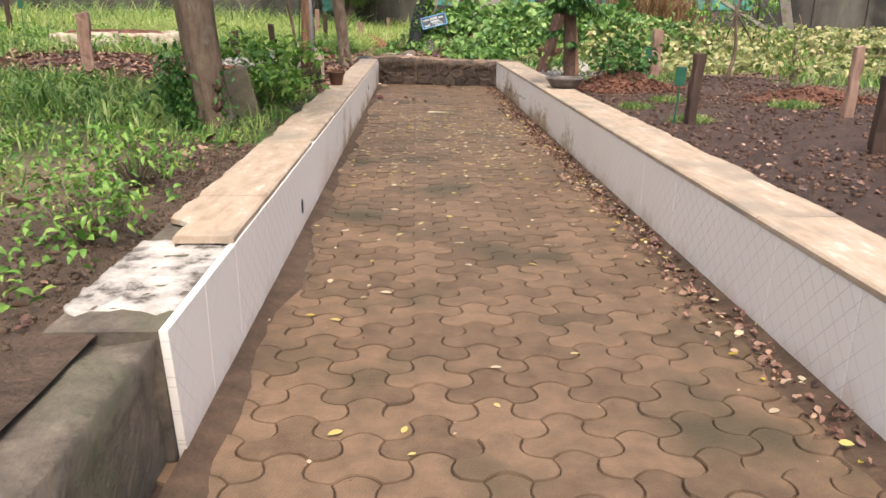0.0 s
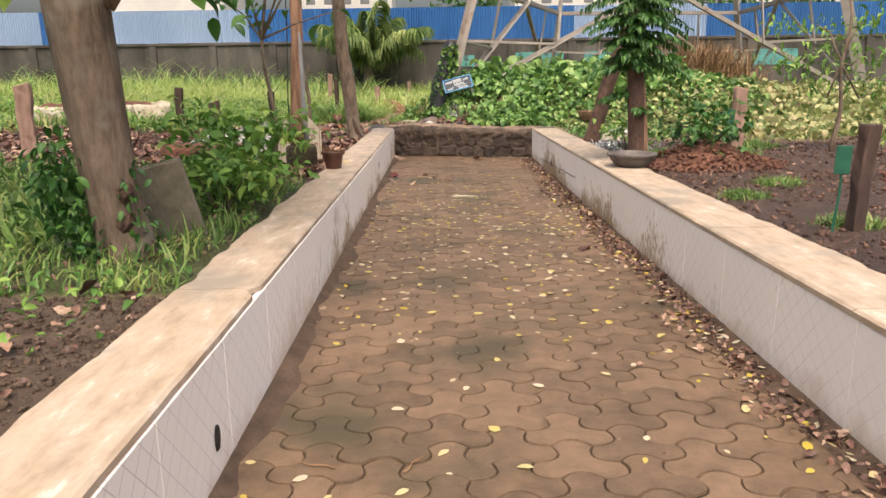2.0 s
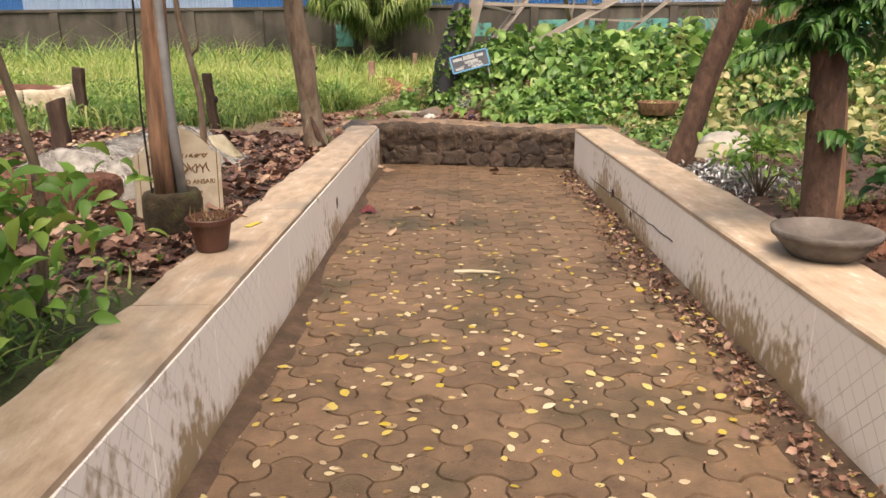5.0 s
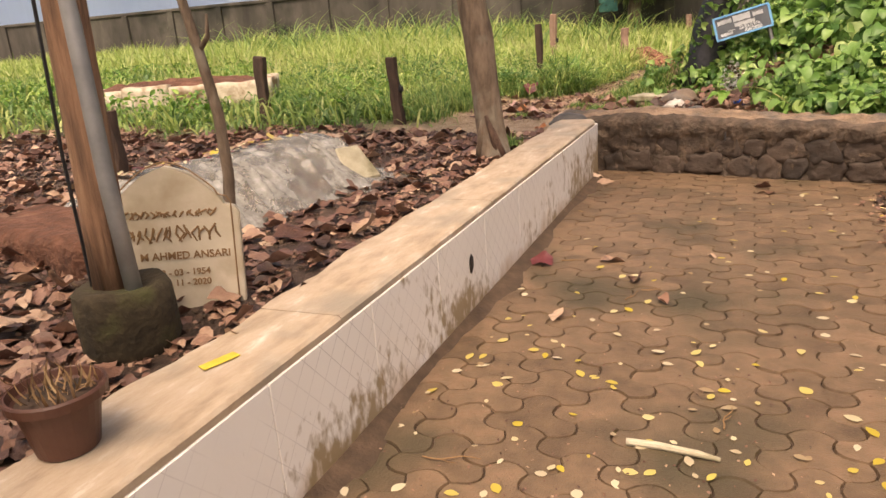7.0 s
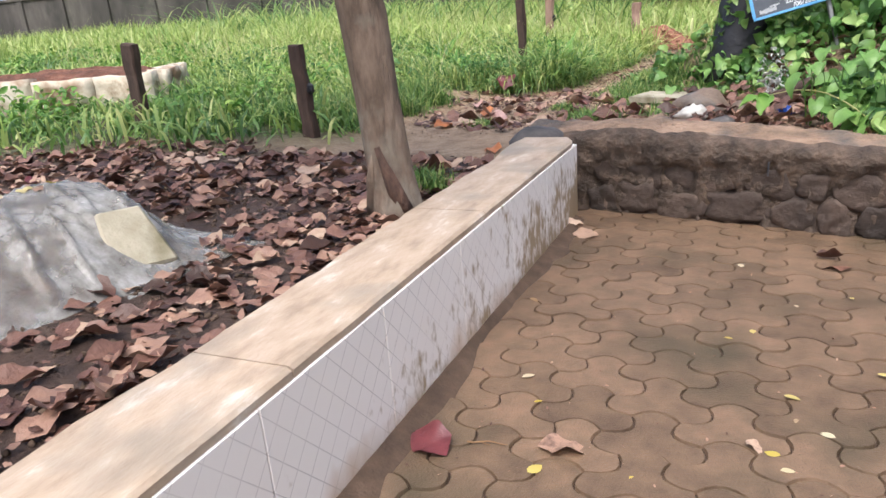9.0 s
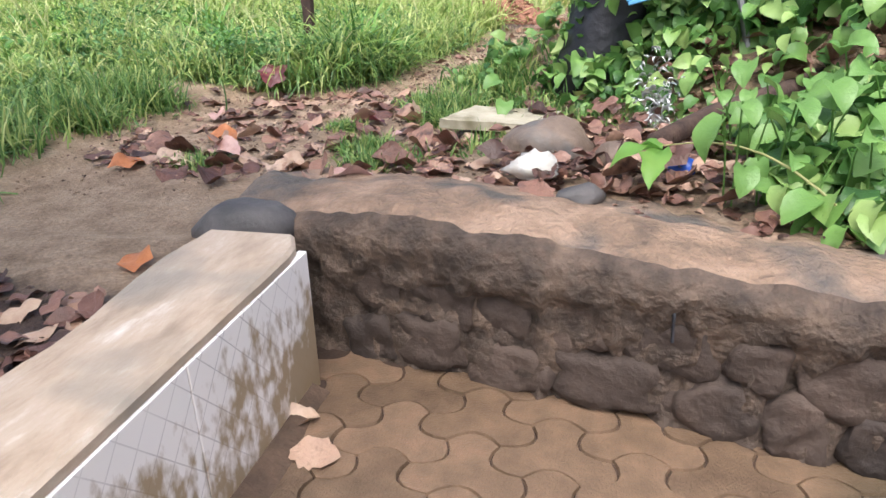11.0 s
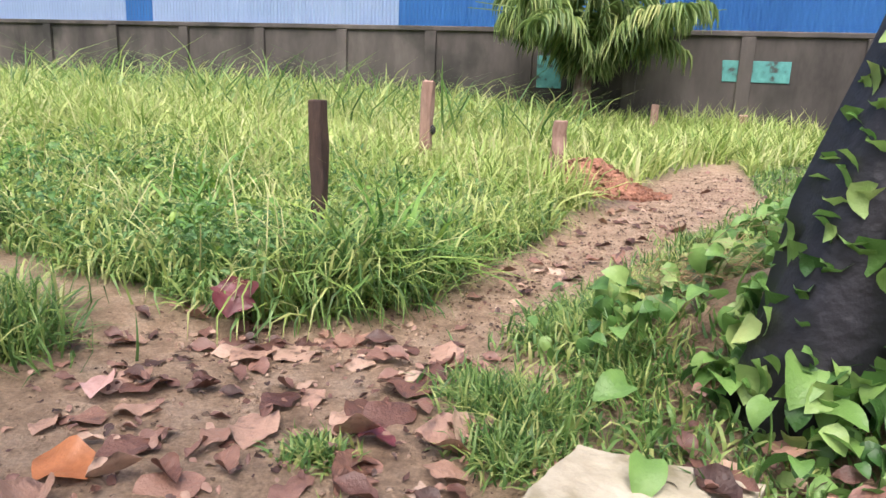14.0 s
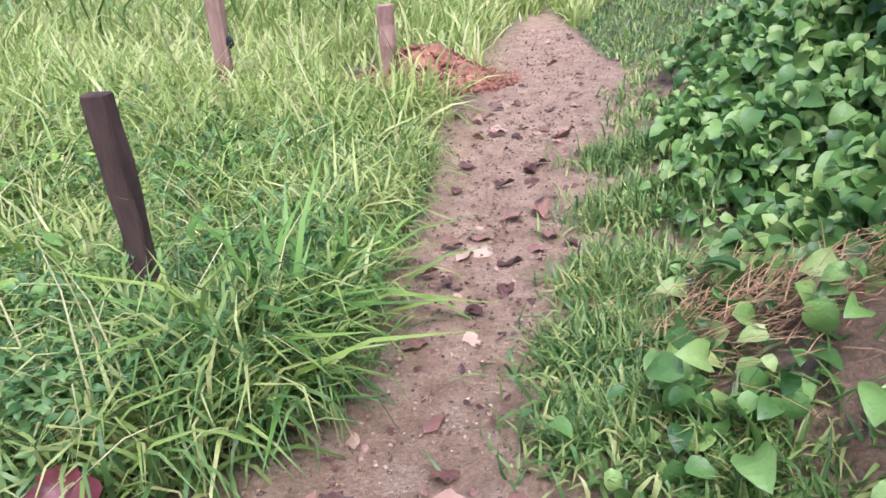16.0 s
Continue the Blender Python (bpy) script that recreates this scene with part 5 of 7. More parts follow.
def tarp_grave():
    g = thing("covered_grave", pose(-2.42, 12.0, LEVEL - 0.02, 0, 0, -9), "grave mound under a dusty clear plastic sheet", "grave")

    def mound(x, y):
        return max(0.0, 1 - abs(x / 0.64) ** 1.7) * float(smoothstep(0, 0.34, 1.08 - abs(y) + 0.05 * math.sin(9 * x)))

    bm = bmesh.new()
    bmesh.ops.create_grid(bm, x_segments=30, y_segments=50, size=1)
    for v in bm.verts:
        x, y = v.co.x * 0.62, v.co.y * 1.08
        v.co = Vector((x, y, 0.3 * mound(x, y) - 0.03 + 0.02 * noise.noise(Vector((x * 9, y * 9, 0)))))
    smooth(part("earth_mound", bm, REDSOIL, g, "brown earth under the sheet"))
    bm = bmesh.new()
    bmesh.ops.create_grid(bm, x_segments=90, y_segments=150, size=1)
    for v in bm.verts:
        u, w = v.co.x, v.co.y
        x, y = u * 0.7, w * 1.14
        m = mound(x, y)
        slope = 4 * m * (1 - m)
        p = Vector((x, y, 0))
        warp = 0.25 * noise.noise(p * 1.7)
        crease = max(0.0, 1 - 11 * abs(noise.noise(Vector((y * 5.2 + x * 1.3 + warp, x * 0.8, 1))))) ** 1.2
        fine = max(0.0, 1 - 8 * abs(noise.noise(Vector((y * 13 - x * 5, x * 3 + warp, 8))))) ** 1.2
        flat = max(0.0, 1 - 6 * abs(noise.noise(Vector((x * 7 + y * 3, y * 5, 4))))) ** 1.3
        lift = 0.022 * crease * (0.3 + slope) + 0.012 * fine * (0.4 + slope) + 0.012 * flat * m
        v.co = Vector((x + 0.04 * noise.noise(p * 2) + 0.02 * crease * slope * (1 if x > 0 else -1), y + 0.05 * noise.noise(p * 2 + Vector((5, 0, 0))), 0.025 + 0.31 * m + lift + 0.02 * noise.noise(p * 2.3)))
    bmesh.ops.solidify(bm, geom=bm.faces[:], thickness=0.002)
    smooth(part("plastic_sheet", bm, TARP, g))
    bm = bmesh.new()
    box(bm, -0.5, 0.5, -1.32, -0.85, -0.05, 0.2, 0.03)
    bmesh.ops.subdivide_edges(bm, edges=bm.edges[:], cuts=5, use_grid_fill=True)
    for v in bm.verts:
        v.co += Vector((1, 1, 1)) * 0.04 * noise.noise(v.co * 6)
    smooth(part("earth_end", bm, REDSOIL, g, "bare brown earth end"))
    n = 90
    px, py = rng.uniform(-0.26, 0.12, n), rng.uniform(-0.8, 0.75, n)
    pl = np.stack([px, py, np.array([0.025 + 0.31 * mound(a, b) + 0.03 for a, b in zip(px, py)])], -1)
    for mt, a, b, nm in ((DEADLEAF, 0, 40, "dead_leaves"), (PETAL, 40, 70, "petals"), (REDLEAF, 70, 90, "rose_petals")):
        o = new(nm, scatter(nm, DRY2, pl[a:b], rotations(rng.uniform(0, 6.28, b - a), rng.normal(0, 0.2, b - a), rng.normal(0, 0.2, b - a)), rng.uniform(0.03, 0.09, b - a), mt))
        o.parent = g
        tagged(o, kind="stuff")
    s = thing("marker_slab", pose(-1.84, 12.6, LEVEL + 0.14, 52, 0, 58), "small pale stone slab leaning on the covered grave", "slab")
    bm = bmesh.new()
    box(bm, -0.12, 0.12, -0.13, 0.13, -0.015, 0.015, 0.01)
    for v in bm.verts:
        if v.co.x > 0.1 and v.co.y > 0.1:
            v.co.x -= 0.07
    part("slab_body", bm, SLABPALE, s)


tarp_grave()


def red_grave(x, y, ln, wd, rot):
    z = float(ground_z(x, y))
    g = thing("grave", pose(x, y, z - 0.02, 0, 0, rot), "red earth grave in a rough whitewashed kerb", "grave")
    bm = bmesh.new()
    bmesh.ops.create_grid(bm, x_segments=40, y_segments=20, size=1)
    for v in bm.verts:
        u, w = v.co.x, v.co.y
        m = (1 - u ** 4) * (1 - w ** 4)
        v.co = Vector((u * ln / 2, w * wd / 2, 0.22 + 0.12 * m + 0.05 * noise.noise(Vector((u * 6, w * 4, 2))) + 0.02 * noise.noise(Vector((u * 20, w * 14, 2)))))
    smooth(part("red_earth", bm, REDSOIL, g))
    # rough whitewashed kerb, one block a side piece
    def kerb(ax, ay, bx, by):
        n = max(3, int(math.hypot(bx - ax, by - ay) / 0.45))
        for i in range(n):
            p, q = Vector((ax, ay, 0)).lerp(Vector((bx, by, 0)), i / n), Vector((ax, ay, 0)).lerp(Vector((bx, by, 0)), (i + 1) / n)
            d = (q - p).normalized()
            e = Vector((-d.y, d.x, 0)) * 0.08
            h = 0.29 + 0.06 * noise.noise(Vector((p.x * 3, p.y * 3, 2)))
            bm = bmesh.new()
            bmesh.ops.create_cube(bm, size=1.0)
            bmesh.ops.subdivide_edges(bm, edges=bm.edges[:], cuts=5, use_grid_fill=True)
            for v in bm.verts:
                c = v.co.copy()
                o = (p + q) / 2 + (q - p) * c.x * 0.98 + e * c.y * 2 + Vector((0, 0, -0.1 + (c.z + 0.5) * (h + 0.1)))
                k = noise.noise(o * 6) * 0.05 + noise.noise(o * 17) * 0.02
                v.co = o + (e.normalized() * c.y * 2 + Vector((0, 0, max(c.z, 0)))) * k
            smooth(part("kerb_block", bm, WHITEWASH, g))

    kerb(-ln / 2, -wd / 2, ln / 2, -wd / 2)
    kerb(-ln / 2, wd / 2, ln / 2, wd / 2)
    kerb(-ln / 2, -wd / 2 + 0.09, -ln / 2, wd / 2 - 0.09)
    kerb(ln / 2, -wd / 2 + 0.09, ln / 2, wd / 2 - 0.09)


red_grave(-6.05, 15.75, 2.2, 0.9, 27)


def soil_mound(x, y, rx, ry, h, label, seed, mat=None):
    z = float(ground_z(x, y))
    bm = bmesh.new()
    bmesh.ops.create_grid(bm, x_segments=48, y_segments=48, size=1)
    for v in bm.verts:
        u, w = v.co.x, v.co.y
        d = math.hypot(u, w)
        m = float(smoothstep(1.0, 0.0, d))
        p = Vector((u * 3 + seed, w * 3, 0))
        v.co = Vector((u * rx, w * ry, m * h * (1 + 0.3 * noise.noise(p)) + m * 0.05 * noise.noise(p * 3) + min(m * 3, 1) * 0.025 * noise.noise(p * 8) - 0.03))
    me = bpy.data.meshes.new("soil_mound")
    bm.to_mesh(me)
    bm.free()
    me.materials.append(mat or REDSOIL)
    o = smooth(new("soil_mound", me))
    o.matrix_world = pose(x, y, z)
    tagged(o, label, "soil mound")


soil_mound(2.75, 9.9, 0.85, 0.7, 0.24, "low mound of dark red earth", 3)
soil_mound(4.6, 8.6, 0.9, 0.7, 0.16, "low mound of dark red earth", 9)
soil_mound(-1.32, 22.5, 0.85, 0.65, 0.3, "heap of orange-red clods beside the trail", 21, ORANGESOIL)


def clods(x, y, r, n, seed, h, mat=None):
    q = np.random.default_rng(seed)
    a, d = q.uniform(0, 6.28, n), r * np.sqrt(q.uniform(0, 1, n))
    tpl = np.array([(1, 0, 0), (-1, 0.1, 0), (0, 1, 0.1), (0.1, -1, 0), (0, 0, 0.9), (0, 0, -0.6)]), np.array([(0, 2, 4), (2, 1, 4), (1, 3, 4), (3, 0, 4), (2, 0, 5), (1, 2, 5), (3, 1, 5), (0, 3, 5)])
    px, py = x + d * np.cos(a), y + d * np.sin(a) * 0.8
    z = ground_z(px, py) + 0.01 + h * smoothstep(1.0, 0.0, d / r) * 0.9
    me = scatter("soil_clods", tpl, np.stack([px, py, z], -1), rotations(q.uniform(0, 6.28, n), q.normal(0, 0.6, n), q.normal(0, 0.6, n)), q.uniform(0.01, 0.035, n), mat or REDSOIL)
    stuff("soil_clods", me, "loose crumbling clods of red earth", "soil")


clods(-1.32, 22.5, 0.8, 700, 1, 0.32, ORANGESOIL)
clods(2.75, 9.9, 0.8, 600, 2, 0.24)
clods(4.6, 8.6, 0.8, 400, 3, 0.16)


CLOD = np.array([(1, 0, 0), (-1, 0.1, 0), (0, 1, 0.1), (0.1, -1, 0), (0, 0, 0.7), (0, 0, -0.6)]), np.array([(0, 2, 4), (2, 1, 4), (1, 3, 4), (3, 0, 4), (2, 0, 5), (1, 2, 5), (3, 1, 5), (0, 3, 5)])


def crumbs(label, x, y, small, large, mat, seed):
    """Loose lumps of earth and grit strewn over the ground."""
    q = np.random.default_rng(seed)
    n = len(x)
    size = small + (large - small) * q.uniform(0, 1, n) ** 3
    me = scatter("soil_clods", CLOD, np.stack([x, y, ground_z(x, y) + size * 0.2], -1), rotations(q.uniform(0, 6.28, n), q.normal(0, 0.5, n), q.normal(0, 0.5, n)), size[:, None] * q.uniform(0.6, 1.3, (n, 3)), mat)
    stuff("soil_clods", me, label, "soil")


def strew():
    q = np.random.default_rng(44)
    x, y = q.uniform(2.0, 6.2, 16000), q.uniform(0.5, 12.6, 16000)
    ok = wave(x, y, 1.9) + 0.5 * wave(x, y, 5.0) > q.uniform(-0.8, 0.5, 16000)
    crumbs("crumbling dark red earth turned over in the bed", x[ok], y[ok], 0.006, 0.034, SOILDARK, 1)
    x, y = -1.12 - np.abs(q.normal(0, 0.5, 5000)), q.uniform(1.0, 7.0, 5000)
    ok = cover(x, y)[0] < 0.7
    crumbs("dark crumbs of earth beside the wall", x[ok], y[ok], 0.005, 0.022, SILT, 2)
    y = q.uniform(15.5, 25, 9000)
    x = trail_line(y) + trail_half(y) * q.uniform(-1, 1, 9000)
    ok = (cover(x, y)[0] < 0.6) & (heap(x, y) < 0.1)
    crumbs("grit and small stones trodden into the trail", x[ok], y[ok], 0.003, 0.014, GRIT, 3)
    x, y = q.uniform(-5.5, -1.15, 7000), q.uniform(9.3, 15.2, 7000)
    ok = cover(x, y)[1] > 0.5
    crumbs("crumbs of earth among the dead leaves", x[ok], y[ok], 0.005, 0.022, SILT, 4)


strew()


def post(x, y, h, w, mat, label, lean=0.0, d=None, top_tag=False):
    z = float(ground_z(x, y)) - 0.05
    p = thing("wooden_post", pose(x, y, z, 0, lean, rng.uniform(-15, 15)), label, "post", "grave marker posts")
    bm = bmesh.new()
    d = d or w * 0.6
    box(bm, -w / 2, w / 2, -d / 2, d / 2, 0, h + 0.05, w * 0.08)
    bmesh.ops.subdivide_edges(bm, edges=[e for e in bm.edges if abs(e.verts[0].co.z - e.verts[1].co.z) > h * 0.5], cuts=8)
    for v in bm.verts:
        v.co.x += w * 0.18 * noise.noise(Vector((x, v.co.z * 6, v.co.y * 20)))
        v.co.y += w * 0.15 * noise.noise(Vector((v.co.x * 20, v.co.z * 6, y)))
        if v.co.z > h:
            v.co.z += w * 0.3 * noise.noise(Vector((v.co.x * 30, x, y)))
    body = part("post_body", bm, mat, p)
    if top_tag:
        bm = bmesh.new()
        bmesh.ops.create_icosphere(bm, subdivisions=1, radius=0.035)
        for v in bm.verts:
            v.co = Vector((w * 0.6 + v.co.x, v.co.y, h * 0.6 + v.co.z * 1.4))
        part("knot", bm, BLACKWRAP, body, "dark fungus knot")


def tag_stake(x, y, h):
    z = float(ground_z(x, y)) - 0.03
    p = thing("marker_stake", pose(x, y, z, 0, 2, 0), "green painted tin tag on a thin stake", "marker", "green marker tags")
    bm = bmesh.new()
    tube(bm, [(0, 0, 0), (0.01, 0, h * 0.5), (0, 0, h)], [0.009, 0.008, 0.008], 6)
    stake = part("stake", bm, GREENTAG, p)
    bm = bmesh.new()
    box(bm, -0.045, 0.045, -0.012, -0.004, h - 0.14, h + 0.02, 0.003)
    part("tag", bm, GREENTAG, stake)


DARKPOST, PALE = "dark weathered wooden marker post in the ground", "pale peeling stone marker post in the ground"
post(-4.37, 15.14, 0.66, 0.13, POSTWOOD, DARKPOST)
post(-2.78, 15.2, 0.68, 0.11, POSTWOOD, DARKPOST, -3, None, True)
post(-2.12, 18.37, 0.88, 0.085, POSTWOOD, "tall dark wooden marker post standing in the grass", -1)
post(-2.75, 21.6, 0.95, 0.12, POSTPALE, PALE, 2, None, True)
post(-1.62, 22.3, 0.68, 0.14, POSTPALE, PALE, 3)
post(-1.05, 30.0, 0.75, 0.14, POSTPALE, PALE)
post(0.6, 30.5, 0.6, 0.16, POSTPALE, PALE)
post(-2.62, 11.35, 0.62, 0.12, POSTWOOD, DARKPOST)
post(-4.4, 10.5, 0.75, 0.16, POSTPALE, PALE)
post(-5.3, 9.6, 0.9, 0.13, POSTPALE, PALE, -2)
post(-8.3, 16.1, 1.0, 0.1, POSTWOOD, DARKPOST)
post(-9.5, 17.5, 1.0, 0.13, POSTWOOD, DARKPOST)
post(2.46, 6.68, 0.6, 0.085, POSTWOOD, DARKPOST, 3, 0.08)
post(3.5, 11.0, 0.72, 0.15, POSTPALE, PALE, 1)
post(4.18, 7.15, 0.66, 0.1, POSTPALE, PALE)
post(3.35, 5.35, 0.55, 0.12, POSTWOOD, DARKPOST)
tag_stake(2.29, 6.6, 0.5)
tag_stake(3.32, 10.8, 0.5)
tag_stake(-8.0, 16.0, 0.8)


def leaning_board():
    b = thing("stone_slab", pose(-1.5, 6.85, LEVEL - 0.04, 8, -13, 14), "stone slab leaning behind the forked tree, coloured dark for its shaded face", "slab")
    bm = bmesh.new()
    box(bm, -0.15, 0.15, -0.025, 0.025, 0, 0.5, 0.012)
    part("slab_body", bm, SLABSHADED, b)


leaning_board()


def rock(name, x, y, z, sx, sy, sz, mat, label, category, seed, rot=0, crumple=0.0):
    bm = bmesh.new()
    bmesh.ops.create_icosphere(bm, subdivisions=3, radius=1)
    for v in bm.verts:
        c = v.co.copy()
        c *= 1 + 0.22 * noise.noise(c * 1.3 + Vector((seed, 0, 0))) + 0.07 * noise.noise(c * 4 + Vector((seed, 0, 0))) + crumple * (abs(noise.noise(c * 1.7 + Vector((0, seed, 0)))) * 1.3 - 0.35 + 0.25 * noise.noise(c * 5))
        v.co = Vector((c.x * sx, c.y * sy, max(c.z, -0.35) * sz))
    me = bpy.data.meshes.new(name)
    bm.to_mesh(me)
    bm.free()
    me.materials.append(mat)
    o = smooth(new(name, me))
    o.matrix_world = pose(x, y, z, 0, 0, rot)
    return tagged(o, label, category)


rock("boulder", -1.02, 15.17, 0.44, 0.17, 0.12, 0.1, SLATE, "rounded dark grey stone at the wall's end", "stone", 2, 20)
rock("boulder", -0.1, 16.22, 0.47, 0.2, 0.16, 0.13, BOULDER, "large smooth brown-grey stone among dead leaves", "stone", 7, 15)
rock("boulder", 0.2, 16.1, 0.46, 0.13, 0.08, 0.08, BOULDER, "rounded brown stone among dead leaves", "stone", 9)
rock("boulder", -1.06, 15.45, 0.435, 0.1, 0.08, 0.05, STONEGREY, "flat grey stone on the trail", "stone", 12)
rock("boulder", -0.93, 15.55, 0.435, 0.1, 0.08, 0.05, STONEGREY, "flat grey stone on the trail", "stone", 14)
rock("sack", 2.75, 13.0, 0.45, 0.28, 0.2, 0.17, WHITEPLASTIC, "crumpled white sack on the soil", "sack", 17, 0, 0.35)
rock("sack", 2.5, 12.7, 0.45, 0.2, 0.15, 0.1, SLABPALE, "crumpled cream sack on the soil", "sack", 19, 0, 0.35)
rock("boulder", 0.07, 15.56, 0.47, 0.09, 0.06, 0.05, SLATE, "small grey stone at the wall's back", "stone", 33, 30)
rock("plastic_bag", -0.13, 15.86, 0.475, 0.1, 0.085, 0.075, WHITEPLASTIC, "crumpled white plastic bag among dead leaves", "bag", 31, 25, 0.5)
rock("plastic_scrap", 0.44, 15.96, 0.47, 0.06, 0.05, 0.05, BLUEPLASTIC, "crumpled blue plastic scrap among dead leaves", "litter", 27)


def flat_slab():
    s = thing("broken_slab", pose(-0.39, 16.7, 0.48, 0, 3, 6), "pale broken stone slab lying among weeds", "slab")
    bm = bmesh.new()
    box(bm, -0.5, 0.5, -0.5, 0.5, -0.022, 0.022)
    bmesh.ops.subdivide_edges(bm, edges=[e for e in bm.edges if e.calc_length() > 0.1], cuts=9, use_grid_fill=True)
    for v in bm.verts:
        u, w = v.co.x, v.co.y
        chip = 0.025 * noise.noise(Vector((u * 4, w * 4, 3))) if max(abs(u), abs(w)) > 0.45 else 0.0
        v.co = Vector((u * 0.46 + w * 0.14 + chip, w * 0.36 - u * 0.02 + chip, v.co.z + 0.003 * noise.noise(Vector((u * 9, w * 9, 0)))))
    part("slab_body", bm, SLABPALE, s)
    p = thing("fallen_log", pose(0.75, 16.5, 0.6, 0, 0, 40), "dark fallen log under the creepers", "log")
    bm = bmesh.new()
    tube(bm, [(-0.55, 0, -0.08), (-0.2, 0.02, 0), (0.3, 0, 0.08), (0.8, 0, 0.2)], [0.04, 0.045, 0.042, 0.035], 10, wobble=0.4)
    smooth(part("log_body", bm, POSTWOOD, p))
    k = thing("basket", pose(2.75, 15.4, 0.56), "old brown wicker basket half under creepers", "basket")
    bm = bmesh.new()
    lathe(bm, [(0.2, 0), (0.24, 0.08), (0.26, 0.15), (0.245, 0.15), (0.22, 0.06), (0.1, 0.03)], 24)
    part("basket_body", bm, DEADWOOD, k)


flat_slab()


def stick():
    s = thing("dry_stick", pose(0.34, 10.64, 0.012, 0, 0, -4), "dry whitish palm stalk lying on the paving", "stick")
    bm = bmesh.new()
    tube(bm, [(-0.15, 0, 0), (-0.05, 0.004, 0.004), (0.08, 0, 0.003), (0.15, -0.006, 0)], [0.013, 0.013, 0.012, 0.007], 8)
    part("stalk", bm, SLABPALE, s)
    t = thing("foil_wrapper", pose(-0.9, 10.0, WALL_H + 0.037, 0, 0, -20), "flat yellow sachet wrapper on the wall cap", "wrapper")
    bm = bmesh.new()
    box(bm, -0.02, 0.02, -0.06, 0.06, 0, 0.003, 0.001)
    part("wrapper_body", bm, YELLOW, t)


stick()


# ---- grass, weeds and creepers ----
def grow(name, label, n, region, height, width, mat, bend=(0.35, 0.9), keep=None, clump=0.0, lean=0.35, template=None):
    x0, x1, y0, y1 = region
    x, y = rng.uniform(x0, x1, n), rng.uniform(y0, y1, n)
    if clump:
        cx, cy = rng.uniform(x0, x1, n // 14 + 1), rng.uniform(y0, y1, n // 14 + 1)
        i = rng.integers(len(cx), size=n)
        x, y = cx[i] + rng.normal(0, clump, n), cy[i] + rng.normal(0, clump, n)
    g = cover(x, y)[0]
    ok = rng.uniform(0, 1, n) < g ** 1.5
    ok &= ~((x > LEFT - WALL_W - 0.05) & (x < RIGHT + 0.45) & (y < 15.6))
    if keep is not None:
        ok &= keep(x, y)
    x, y = x[ok], y[ok]
    k = len(x)
    h = height(x, y) * rng.uniform(0.45, 1.25, k)
    turn = rotations(rng.uniform(0, 6.28, k), rng.normal(-0.1, lean, k), rng.normal(0, 0.2, k))
    sizes = np.stack([width(h), h, h], -1)
    me = scatter(name, template or blade_shape(rng.uniform(*bend), 0.5), np.stack([x, y, ground_z(x, y) - 0.01], -1), turn, sizes, mat)
    return stuff(name, me, label, "grass")


def tall(x, y):
    return 0.2 + 0.28 * smoothstep(17.4, 21, y) + 0.1 * wave(x, y, 2.3) + 0.1 * smoothstep(-2.2, -4.5, x) * (y > 17)


def thin(h):
    return np.clip(0.012 + 0.012 * h, 0.008, 0.03)


def thick(h):
    return np.clip(0.02 + 0.02 * h, 0.015, 0.05)


def trail_right(x, y):
    return (x > trail_line(y)) & (y > 15)


def meadow(x, y):
    return (heap(x, y) < 0.12) & ~trail_right(x, y)


def low(x, y):
    return 0.17 + 0.14 * np.exp(-((x + 2.0) ** 2 + (y - 18.1) ** 2) / 0.45) + 0.1 * smoothstep(18.5, 21.5, y) + 0.09 * wave(x, y, 2.3) + 0.05 * wave(x, y, 5.1)


grow("meadow_grass", "tangle of arching bright green meadow grass", 62000, (-5.5, 0.2, 15.4, 20.5), low, thin, GRASS, keep=meadow, clump=0.07, lean=0.45, template=arch_shape())
grow("meadow_grass", "fine arching yellow-green meadow grass", 34000, (-8, 0.2, 16.2, 23), lambda x, y: low(x, y) * 1.3, thin, GRASS_SEED, keep=meadow, clump=0.1, lean=0.4, template=arch_shape(0.42, 0.2))
grow("meadow_grass", "upright green blades in the meadow", 22000, (-7, 0.2, 16.4, 22.5), tall, thin, GRASS_SEED, (1.0, 1.2), keep=lambda x, y: meadow(x, y) & (wave(x, y, 1.9) > -0.1), clump=0.06, lean=0.45)
grow("trail_grass", "short sparse grass along the trail's edge", 11000, (-1.2, 2.5, 16.8, 24), lambda x, y: 0.11 + 0.04 * wave(x, y, 1.3), thin, GRASS, template=arch_shape(), keep=lambda x, y: trail_right(x, y) & (heap(x, y) < 0.3), clump=0.07, lean=0.6)
grow("trail_grass", "low grass tufts beside the trail and the slab", 2600, (-0.75, 0.5, 16.2, 17.6), lambda x, y: 0.1 + 0.03 * wave(x, y, 1.3), thin, GRASS, (0.9, 1.3), keep=lambda x, y: trail_right(x, y) & (heap(x, y) < 0.4), clump=0.06, lean=0.7)
grow("meadow_grass", "tall yellowish green grass before the boundary wall", 90000, (-26, 2.5, 20.5, 31.8), lambda x, y: 0.5 + 0.2 * wave(x, y, 0.9) + 0.2 * smoothstep(27, 31, y), thick, GRASS_SEED, keep=meadow, clump=0.25)
grow("meadow_grass", "patchy bright green grass among the graves", 60000, (-22, -1.9, 6.5, 21), lambda x, y: 0.2 + 0.1 * wave(x, y, 1.2) + 0.06 * wave(x, y, 3.7), thick, GRASS, keep=lambda x, y: ((y < 16) | (x < -5)) & (wave(x, y, 1.5) > -0.62), clump=0.15, lean=0.45, template=arch_shape())
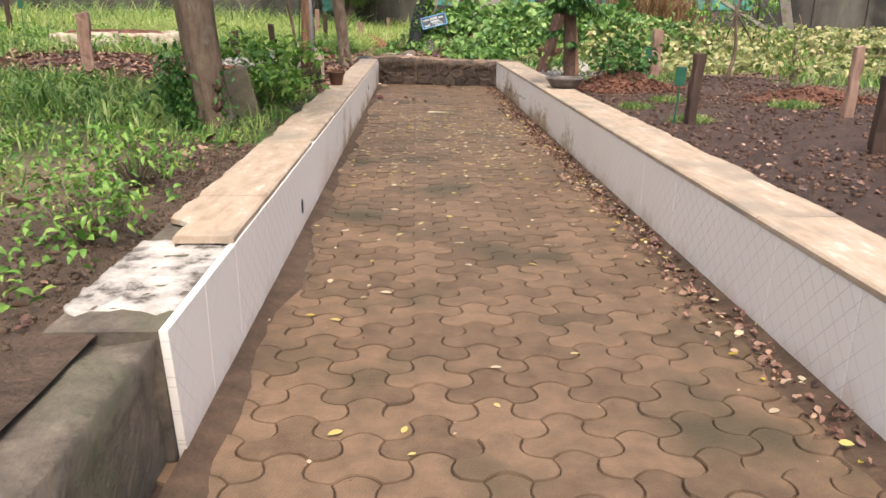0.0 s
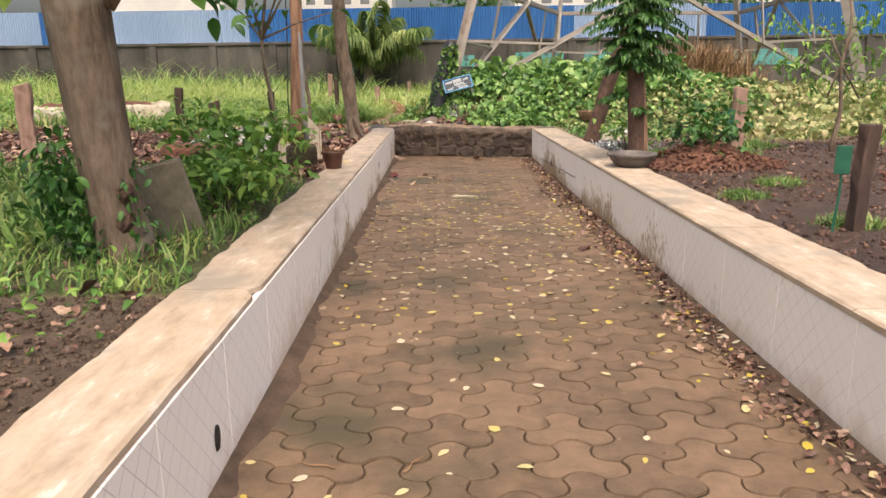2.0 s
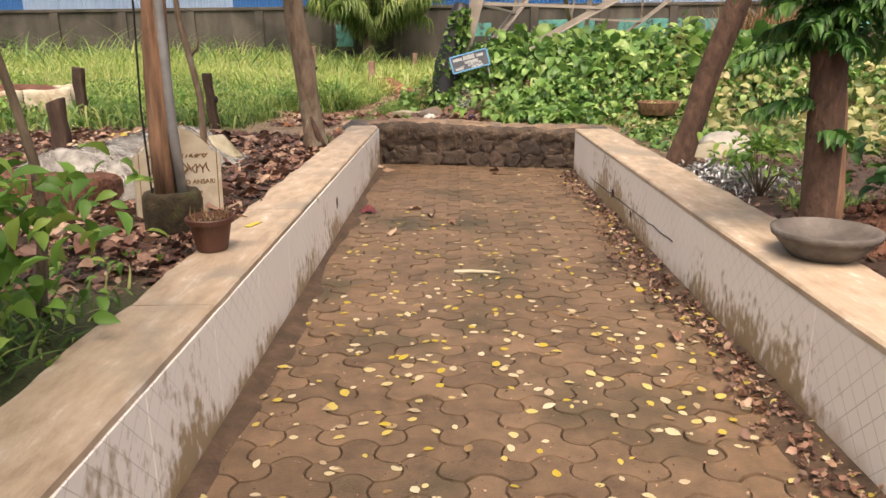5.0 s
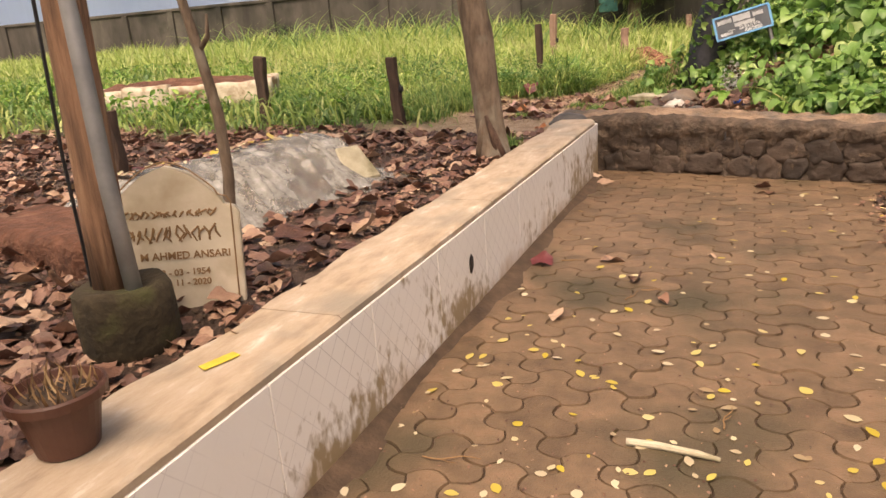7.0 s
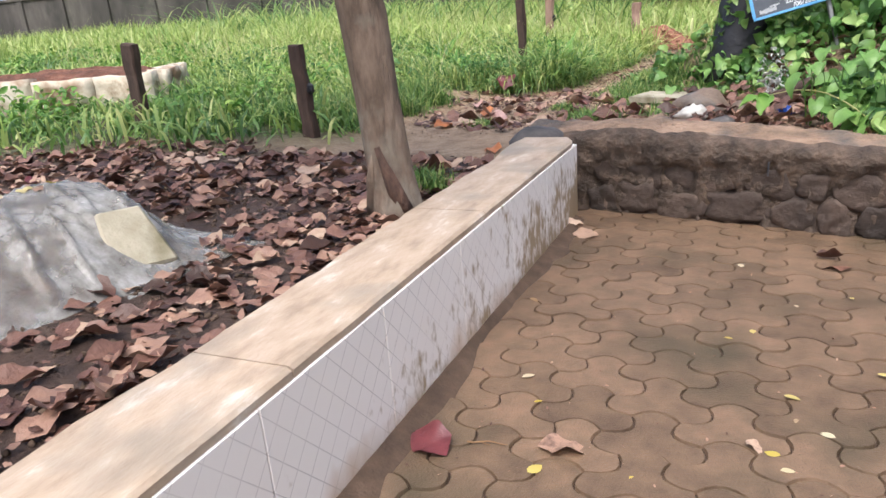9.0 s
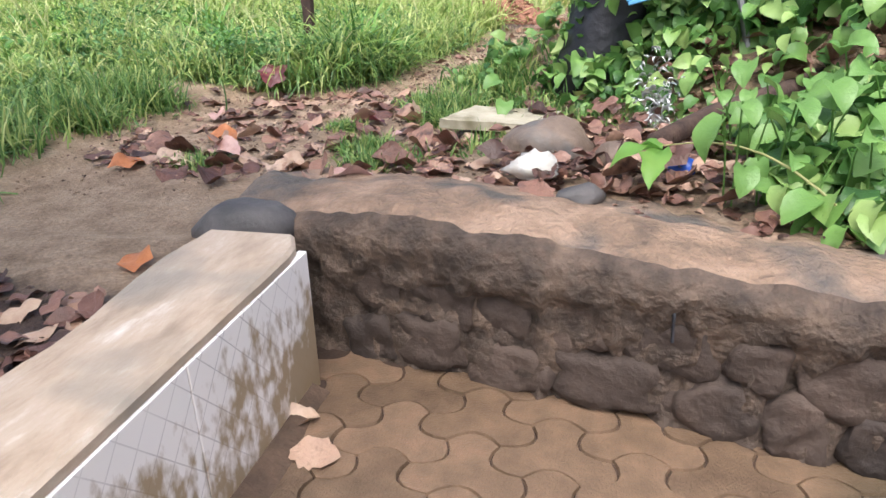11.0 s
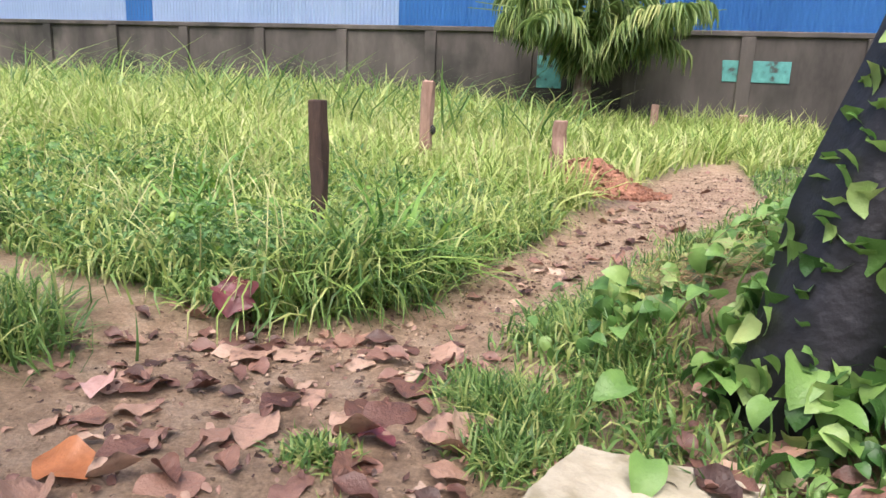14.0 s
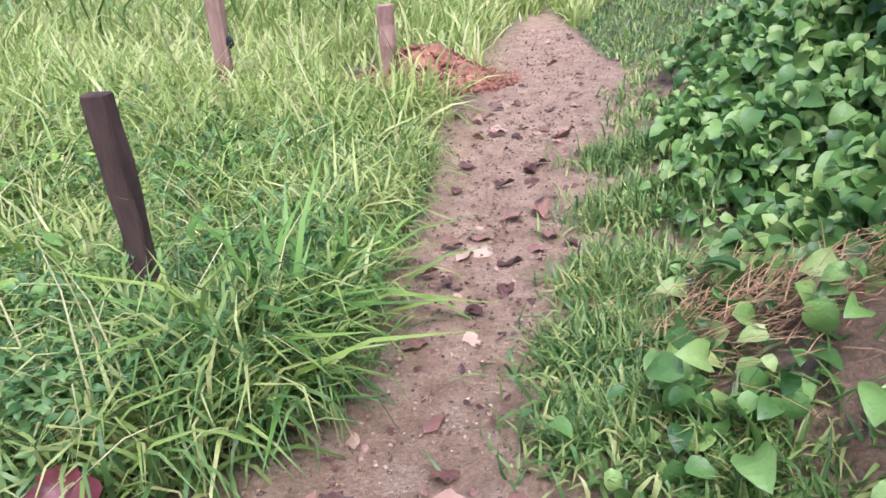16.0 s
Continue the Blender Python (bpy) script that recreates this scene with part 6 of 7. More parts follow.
grow("meadow_grass", "taller pale green tufts among the graves", 14000, (-22, -2.2, 9.5, 21), lambda x, y: 0.3 + 0.12 * wave(x, y, 1.4), thick, GRASS_SEED, keep=lambda x, y: ((y < 16) | (x < -5)) & (wave(x, y, 2.1) > 0.15), clump=0.1, lean=0.4)
grow("lawn_grass", "uneven grass and weeds beside the wall", 30000, (-7, -1.05, -2, 9.6), lambda x, y: 0.17 + 0.08 * wave(x, y, 1.9), thin, GRASS, (0.9, 1.2), clump=0.08, lean=0.6)
grow("lawn_grass", "short bright grass past the end of the trail", 26000, (-1.5, 6, 20, 31.5), lambda x, y: 0.13 + 0.04 * wave(x, y, 1.4), thick, GRASS, (0.8, 1.2), keep=trail_right, clump=0.12, lean=0.5)
grow("lawn_grass", "short grass behind the red soil", 22000, (4.5, 16, 2, 24), lambda x, y: 0.2 + 0.05 * wave(x, y, 1.4), thick, GRASS, clump=0.15, lean=0.5)


def seed_stalks():
    n = 2600
    x, y = rng.uniform(-9, -1.4, n), rng.uniform(17.4, 30, n)
    ok = (cover(x, y)[0] > 0.8) & meadow(x, y)
    x, y = x[ok], y[ok]
    k = len(x)
    h = rng.uniform(0.35, 0.8, k)
    me = scatter("seed_stalks", blade_shape(1.1, 0.5), np.stack([x, y, ground_z(x, y)], -1), rotations(rng.uniform(0, 6.28, k), rng.normal(0, 0.2, k), rng.normal(0, 0.2, k)), np.stack([np.full(k, 0.008), h, h], -1), STRAWPALE)
    stuff("seed_stalks", me, "pale arching seed stalks above the meadow", "grass")
    n = 900
    x, y = rng.uniform(-14, -2, n), rng.uniform(24, 31.5, n)
    h = rng.uniform(0.9, 1.6, n)
    me = scatter("tall_reeds", blade_shape(1.3, 0.5), np.stack([x, y, ground_z(x, y)], -1), rotations(rng.uniform(0, 6.28, n), rng.normal(0, 0.15, n), rng.normal(0, 0.1, n)), np.stack([np.full(n, 0.035), h, h], -1), GRASS)
    stuff("tall_reeds", me, "tall arching reeds before the wall", "grass")


seed_stalks()


def tufts():
    spots = [(-2.7, 16.95, 0.26, 0.26), (-2.75, 16.5, 0.25, 0.22), (-0.8, 17.15, 0.17, 0.17), (-0.75, 16.9, 0.14, 0.12), (-1.0, 16.35, 0.14, 0.1), (-0.85, 16.1, 0.16, 0.1), (-1.7, 16.0, 0.12, 0.07), (-1.3, 14.0, 0.14, 0.12),
             (-2.9, 15.9, 0.3, 0.25), (-2.3, 17.95, 0.3, 0.3), (-1.9, 18.0, 0.25, 0.3), (-1.75, 18.2, 0.25, 0.35),
             (-0.62, 18.15, 0.26, 0.14), (-0.45, 18.65, 0.26, 0.15), (-0.75, 17.75, 0.2, 0.11), (-0.25, 19.3, 0.3, 0.15), (-0.95, 17.3, 0.15, 0.1), (-0.5, 17.45, 0.2, 0.13), (-0.1, 20.1, 0.3, 0.15), (-1.25, 16.75, 0.1, 0.07), (2.55, 6.85, 0.16, 0.09), (3.3, 10.5, 0.2, 0.12), (4.1, 8.0, 0.22, 0.1), (2.9, 8.6, 0.18, 0.08), (3.9, 11.6, 0.3, 0.12), (2.35, 8.0, 0.14, 0.08), (4.6, 6.3, 0.25, 0.1), (2.5, 10.6, 0.2, 0.12)]
    X, Y, H = [], [], []
    for x, y, r, h in spots:
        n = int(2600 * r * 1.6)
        X.append(x + rng.normal(0, r * 0.5, n))
        Y.append(y + rng.normal(0, r * 0.4, n))
        H.append(h * rng.uniform(0.5, 1.2, n))
    x, y, h = np.concatenate(X), np.concatenate(Y), np.concatenate(H)
    turn = rotations(rng.uniform(0, 6.28, len(x)), rng.normal(-0.1, 0.5, len(x)), rng.normal(0, 0.2, len(x)))
    me = scatter("grass_tufts", blade_shape(0.9, 0.5), np.stack([x, y, ground_z(x, y) - 0.01], -1), turn, np.stack([np.full(len(x), 0.011), h, h], -1), GRASS)
    stuff("grass_tufts", me, "loose tufts of green grass beside the trail", "grass")
    # arching clumps of broad blades
    for cx, cy, n, h in ((-1.72, 18.25, 90, 0.5), (-1.55, 18.6, 60, 0.42), (-2.9, 18.4, 60, 0.45), (-3.5, 19.3, 70, 0.5), (-2.2, 19.6, 60, 0.45)):
        px, py = cx + rng.normal(0, 0.08, n), cy + rng.normal(0, 0.08, n)
        hh = h * rng.uniform(0.6, 1.1, n)
        me = scatter("broad_grass", blade_shape(1.5, 0.5), np.stack([px, py, ground_z(px, py)], -1), rotations(rng.uniform(0, 6.28, n), rng.normal(0, 0.3, n), rng.normal(0, 0.2, n)), np.stack([np.full(n, 0.032), hh, hh], -1), MIDLEAF)
        stuff("broad_grass", me, "clump of broad arching grass blades", "grass")
    # broad-leaved weeds in the meadow
    n = 9000
    x, y = rng.uniform(-5.5, -1.5, n), rng.uniform(16.8, 21, n)
    ok = (wave(x, y, 2.4) > 0.05) & (cover(x, y)[0] > 0.7)
    x, y = x[ok], y[ok]
    k = len(x)
    me = scatter("weeds", SLIM, np.stack([x, y, ground_z(x, y) + rng.uniform(0.1, 0.36, k)], -1), rotations(rng.uniform(0, 6.28, k), rng.normal(0, 0.5, k), rng.normal(0, 0.4, k)), rng.uniform(0.03, 0.075, k), WEED)
    stuff("weeds", me, "low broad-leaved weeds in the meadow", "weeds")
    n = 16000
    x, y = rng.uniform(-11, -2.0, n), rng.uniform(14.2, 21, n)
    ok = (wave(x, y, 2.0) + 0.4 * wave(x, y, 5.3) > 0.1) & (cover(x, y)[0] > 0.6) & ((x < -3.5) | (y > 17.8))
    x, y = x[ok], y[ok]
    k = len(x)
    me = scatter("weeds", BROAD, np.stack([x, y, ground_z(x, y) + rng.uniform(0.04, 0.34, k) ** 1.2], -1), rotations(rng.uniform(0, 6.28, k), rng.normal(0, 0.5, k), rng.normal(0, 0.4, k)), rng.uniform(0.04, 0.11, k), MIDLEAF)
    stuff("weeds", me, "leafy weeds growing through the grass", "weeds")
    n = 3000
    x, y = rng.normal(-2.2, 0.45, n), rng.normal(18.0, 0.3, n)
    ok = (cover(x, y)[0] > 0.6) & (wave(x, y, 4.0) > -0.05)
    x, y = x[ok], y[ok]
    k = len(x)
    me = scatter("weeds", BROAD, np.stack([x, y, ground_z(x, y) + rng.uniform(0.05, 0.3, k)], -1), rotations(rng.uniform(0, 6.28, k), rng.normal(0, 0.5, k), rng.normal(0, 0.4, k)), rng.uniform(0.025, 0.055, k), WEED)
    stuff("weeds", me, "bushy small-leaved weeds at the meadow's edge", "weeds")
    n = 6000
    x, y = rng.uniform(-4.5, -1.15, n), rng.uniform(1.5, 9.4, n)
    ok = (wave(x, y, 1.6) + rng.normal(0, 0.3, n) > 0.0)
    x, y = x[ok], y[ok]
    k = len(x)
    me = scatter("weeds", BROAD, np.stack([x, y, ground_z(x, y) + rng.uniform(0.02, 0.16, k)], -1), rotations(rng.uniform(0, 6.28, k), rng.normal(0, 0.5, k), rng.normal(0, 0.4, k)), rng.uniform(0.03, 0.07, k), MIDLEAF)
    stuff("weeds", me, "low leafy weeds along the wall", "weeds")


tufts()


def creepers():
    def field(name, label, n, region, size, mat, lift, keep, upright=0.25):
        x0, x1, y0, y1 = region
        x, y = rng.uniform(x0, x1, n), rng.uniform(y0, y1, n)
        hp = heap(x, y)
        ok = keep(x, y, hp) & ~((y < end_front(x) + 0.42) & (x < 2.1))
        x, y, hp = x[ok], y[ok], hp[ok]
        k = len(x)
        z = ground_z(x, y) + rng.uniform(0.02, lift, k) * (0.35 + 0.8 * np.clip(hp, 0, 1))
        turn = rotations(rng.normal(3.14, 1.4, k), rng.normal(-0.65, upright + 0.35, k), rng.normal(0, 0.55, k))
        stuff(name, scatter(name, HEART, np.stack([x, y, z], -1), turn, size * rng.uniform(0.55, 1.4, k), mat), label, "creeper")

    field("creeper", "broad heart-shaped green creeper leaves over a heap", 24000, (-0.6, 6.0, 15.3, 22), 0.1, CREEPER, 0.45, lambda x, y, h: (h > 0.06) & (x > trail_line(y) + trail_half(y) + 0.3) & (rng.uniform(0, 1, len(x)) < 0.12 + h) & ~((np.abs(x + 0.25) < 0.3) & (np.abs(y - 17.7) < 0.35)))
    field("creeper", "large pale green leaves on top of the heap", 2000, (0.8, 5.2, 16.0, 20.5), 0.2, CREEPER, 0.6, lambda x, y, h: h > 0.4, 0.5)
    field("creeper", "creeper leaves along the trail's edge", 3600, (-0.9, 0.7, 16.2, 21.5), 0.075, CREEPER, 0.3, lambda x, y, h: (h > 0.02) & (h < 0.5) & (wave(x, y, 3.0) > -0.1))
    field("yellowing_creeper", "yellowing creepers covering the far ground", 26000, (3.2, 18, 11.6, 25), 0.13, CREEPER_DRY, 0.45, lambda x, y, h: (cover(x, y)[0] > 0.6) & (wave(x, y, 1.5) > -0.55))
    field("yellowing_creeper", "yellow-green creepers on the heap's flank", 2500, (2.2, 8, 14.2, 18), 0.1, CREEPER_DRY, 0.35, lambda x, y, h: cover(x, y)[0] > 0.3)
    field("creeper", "dense creeper leaves overhanging the trail", 9000, (-0.6, 1.4, 17.0, 21.5), 0.085, CREEPER, 0.4, lambda x, y, h: (h > 0.12) & ~((np.abs(x + 0.25) < 0.3) & (np.abs(y - 17.7) < 0.35)))
    field("creeper", "low green weeds and creepers behind the wall", 2600, (1.95, 4.2, 12.9, 16.2), 0.075, CREEPER, 0.3, lambda x, y, h: wave(x, y, 2.2) > -0.3)
    field("creeper", "creeper leaves hanging over the rubble wall's end", 2600, (0.7, 2.0, 15.25, 16.5), 0.105, CREEPER, 0.4, lambda x, y, h: (wave(x, y, 3.0) > -0.45) & (y > end_front(x) + 0.62 - 0.3 * (x - 0.7)))
    # leaves climbing the wrapped leg
    n = 520
    s = rng.uniform(0, 1, n) ** 1.3
    a = rng.uniform(0, 6.28, n)
    r = 0.34 - 0.2 * s
    p = np.stack([0.04 + 0.28 * s + r * np.cos(a), 17.34 + r * np.sin(a), 0.45 + 1.5 * s], -1)
    stuff("leg_vine", scatter("leg_vine", HEART, p, rotations(a + 1.57 + rng.normal(0, 0.5, n), rng.normal(-1.0, 0.4, n), rng.normal(0, 0.4, n)), rng.uniform(0.05, 0.13, n), CREEPER), "vine leaves climbing the black-wrapped leg", "vine")
    # near leaves and stems by the trail and the wall's corner
    r = random.Random(12)
    for k in range(74):
        x, y = (r.uniform(0.55, 1.5), r.uniform(15.35, 16.5)) if k < 58 else (r.uniform(-0.45, 0.2), r.uniform(16.9, 17.8))
        z0 = float(ground_z(x, y))
        h = r.uniform(0.05, 0.42) if k < 58 else r.uniform(0.04, 0.2)
        t = thing("creeper_leaf", pose(x, y, z0 - 0.01), "green heart-shaped creeper leaf on a thin stem", "leaf", "creeper leaves near the trail")
        bm = bmesh.new()
        dx, dy = r.uniform(-0.12, 0.08), r.uniform(-0.14, 0.02)
        tube(bm, [(0, 0, 0), (dx * 0.4, dy * 0.4, h * 0.6), (dx, dy, h)], [0.004, 0.0035, 0.003], 5)
        part("stem", bm, CREEPER, t)
        me = scatter("leaf_blade", HEART_FINE, np.array([[dx, dy, h]]), rotations(np.array([r.uniform(2.2, 4.0)]), np.array([r.uniform(-1.0, 0.3)]), np.array([r.uniform(-0.7, 0.7)])), np.array([r.uniform(0.07, 0.16)]), CREEPER)
        o = new("leaf_blade", me)
        o.parent = t
    # dry straw by the trail
    n = 900
    x, y = rng.normal(-0.3, 0.13, n), rng.normal(17.95, 0.17, n)
    turn = rotations(rng.normal(-1.4, 0.5, n), rng.normal(-1.2, 0.25, n), rng.normal(0, 0.3, n))
    h = rng.uniform(0.1, 0.24, n)
    stuff("straw", scatter("straw", blade_shape(0.6, 0.5), np.stack([x, y, ground_z(x, y) + rng.uniform(0.02, 0.2, n)], -1), turn, np.stack([np.full(n, 0.0032), h, h], -1), STRAW), "dry brown straw under the creepers", "straw")
    # dead bramble
    n = 2600
    x, y = rng.normal(6.3, 0.5, n), rng.normal(20.3, 0.5, n)
    h = rng.uniform(0.5, 1.5, n)
    stuff("dead_bramble", scatter("dead_bramble", blade_shape(0.4, 0.5), np.stack([x, y, ground_z(x, y) + 0.1], -1), rotations(rng.uniform(0, 6.28, n), rng.normal(-0.1, 0.3, n), rng.normal(0, 0.2, n)), np.stack([np.full(n, 0.02), h, h], -1), STRAW), "dry reddish bramble stalks", "bramble")
    n = 900
    x, y = rng.normal(2.3, 0.17, n), rng.normal(11.55, 0.25, n)
    stuff("shredded_foil", scatter("shredded_foil", leaf_shape(0.25, 0.3, 0.6), np.stack([x, y, ground_z(x, y) + rng.uniform(0.01, 0.06, n)], -1), rotations(rng.uniform(0, 6.28, n), rng.normal(0, 0.5, n), rng.normal(0, 0.5, n)), rng.uniform(0.03, 0.08, n), FOIL), "heap of shredded silver foil strips", "litter")
    n = 180
    x, y = rng.normal(0.36, 0.05, n), rng.uniform(16.5, 17.0, n)
    stuff("shredded_foil", scatter("shredded_foil", leaf_shape(0.3, 0.3, 0.6), np.stack([x, y, ground_z(x, y) + rng.uniform(0.02, 0.2, n)], -1), rotations(rng.uniform(0, 6.28, n), rng.normal(0, 0.6, n), rng.normal(0, 0.6, n)), rng.uniform(0.02, 0.06, n), FOIL), "silver tinsel hanging among the creepers", "litter")


creepers()


# ---- trees and bushes beyond the boundary ----
def far_tree(x, y, h, r, n):
    t = thing("tree", pose(0, 0, 0), "hazy green tree behind the boundary fence", "tree", "far trees")
    limb(t, [(x, y, 0), (x + 0.2, y, h * 0.4), (x, y, h * 0.7)], [0.25, 0.2, 0.1], BARK, "trunk", 8)
    c = [(x + rng.normal(0, r * 0.5), y + rng.normal(0, r * 0.5), h * rng.uniform(0.5, 1.0)) for _ in range(14)]
    leaf_cloud("crown", t, c, (r * 0.28, r * 0.28, r * 0.2), n, 0.4, BROAD, DARKLEAF, 0.4)


for fx, fy, fh, fr_ in ((-27, 42, 5.6, 2.6), (2, 44, 6.5, 2.6), (14, 40, 7, 3.2), (19, 42, 7.5, 3.4), (26, 44, 8, 3.5), (-36, 44, 8, 3.5)):
    far_tree(fx, fy, fh, fr_, 900)


# ---- fallen leaves ----
def litter(name, label, n, place, size, mat=None, zfun=ground_z, lift=0.03, templates=(DRY1, DRY2, DRY3), flat=0.35):
    x, y = place(n)
    per = len(x) // len(templates)
    for i, tpl in enumerate(templates):
        xs, ys = x[i * per:(i + 1) * per], y[i * per:(i + 1) * per]
        k = len(xs)
        if not k:
            continue
        me = scatter(name, tpl, np.stack([xs, ys, zfun(xs, ys) + rng.uniform(0.004, lift, k)], -1), rotations(rng.uniform(0, 6.28, k), rng.normal(0, flat, k), rng.normal(0, flat, k)), size * rng.uniform(0.5, 1.3, k), mat or LITTER)
        stuff(name, me, label, "dead leaves")


def mould_place(n):
    x, y = rng.uniform(-6.5, -1.05, n), rng.uniform(9.0, 16.2, n)
    ok = (cover(x, y)[1] > rng.uniform(0.1, 0.7, n)) & (wave(x, y, 2.6) + 0.6 > rng.uniform(-0.5, 0.9, n)) & ~((np.abs(x + 2.4) < 0.6) & (np.abs(y - 12) < 1.1))
    return x[ok], y[ok]


def trail_place(n):
    x, y = rng.uniform(-2.4, 0.9, n), rng.uniform(15.3, 17.6, n)
    d = np.abs(x - trail_line(y)) / trail_half(y)
    ok = (cover(x, y)[0] < 0.5) & (y > end_front(x) + 0.45) & (rng.uniform(0, 1, n) < np.where((x > -0.7) & (y < 16.8), 0.6, 0.26))
    return x[ok], y[ok]


def flank_place(n):
    x, y = rng.uniform(-0.3, 1.7, n), rng.uniform(15.75, 17.3, n)
    ok = (y > end_front(x) + 0.75) & (wave(x, y, 2.4) > rng.uniform(-0.9, 0.3, n))
    return x[ok], y[ok]


def wall_foot(n):
    y = 2.0 + 12.4 * rng.beta(1.5, 1.3, n)
    x = RIGHT - 0.02 - np.abs(rng.normal(0, 0.09, n)) * (0.7 + 0.8 * np.abs(np.sin(y * 1.3)))
    return x, y


def soil_place(n):
    x, y = rng.uniform(2.0, 6.0, n), rng.uniform(2.0, 13.0, n)
    ok = wave(x, y, 1.8) > -0.2
    return x[ok], y[ok]


def lawn_place(n):
    x, y = rng.uniform(-4.5, -1.15, n), rng.uniform(1.0, 9.2, n)
    ok = wave(x, y, 1.4) < 0.15
    return x[ok], y[ok]


def far_trail(n):
    y = rng.uniform(17.3, 25, n)
    return trail_line(y) + rng.normal(0, 0.6, n) * trail_half(y), y


def flat_floor(x, y):
    return np.zeros_like(x) + 0.002


def on_path(n):
    y = np.concatenate([rng.uniform(2.0, 14.4, n // 5), rng.normal(9.0, 1.7, n - n // 5)])
    y = np.clip(y, 1.5, 14.3)
    return rng.uniform(LEFT + 0.03, RIGHT - 0.05, n), y


litter("leaf_litter", "thick brown and mauve dead leaves among the graves", 8500, mould_place, 0.125, lift=0.025, flat=0.15)
litter("leaf_litter", "small broken dead leaves among the graves", 12000, mould_place, 0.04, flat=0.3)
litter("leaf_litter", "dead leaves on the trail and by the stone wall", 1300, trail_place, 0.11, lift=0.02, flat=0.12)
litter("leaf_litter", "small broken dead leaves on the trail", 4500, trail_place, 0.035)
litter("leaf_litter", "dead leaves caught under the creepers", 700, flank_place, 0.13, lift=0.09, flat=0.3)
litter("leaf_litter", "broken dead leaves under the creepers", 1500, flank_place, 0.045, lift=0.05)
litter("leaf_litter", "small dead leaves along the foot of the wall", 2600, wall_foot, 0.042, zfun=flat_floor, lift=0.03, flat=0.45)
litter("leaf_litter", "scattered dead leaves on red soil", 2600, soil_place, 0.045)
litter("leaf_litter", "scattered dead leaves in the weeds", 420, lawn_place, 0.09)
litter("leaf_litter", "small broken dead leaves in the weeds", 2600, lawn_place, 0.035)
litter("leaf_litter", "crumbs of dead leaf on the paving", 2200, on_path, 0.012, zfun=flat_floor, lift=0.006)
litter("leaf_litter", "bits of dead leaf along the trail", 750, far_trail, 0.032, lift=0.015)
litter("leaf_litter", "dead leaves scattered along the trail", 80, far_trail, 0.11, lift=0.02, flat=0.15)
litter("small_leaves", "tiny pale yellow leaves strewn on the paving", 720, on_path, 0.05, PETAL, flat_floor, 0.006, (PETAL1, PETAL2), 0.08)
litter("small_leaves", "tiny yellow leaves along the foot of the wall", 260, wall_foot, 0.045, PETAL, flat_floor, 0.03, (PETAL1, PETAL2), 0.2)


def big_leaves():
    """Large single dead leaves where they lie close to the walk."""
    shapes = []
    for tpl in (leaf_shape(0.6, 0.08, 0.2, tip=0.12, rows=12, wavy=0.07, ragged=0.09), leaf_shape(0.65, -0.08, 0.14, tip=-0.16, rows=12, wavy=0.1, ragged=0.12), leaf_shape(0.48, 0.3, -0.16, tip=0.18, rows=12, wavy=0.08, ragged=0.1), leaf_shape(0.7, 0.03, 0.08, tip=0.05, rows=12, wavy=0.06, ragged=0.16)):
        shapes.append(mesh_from("dead_leaf", tpl[0], tpl[1], DEADLEAF, True))
    r = random.Random(21)
    spots = [(-0.25, 12.54, 0.17), (0.0, 12.16, 0.14), (-0.3, 11.6, 0.13), (0.35, 12.75, 0.07), (-0.5, 14.6, 0.16), (-0.62, 14.75, 0.14), (0.75, 14.35, 0.14), (0.6, 14.45, 0.12), (0.2, 11.9, 0.1), (1.2, 8.2, 0.16), (1.35, 6.5, 0.15), (1.3, 9.6, 0.12)]
    spots = [(x, y, 0.012, s) for x, y, s in spots]
    for _ in range(120):
        x, y = r.uniform(-2.3, -0.6), r.uniform(15.35, 17.5)
        if float(cover(x, y)[0]) < 0.4 and y > float(end_front(x)) + 0.5:
            spots.append((x, y, float(ground_z(x, y)) + 0.015, r.uniform(0.12, 0.24)))
    for _ in range(46):
        x, y = r.uniform(-0.7, 1.0), r.uniform(15.55, 16.7)
        if y > float(end_front(x)) + 0.5 and math.hypot((x + 0.1) / 0.2, (y - 16.22) / 0.17) > 1:
            spots.append((x, y, float(ground_z(x, y)) + 0.02, r.uniform(0.1, 0.22)))
    for _ in range(70):
        x, y = r.uniform(-3.2, -1.2), r.uniform(9.6, 15.0)
        if not (abs(x + 2.4) < 0.6 and abs(y - 12) < 1.15):
            spots.append((x, y, float(ground_z(x, y)) + 0.02, r.uniform(0.14, 0.26)))
    for _ in range(22):
        y = r.uniform(17.6, 22)
        x = float(trail_line(y)) + r.uniform(-0.3, 0.35)
        spots.append((x, y, float(ground_z(x, y)) + 0.012, r.uniform(0.08, 0.18)))
    for x, y, z, s in spots:
        o = new("dead_leaf", shapes[r.randrange(4)])
        o.matrix_world = pose(x, y, z, r.gauss(0, 7), r.gauss(0, 7), r.uniform(0, 360)) @ Matrix.Diagonal((s, s, s, 1))
        tagged(o, "large curled reddish-brown dead leaf", "dead leaf", "large dead leaves")
    t = leaf_shape(0.85, 0.22, 0.3, tip=0.12, rows=12, wavy=0.16, ragged=0.16)
    o = new("dead_leaf", mesh_from("red_leaf", t[0], t[1], REDLEAF, True))
    o.matrix_world = pose(-2.02, 17.42, float(ground_z(-2.02, 17.42)) + 0.1, 42, 12, 20) @ Matrix.Diagonal((0.21, 0.21, 0.21, 1))
    tagged(o, "dark red dead leaf standing upright in grass", "dead leaf", "large dead leaves")


big_leaves()


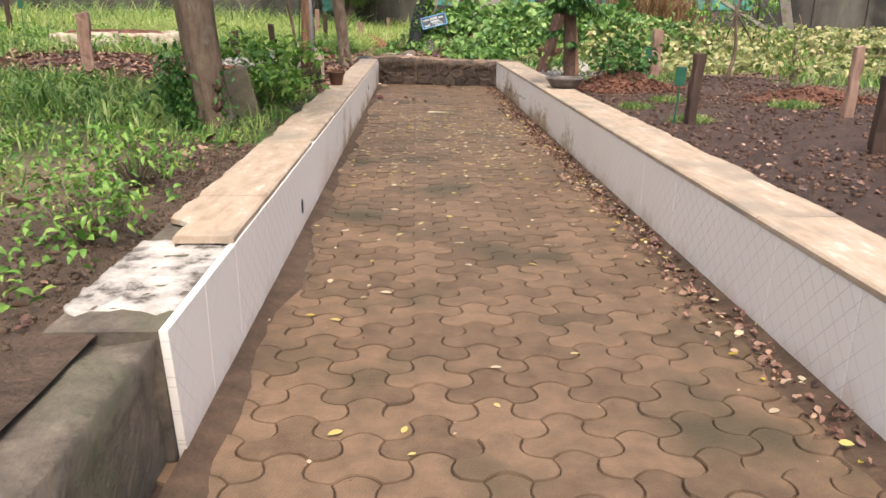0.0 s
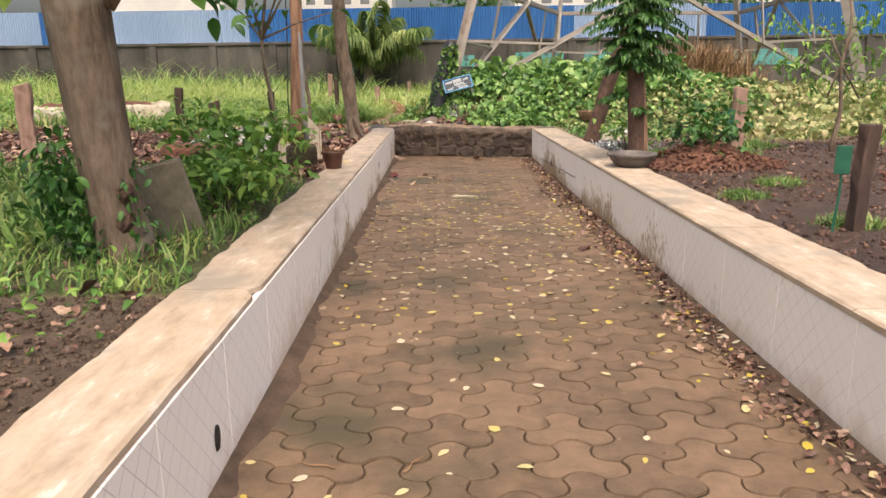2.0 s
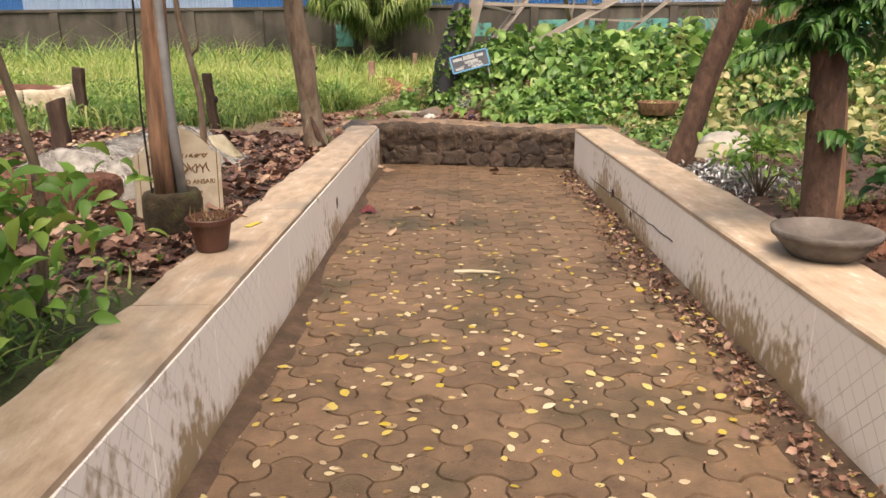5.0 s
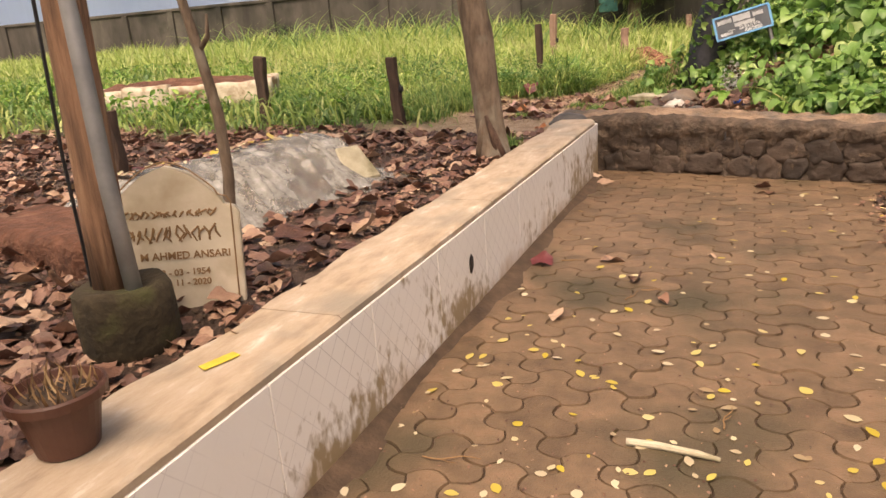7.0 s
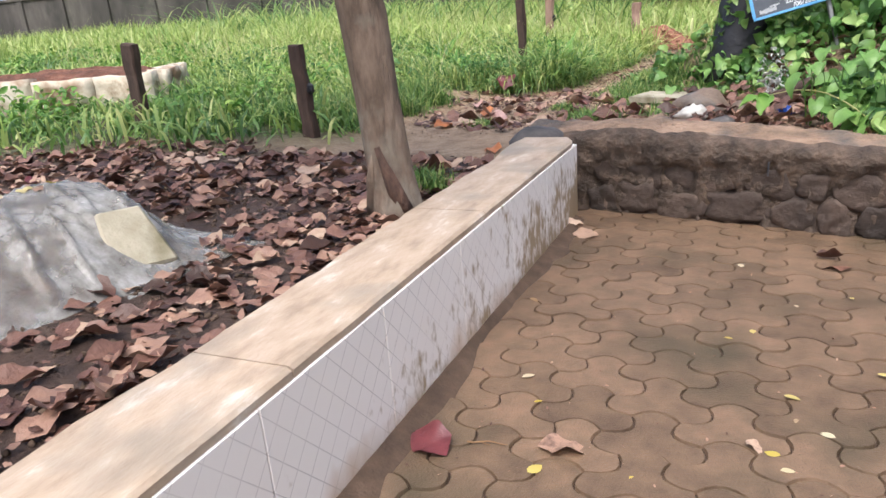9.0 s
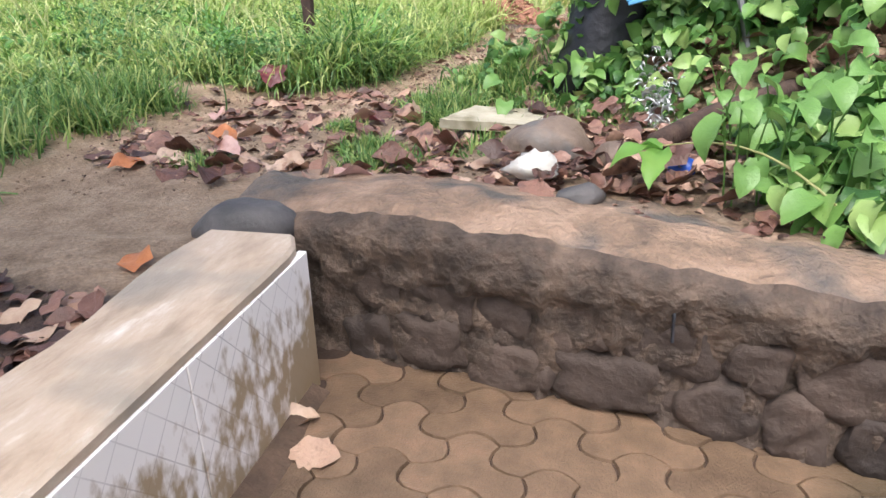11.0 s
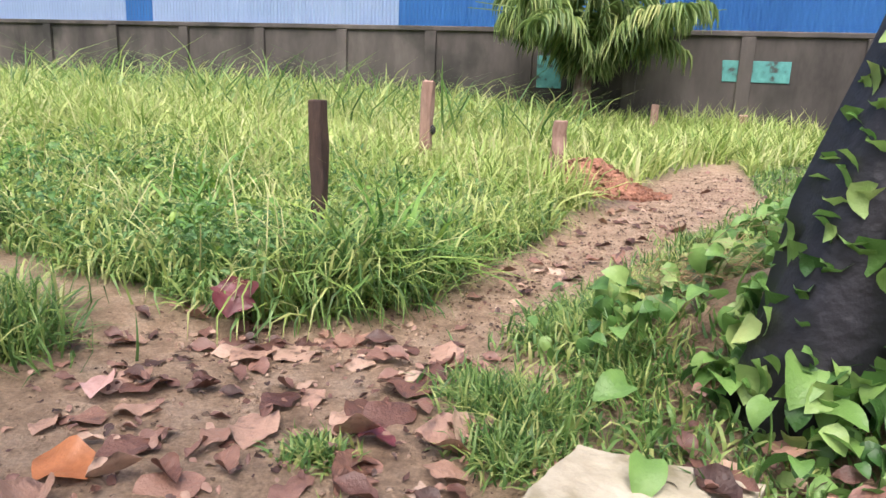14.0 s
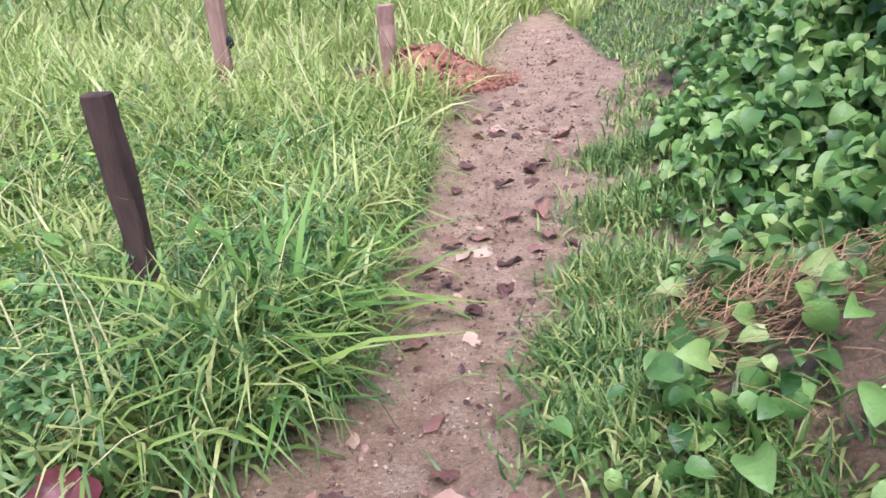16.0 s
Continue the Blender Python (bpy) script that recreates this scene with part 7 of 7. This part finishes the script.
def coloured_leaves():
    t = leaf_shape(0.7, 0.1, 0.14, tip=0.1, rows=10, wavy=0.09, ragged=0.1)
    red, orange = mesh_from("red_leaf", t[0], t[1], REDLEAF, True), mesh_from("orange_leaf", t[0], t[1], ORANGELEAF, True)
    for x, y, s, rz, me in ((-0.5, 12.4, 0.18, 60, red), (0.9, 16.9, 0.16, 200, red), (-1.72, 16.4, 0.2, 80, orange), (-1.16, 14.75, 0.15, 30, orange), (-1.95, 15.95, 0.17, 140, orange), (-1.2, 16.9, 0.14, 250, red)):
        z = 0.012 if y < 14 else float(ground_z(x, y)) + 0.02
        o = new("dead_leaf", me)
        o.matrix_world = pose(x, y, z, 4, -5, rz) @ Matrix.Diagonal((s, s, s, 1))
        tagged(o, "dark red dead leaf lying flat" if me is red else "bright orange dead leaf lying flat", "dead leaf", "large dead leaves")


coloured_leaves()


def twigs():
    r = random.Random(31)
    for x, y, ln, rz in ((0.02, 12.0, 0.14, 70), (0.1, 12.1, 0.1, 20), (0.75, 9.9, 0.35, 150), (0.95, 9.5, 0.3, 110), (-0.35, 10.4, 0.2, 15), (1.2, 9.1, 0.3, 40), (0.5, 10.9, 0.16, 80), (-0.4, 4.9, 0.16, 160), (-0.05, 4.9, 0.14, 60), (-0.4, 12.5, 0.13, 10)):
        t = thing("fallen_twig", pose(x, y, 0.008, 0, 0, rz), "thin dry brown twig lying on the paving", "twig", "fallen twigs")
        bm = bmesh.new()
        pts = [(ln * (k / 6 - 0.5), 0.05 * ln * math.sin(k * 1.3 + rz), 0.002) for k in range(7)]
        tube(bm, pts, [0.0032, 0.003, 0.0028, 0.0026, 0.0024, 0.002, 0.0015], 5)
        part("stem", bm, STRAW, t)
        bm = bmesh.new()
        k = r.randrange(2, 4)
        side = r.choice((-1, 1))
        tube(bm, [pts[k], (pts[k][0] + ln * 0.12, pts[k][1] + side * ln * 0.08, 0.003), (pts[k][0] + ln * 0.25, pts[k][1] + side * ln * 0.12, 0.004)], [0.002, 0.0018, 0.0012], 5)
        part("side_shoot", bm, STRAW, t)


twigs()


def wall_corner_plants():
    """The torn leaf on its long stalk, a yellow leaf and a pink dead leaf behind the rubble wall."""
    t = thing("torn_leaf", pose(0.0, 0.0, 0.0), "torn pale green leaf on a long arching stalk", "leaf")
    base = Vector((0.95, 15.35, float(ground_z(0.95, 15.35))))
    tip = Vector((0.34, 15.74, 0.62))
    bm = bmesh.new()
    pts = [base.lerp(tip, k / 8) + Vector((0, 0, 0.12 * math.sin(math.pi * k / 8))) for k in range(9)]
    tube(bm, pts, [0.005 - 0.0003 * k for k in range(9)], 6)
    part("stalk", bm, STRAWPALE, t, "pale green stalk")
    for yaw, ln, wd in ((100, 0.2, 0.45), (165, 0.24, 0.4), (40, 0.16, 0.5)):
        v, f = leaf_shape(wd, 0.12, 0.25, tip=0.1, rows=10, wavy=0.06, ragged=0.14)
        o = new("leaf_lobe", mesh_from("leaf_lobe", v, f, MIDLEAF, True))
        o.parent = t
        o.matrix_basis = Matrix.Translation(tip) @ pose(0, 0, 0, -14, 8, yaw) @ Matrix.Diagonal((ln, ln, ln, 1))
    y = thing("yellow_leaf", pose(0.62, 16.6, float(ground_z(0.62, 16.6))), "yellow heart-shaped creeper leaf on a thin stem", "leaf")
    bm = bmesh.new()
    tube(bm, [(0.03, 0.05, 0), (0.01, 0.02, 0.08), (0, 0, 0.13)], [0.004, 0.0035, 0.003], 5)
    part("stem", bm, STRAWPALE, y)
    o = new("leaf_blade", mesh_from("yellow_blade", HEART_FINE[0], HEART_FINE[1], YELLOWLEAF, True))
    o.parent = y
    o.matrix_basis = pose(0, 0, 0.13, -30, 10, 200) @ Matrix.Diagonal((0.13, 0.13, 0.13, 1))
    v, f = leaf_shape(0.6, 0.14, 0.2, tip=0.1, rows=12, wavy=0.07, ragged=0.07)
    for x, yy, s, rz, mat, lab in ((-0.98, 15.74, 0.24, -75, PINKLEAF, "pale pink dead leaf lying flat"), (-0.93, 16.52, 0.15, -60, PINKLEAF, "pale pink dead leaf beside the slab"), (-1.55, 16.1, 0.22, 70, PINKLEAF, "pale pink dead leaf on the trail"), (-2.05, 16.75, 0.17, 20, PINKLEAF, "pale dead leaf at the grass edge")):
        o = new("dead_leaf", mesh_from("pink_leaf", v, f, mat, True))
        o.matrix_world = pose(x, yy, float(ground_z(x, yy)) + 0.035, 5, -6, rz) @ Matrix.Diagonal((s, s, s, 1))
        tagged(o, lab, "dead leaf", "large dead leaves")


wall_corner_plants()


# ---- paving: three-lobed blocks ----
PAVE_X, PAVE_Y = 0.231, 0.2288     # spacing of the blocks across and along the path


def paver_outline(shrink):
    pts = []
    R = 0.24 / math.sqrt(3)
    for e in range(6):
        a0, a1 = radians(60 * e + 60), radians(60 * e + 120)
        p0, p1 = Vector((R * math.cos(a0), R * math.sin(a0))), Vector((R * math.cos(a1), R * math.sin(a1)))
        nrm = ((p0 + p1) / 2).normalized()
        sign = 1 if e % 2 == 0 else -1
        for k in range(6):
            t = k / 6
            p = p0.lerp(p1, t) + nrm * (sign * 0.05 * math.sin(math.pi * t) ** 0.85)
            pts.append(Vector((p.x * PAVE_X / 0.2078, p.y * PAVE_Y / 0.24)))
    out = []
    n = len(pts)
    for i, p in enumerate(pts):
        d = pts[(i + 1) % n] - pts[i - 1]
        nn = Vector((d.y, -d.x)).normalized()
        out.append(p - nn * shrink)
    return out


def paver_bm(bm, ox, oy, oz, tx, ty):
    top = paver_outline(0.0052)
    low = paver_outline(0.0022)
    t = [bm.verts.new((ox + p.x, oy + p.y, oz + tx * p.x + ty * p.y)) for p in top]
    b = [bm.verts.new((ox + p.x, oy + p.y, oz - 0.012 + tx * p.x + ty * p.y)) for p in low]
    n = len(t)
    for k in range(n):
        bm.faces.new((b[k], b[(k + 1) % n], t[(k + 1) % n], t[k]))
    bm.faces.new(t)


def paving():
    floor = thing("paving", pose(0, 0, 0), "paved path of brown three-lobed interlocking concrete blocks", "path", kind="structure")
    bm = bmesh.new()
    bmesh.ops.create_grid(bm, x_segments=1, y_segments=1, size=0.5)
    for v in bm.verts:
        v.co = Vector((LEFT - 0.15 if v.co.x < 0 else RIGHT + 0.15, -8.2 if v.co.y < 0 else 15.2, -0.011))
    part("joint_bed", bm, JOINT, floor, "dark soil in the joints")
    shared = []
    for k in range(6):
        bm = bmesh.new()
        paver_bm(bm, 0, 0, 0, rng.normal(0, 0.012), rng.normal(0, 0.012))
        me = bpy.data.meshes.new("paver")
        bm.to_mesh(me)
        bm.free()
        me.materials.append(PAVER_ONE)
        shared.append(me)
    rest_v, rest_f = [], []
    made = 0
    top = paver_outline(0.0052)
    low = paver_outline(0.0022)
    n = len(top)
    for c in range(-4, 9):
        x = -0.158 + PAVE_X * c
        if not LEFT - 0.1 < x < RIGHT + 0.1:
            continue
        for r in range(-46, 50):
            y = 4.334 + PAVE_Y * (r + 0.5 * (c % 2))
            if y > 15.2 or y < -6:
                continue
            z = float(0.004 * wave(x, y, 2.0)) + rng.normal(0, 0.0018)
            if 2.6 < y < 8.2 and made < 300:
                o = new("paver", shared[int(rng.integers(6))])
                o.parent = floor
                o.location = (x, y, z)
                made += 1
            else:
                tx, ty = rng.normal(0, 0.012, 2)
                base = len(rest_v)
                rest_v += [(x + p.x, y + p.y, z + tx * p.x + ty * p.y) for p in top]
                rest_v += [(x + p.x, y + p.y, z - 0.012) for p in low]
                rest_f.append([base + k for k in range(n)])
                rest_f += [[base + n + k, base + n + (k + 1) % n, base + (k + 1) % n, base + k] for k in range(n)]
    me = bpy.data.meshes.new("pavers")
    me.from_pydata(rest_v, [], rest_f)
    me.materials.append(PAVER)
    o = new("pavers", me)
    o.parent = floor
    tagged(o, "brown interlocking blocks", kind="stuff")


def wall_foot_soil():
    for name, x0, d, y0, y1 in (("soil_strip", LEFT, 1, -6, 14.9), ("soil_strip", RIGHT, -1, -6, 14.4)):
        bm = bmesh.new()
        rows = []
        n = 260
        for k in range(n + 1):
            y = y0 + (y1 - y0) * k / n
            wd = 0.1 + 0.08 * noise.noise(Vector((x0 * 5, y * 1.6, 0))) + 0.04 * noise.noise(Vector((x0 * 5, y * 6, 0)))
            wd = max(wd, 0.03) * (1.5 if d < 0 else 1.0)
            rows.append([bm.verts.new((x0 + d * u * wd, y, 0.004 + h + 0.004 * noise.noise(Vector((u * 4, y * 9, x0))))) for u, h in ((-0.05, 0.026), (0.3, 0.016), (0.65, 0.006), (1.0, -0.012))])
        for r0, r1 in zip(rows, rows[1:]):
            for k in range(3):
                q = (r0[k], r0[k + 1], r1[k + 1], r1[k])
                bm.faces.new(q if d > 0 else q[::-1])
        me = bpy.data.meshes.new(name)
        bm.to_mesh(me)
        bm.free()
        me.materials.append(SILT)
        tagged(smooth(new(name, me)), "brown silt washed against the foot of the wall", "soil", kind="structure")


wall_foot_soil()
paving()
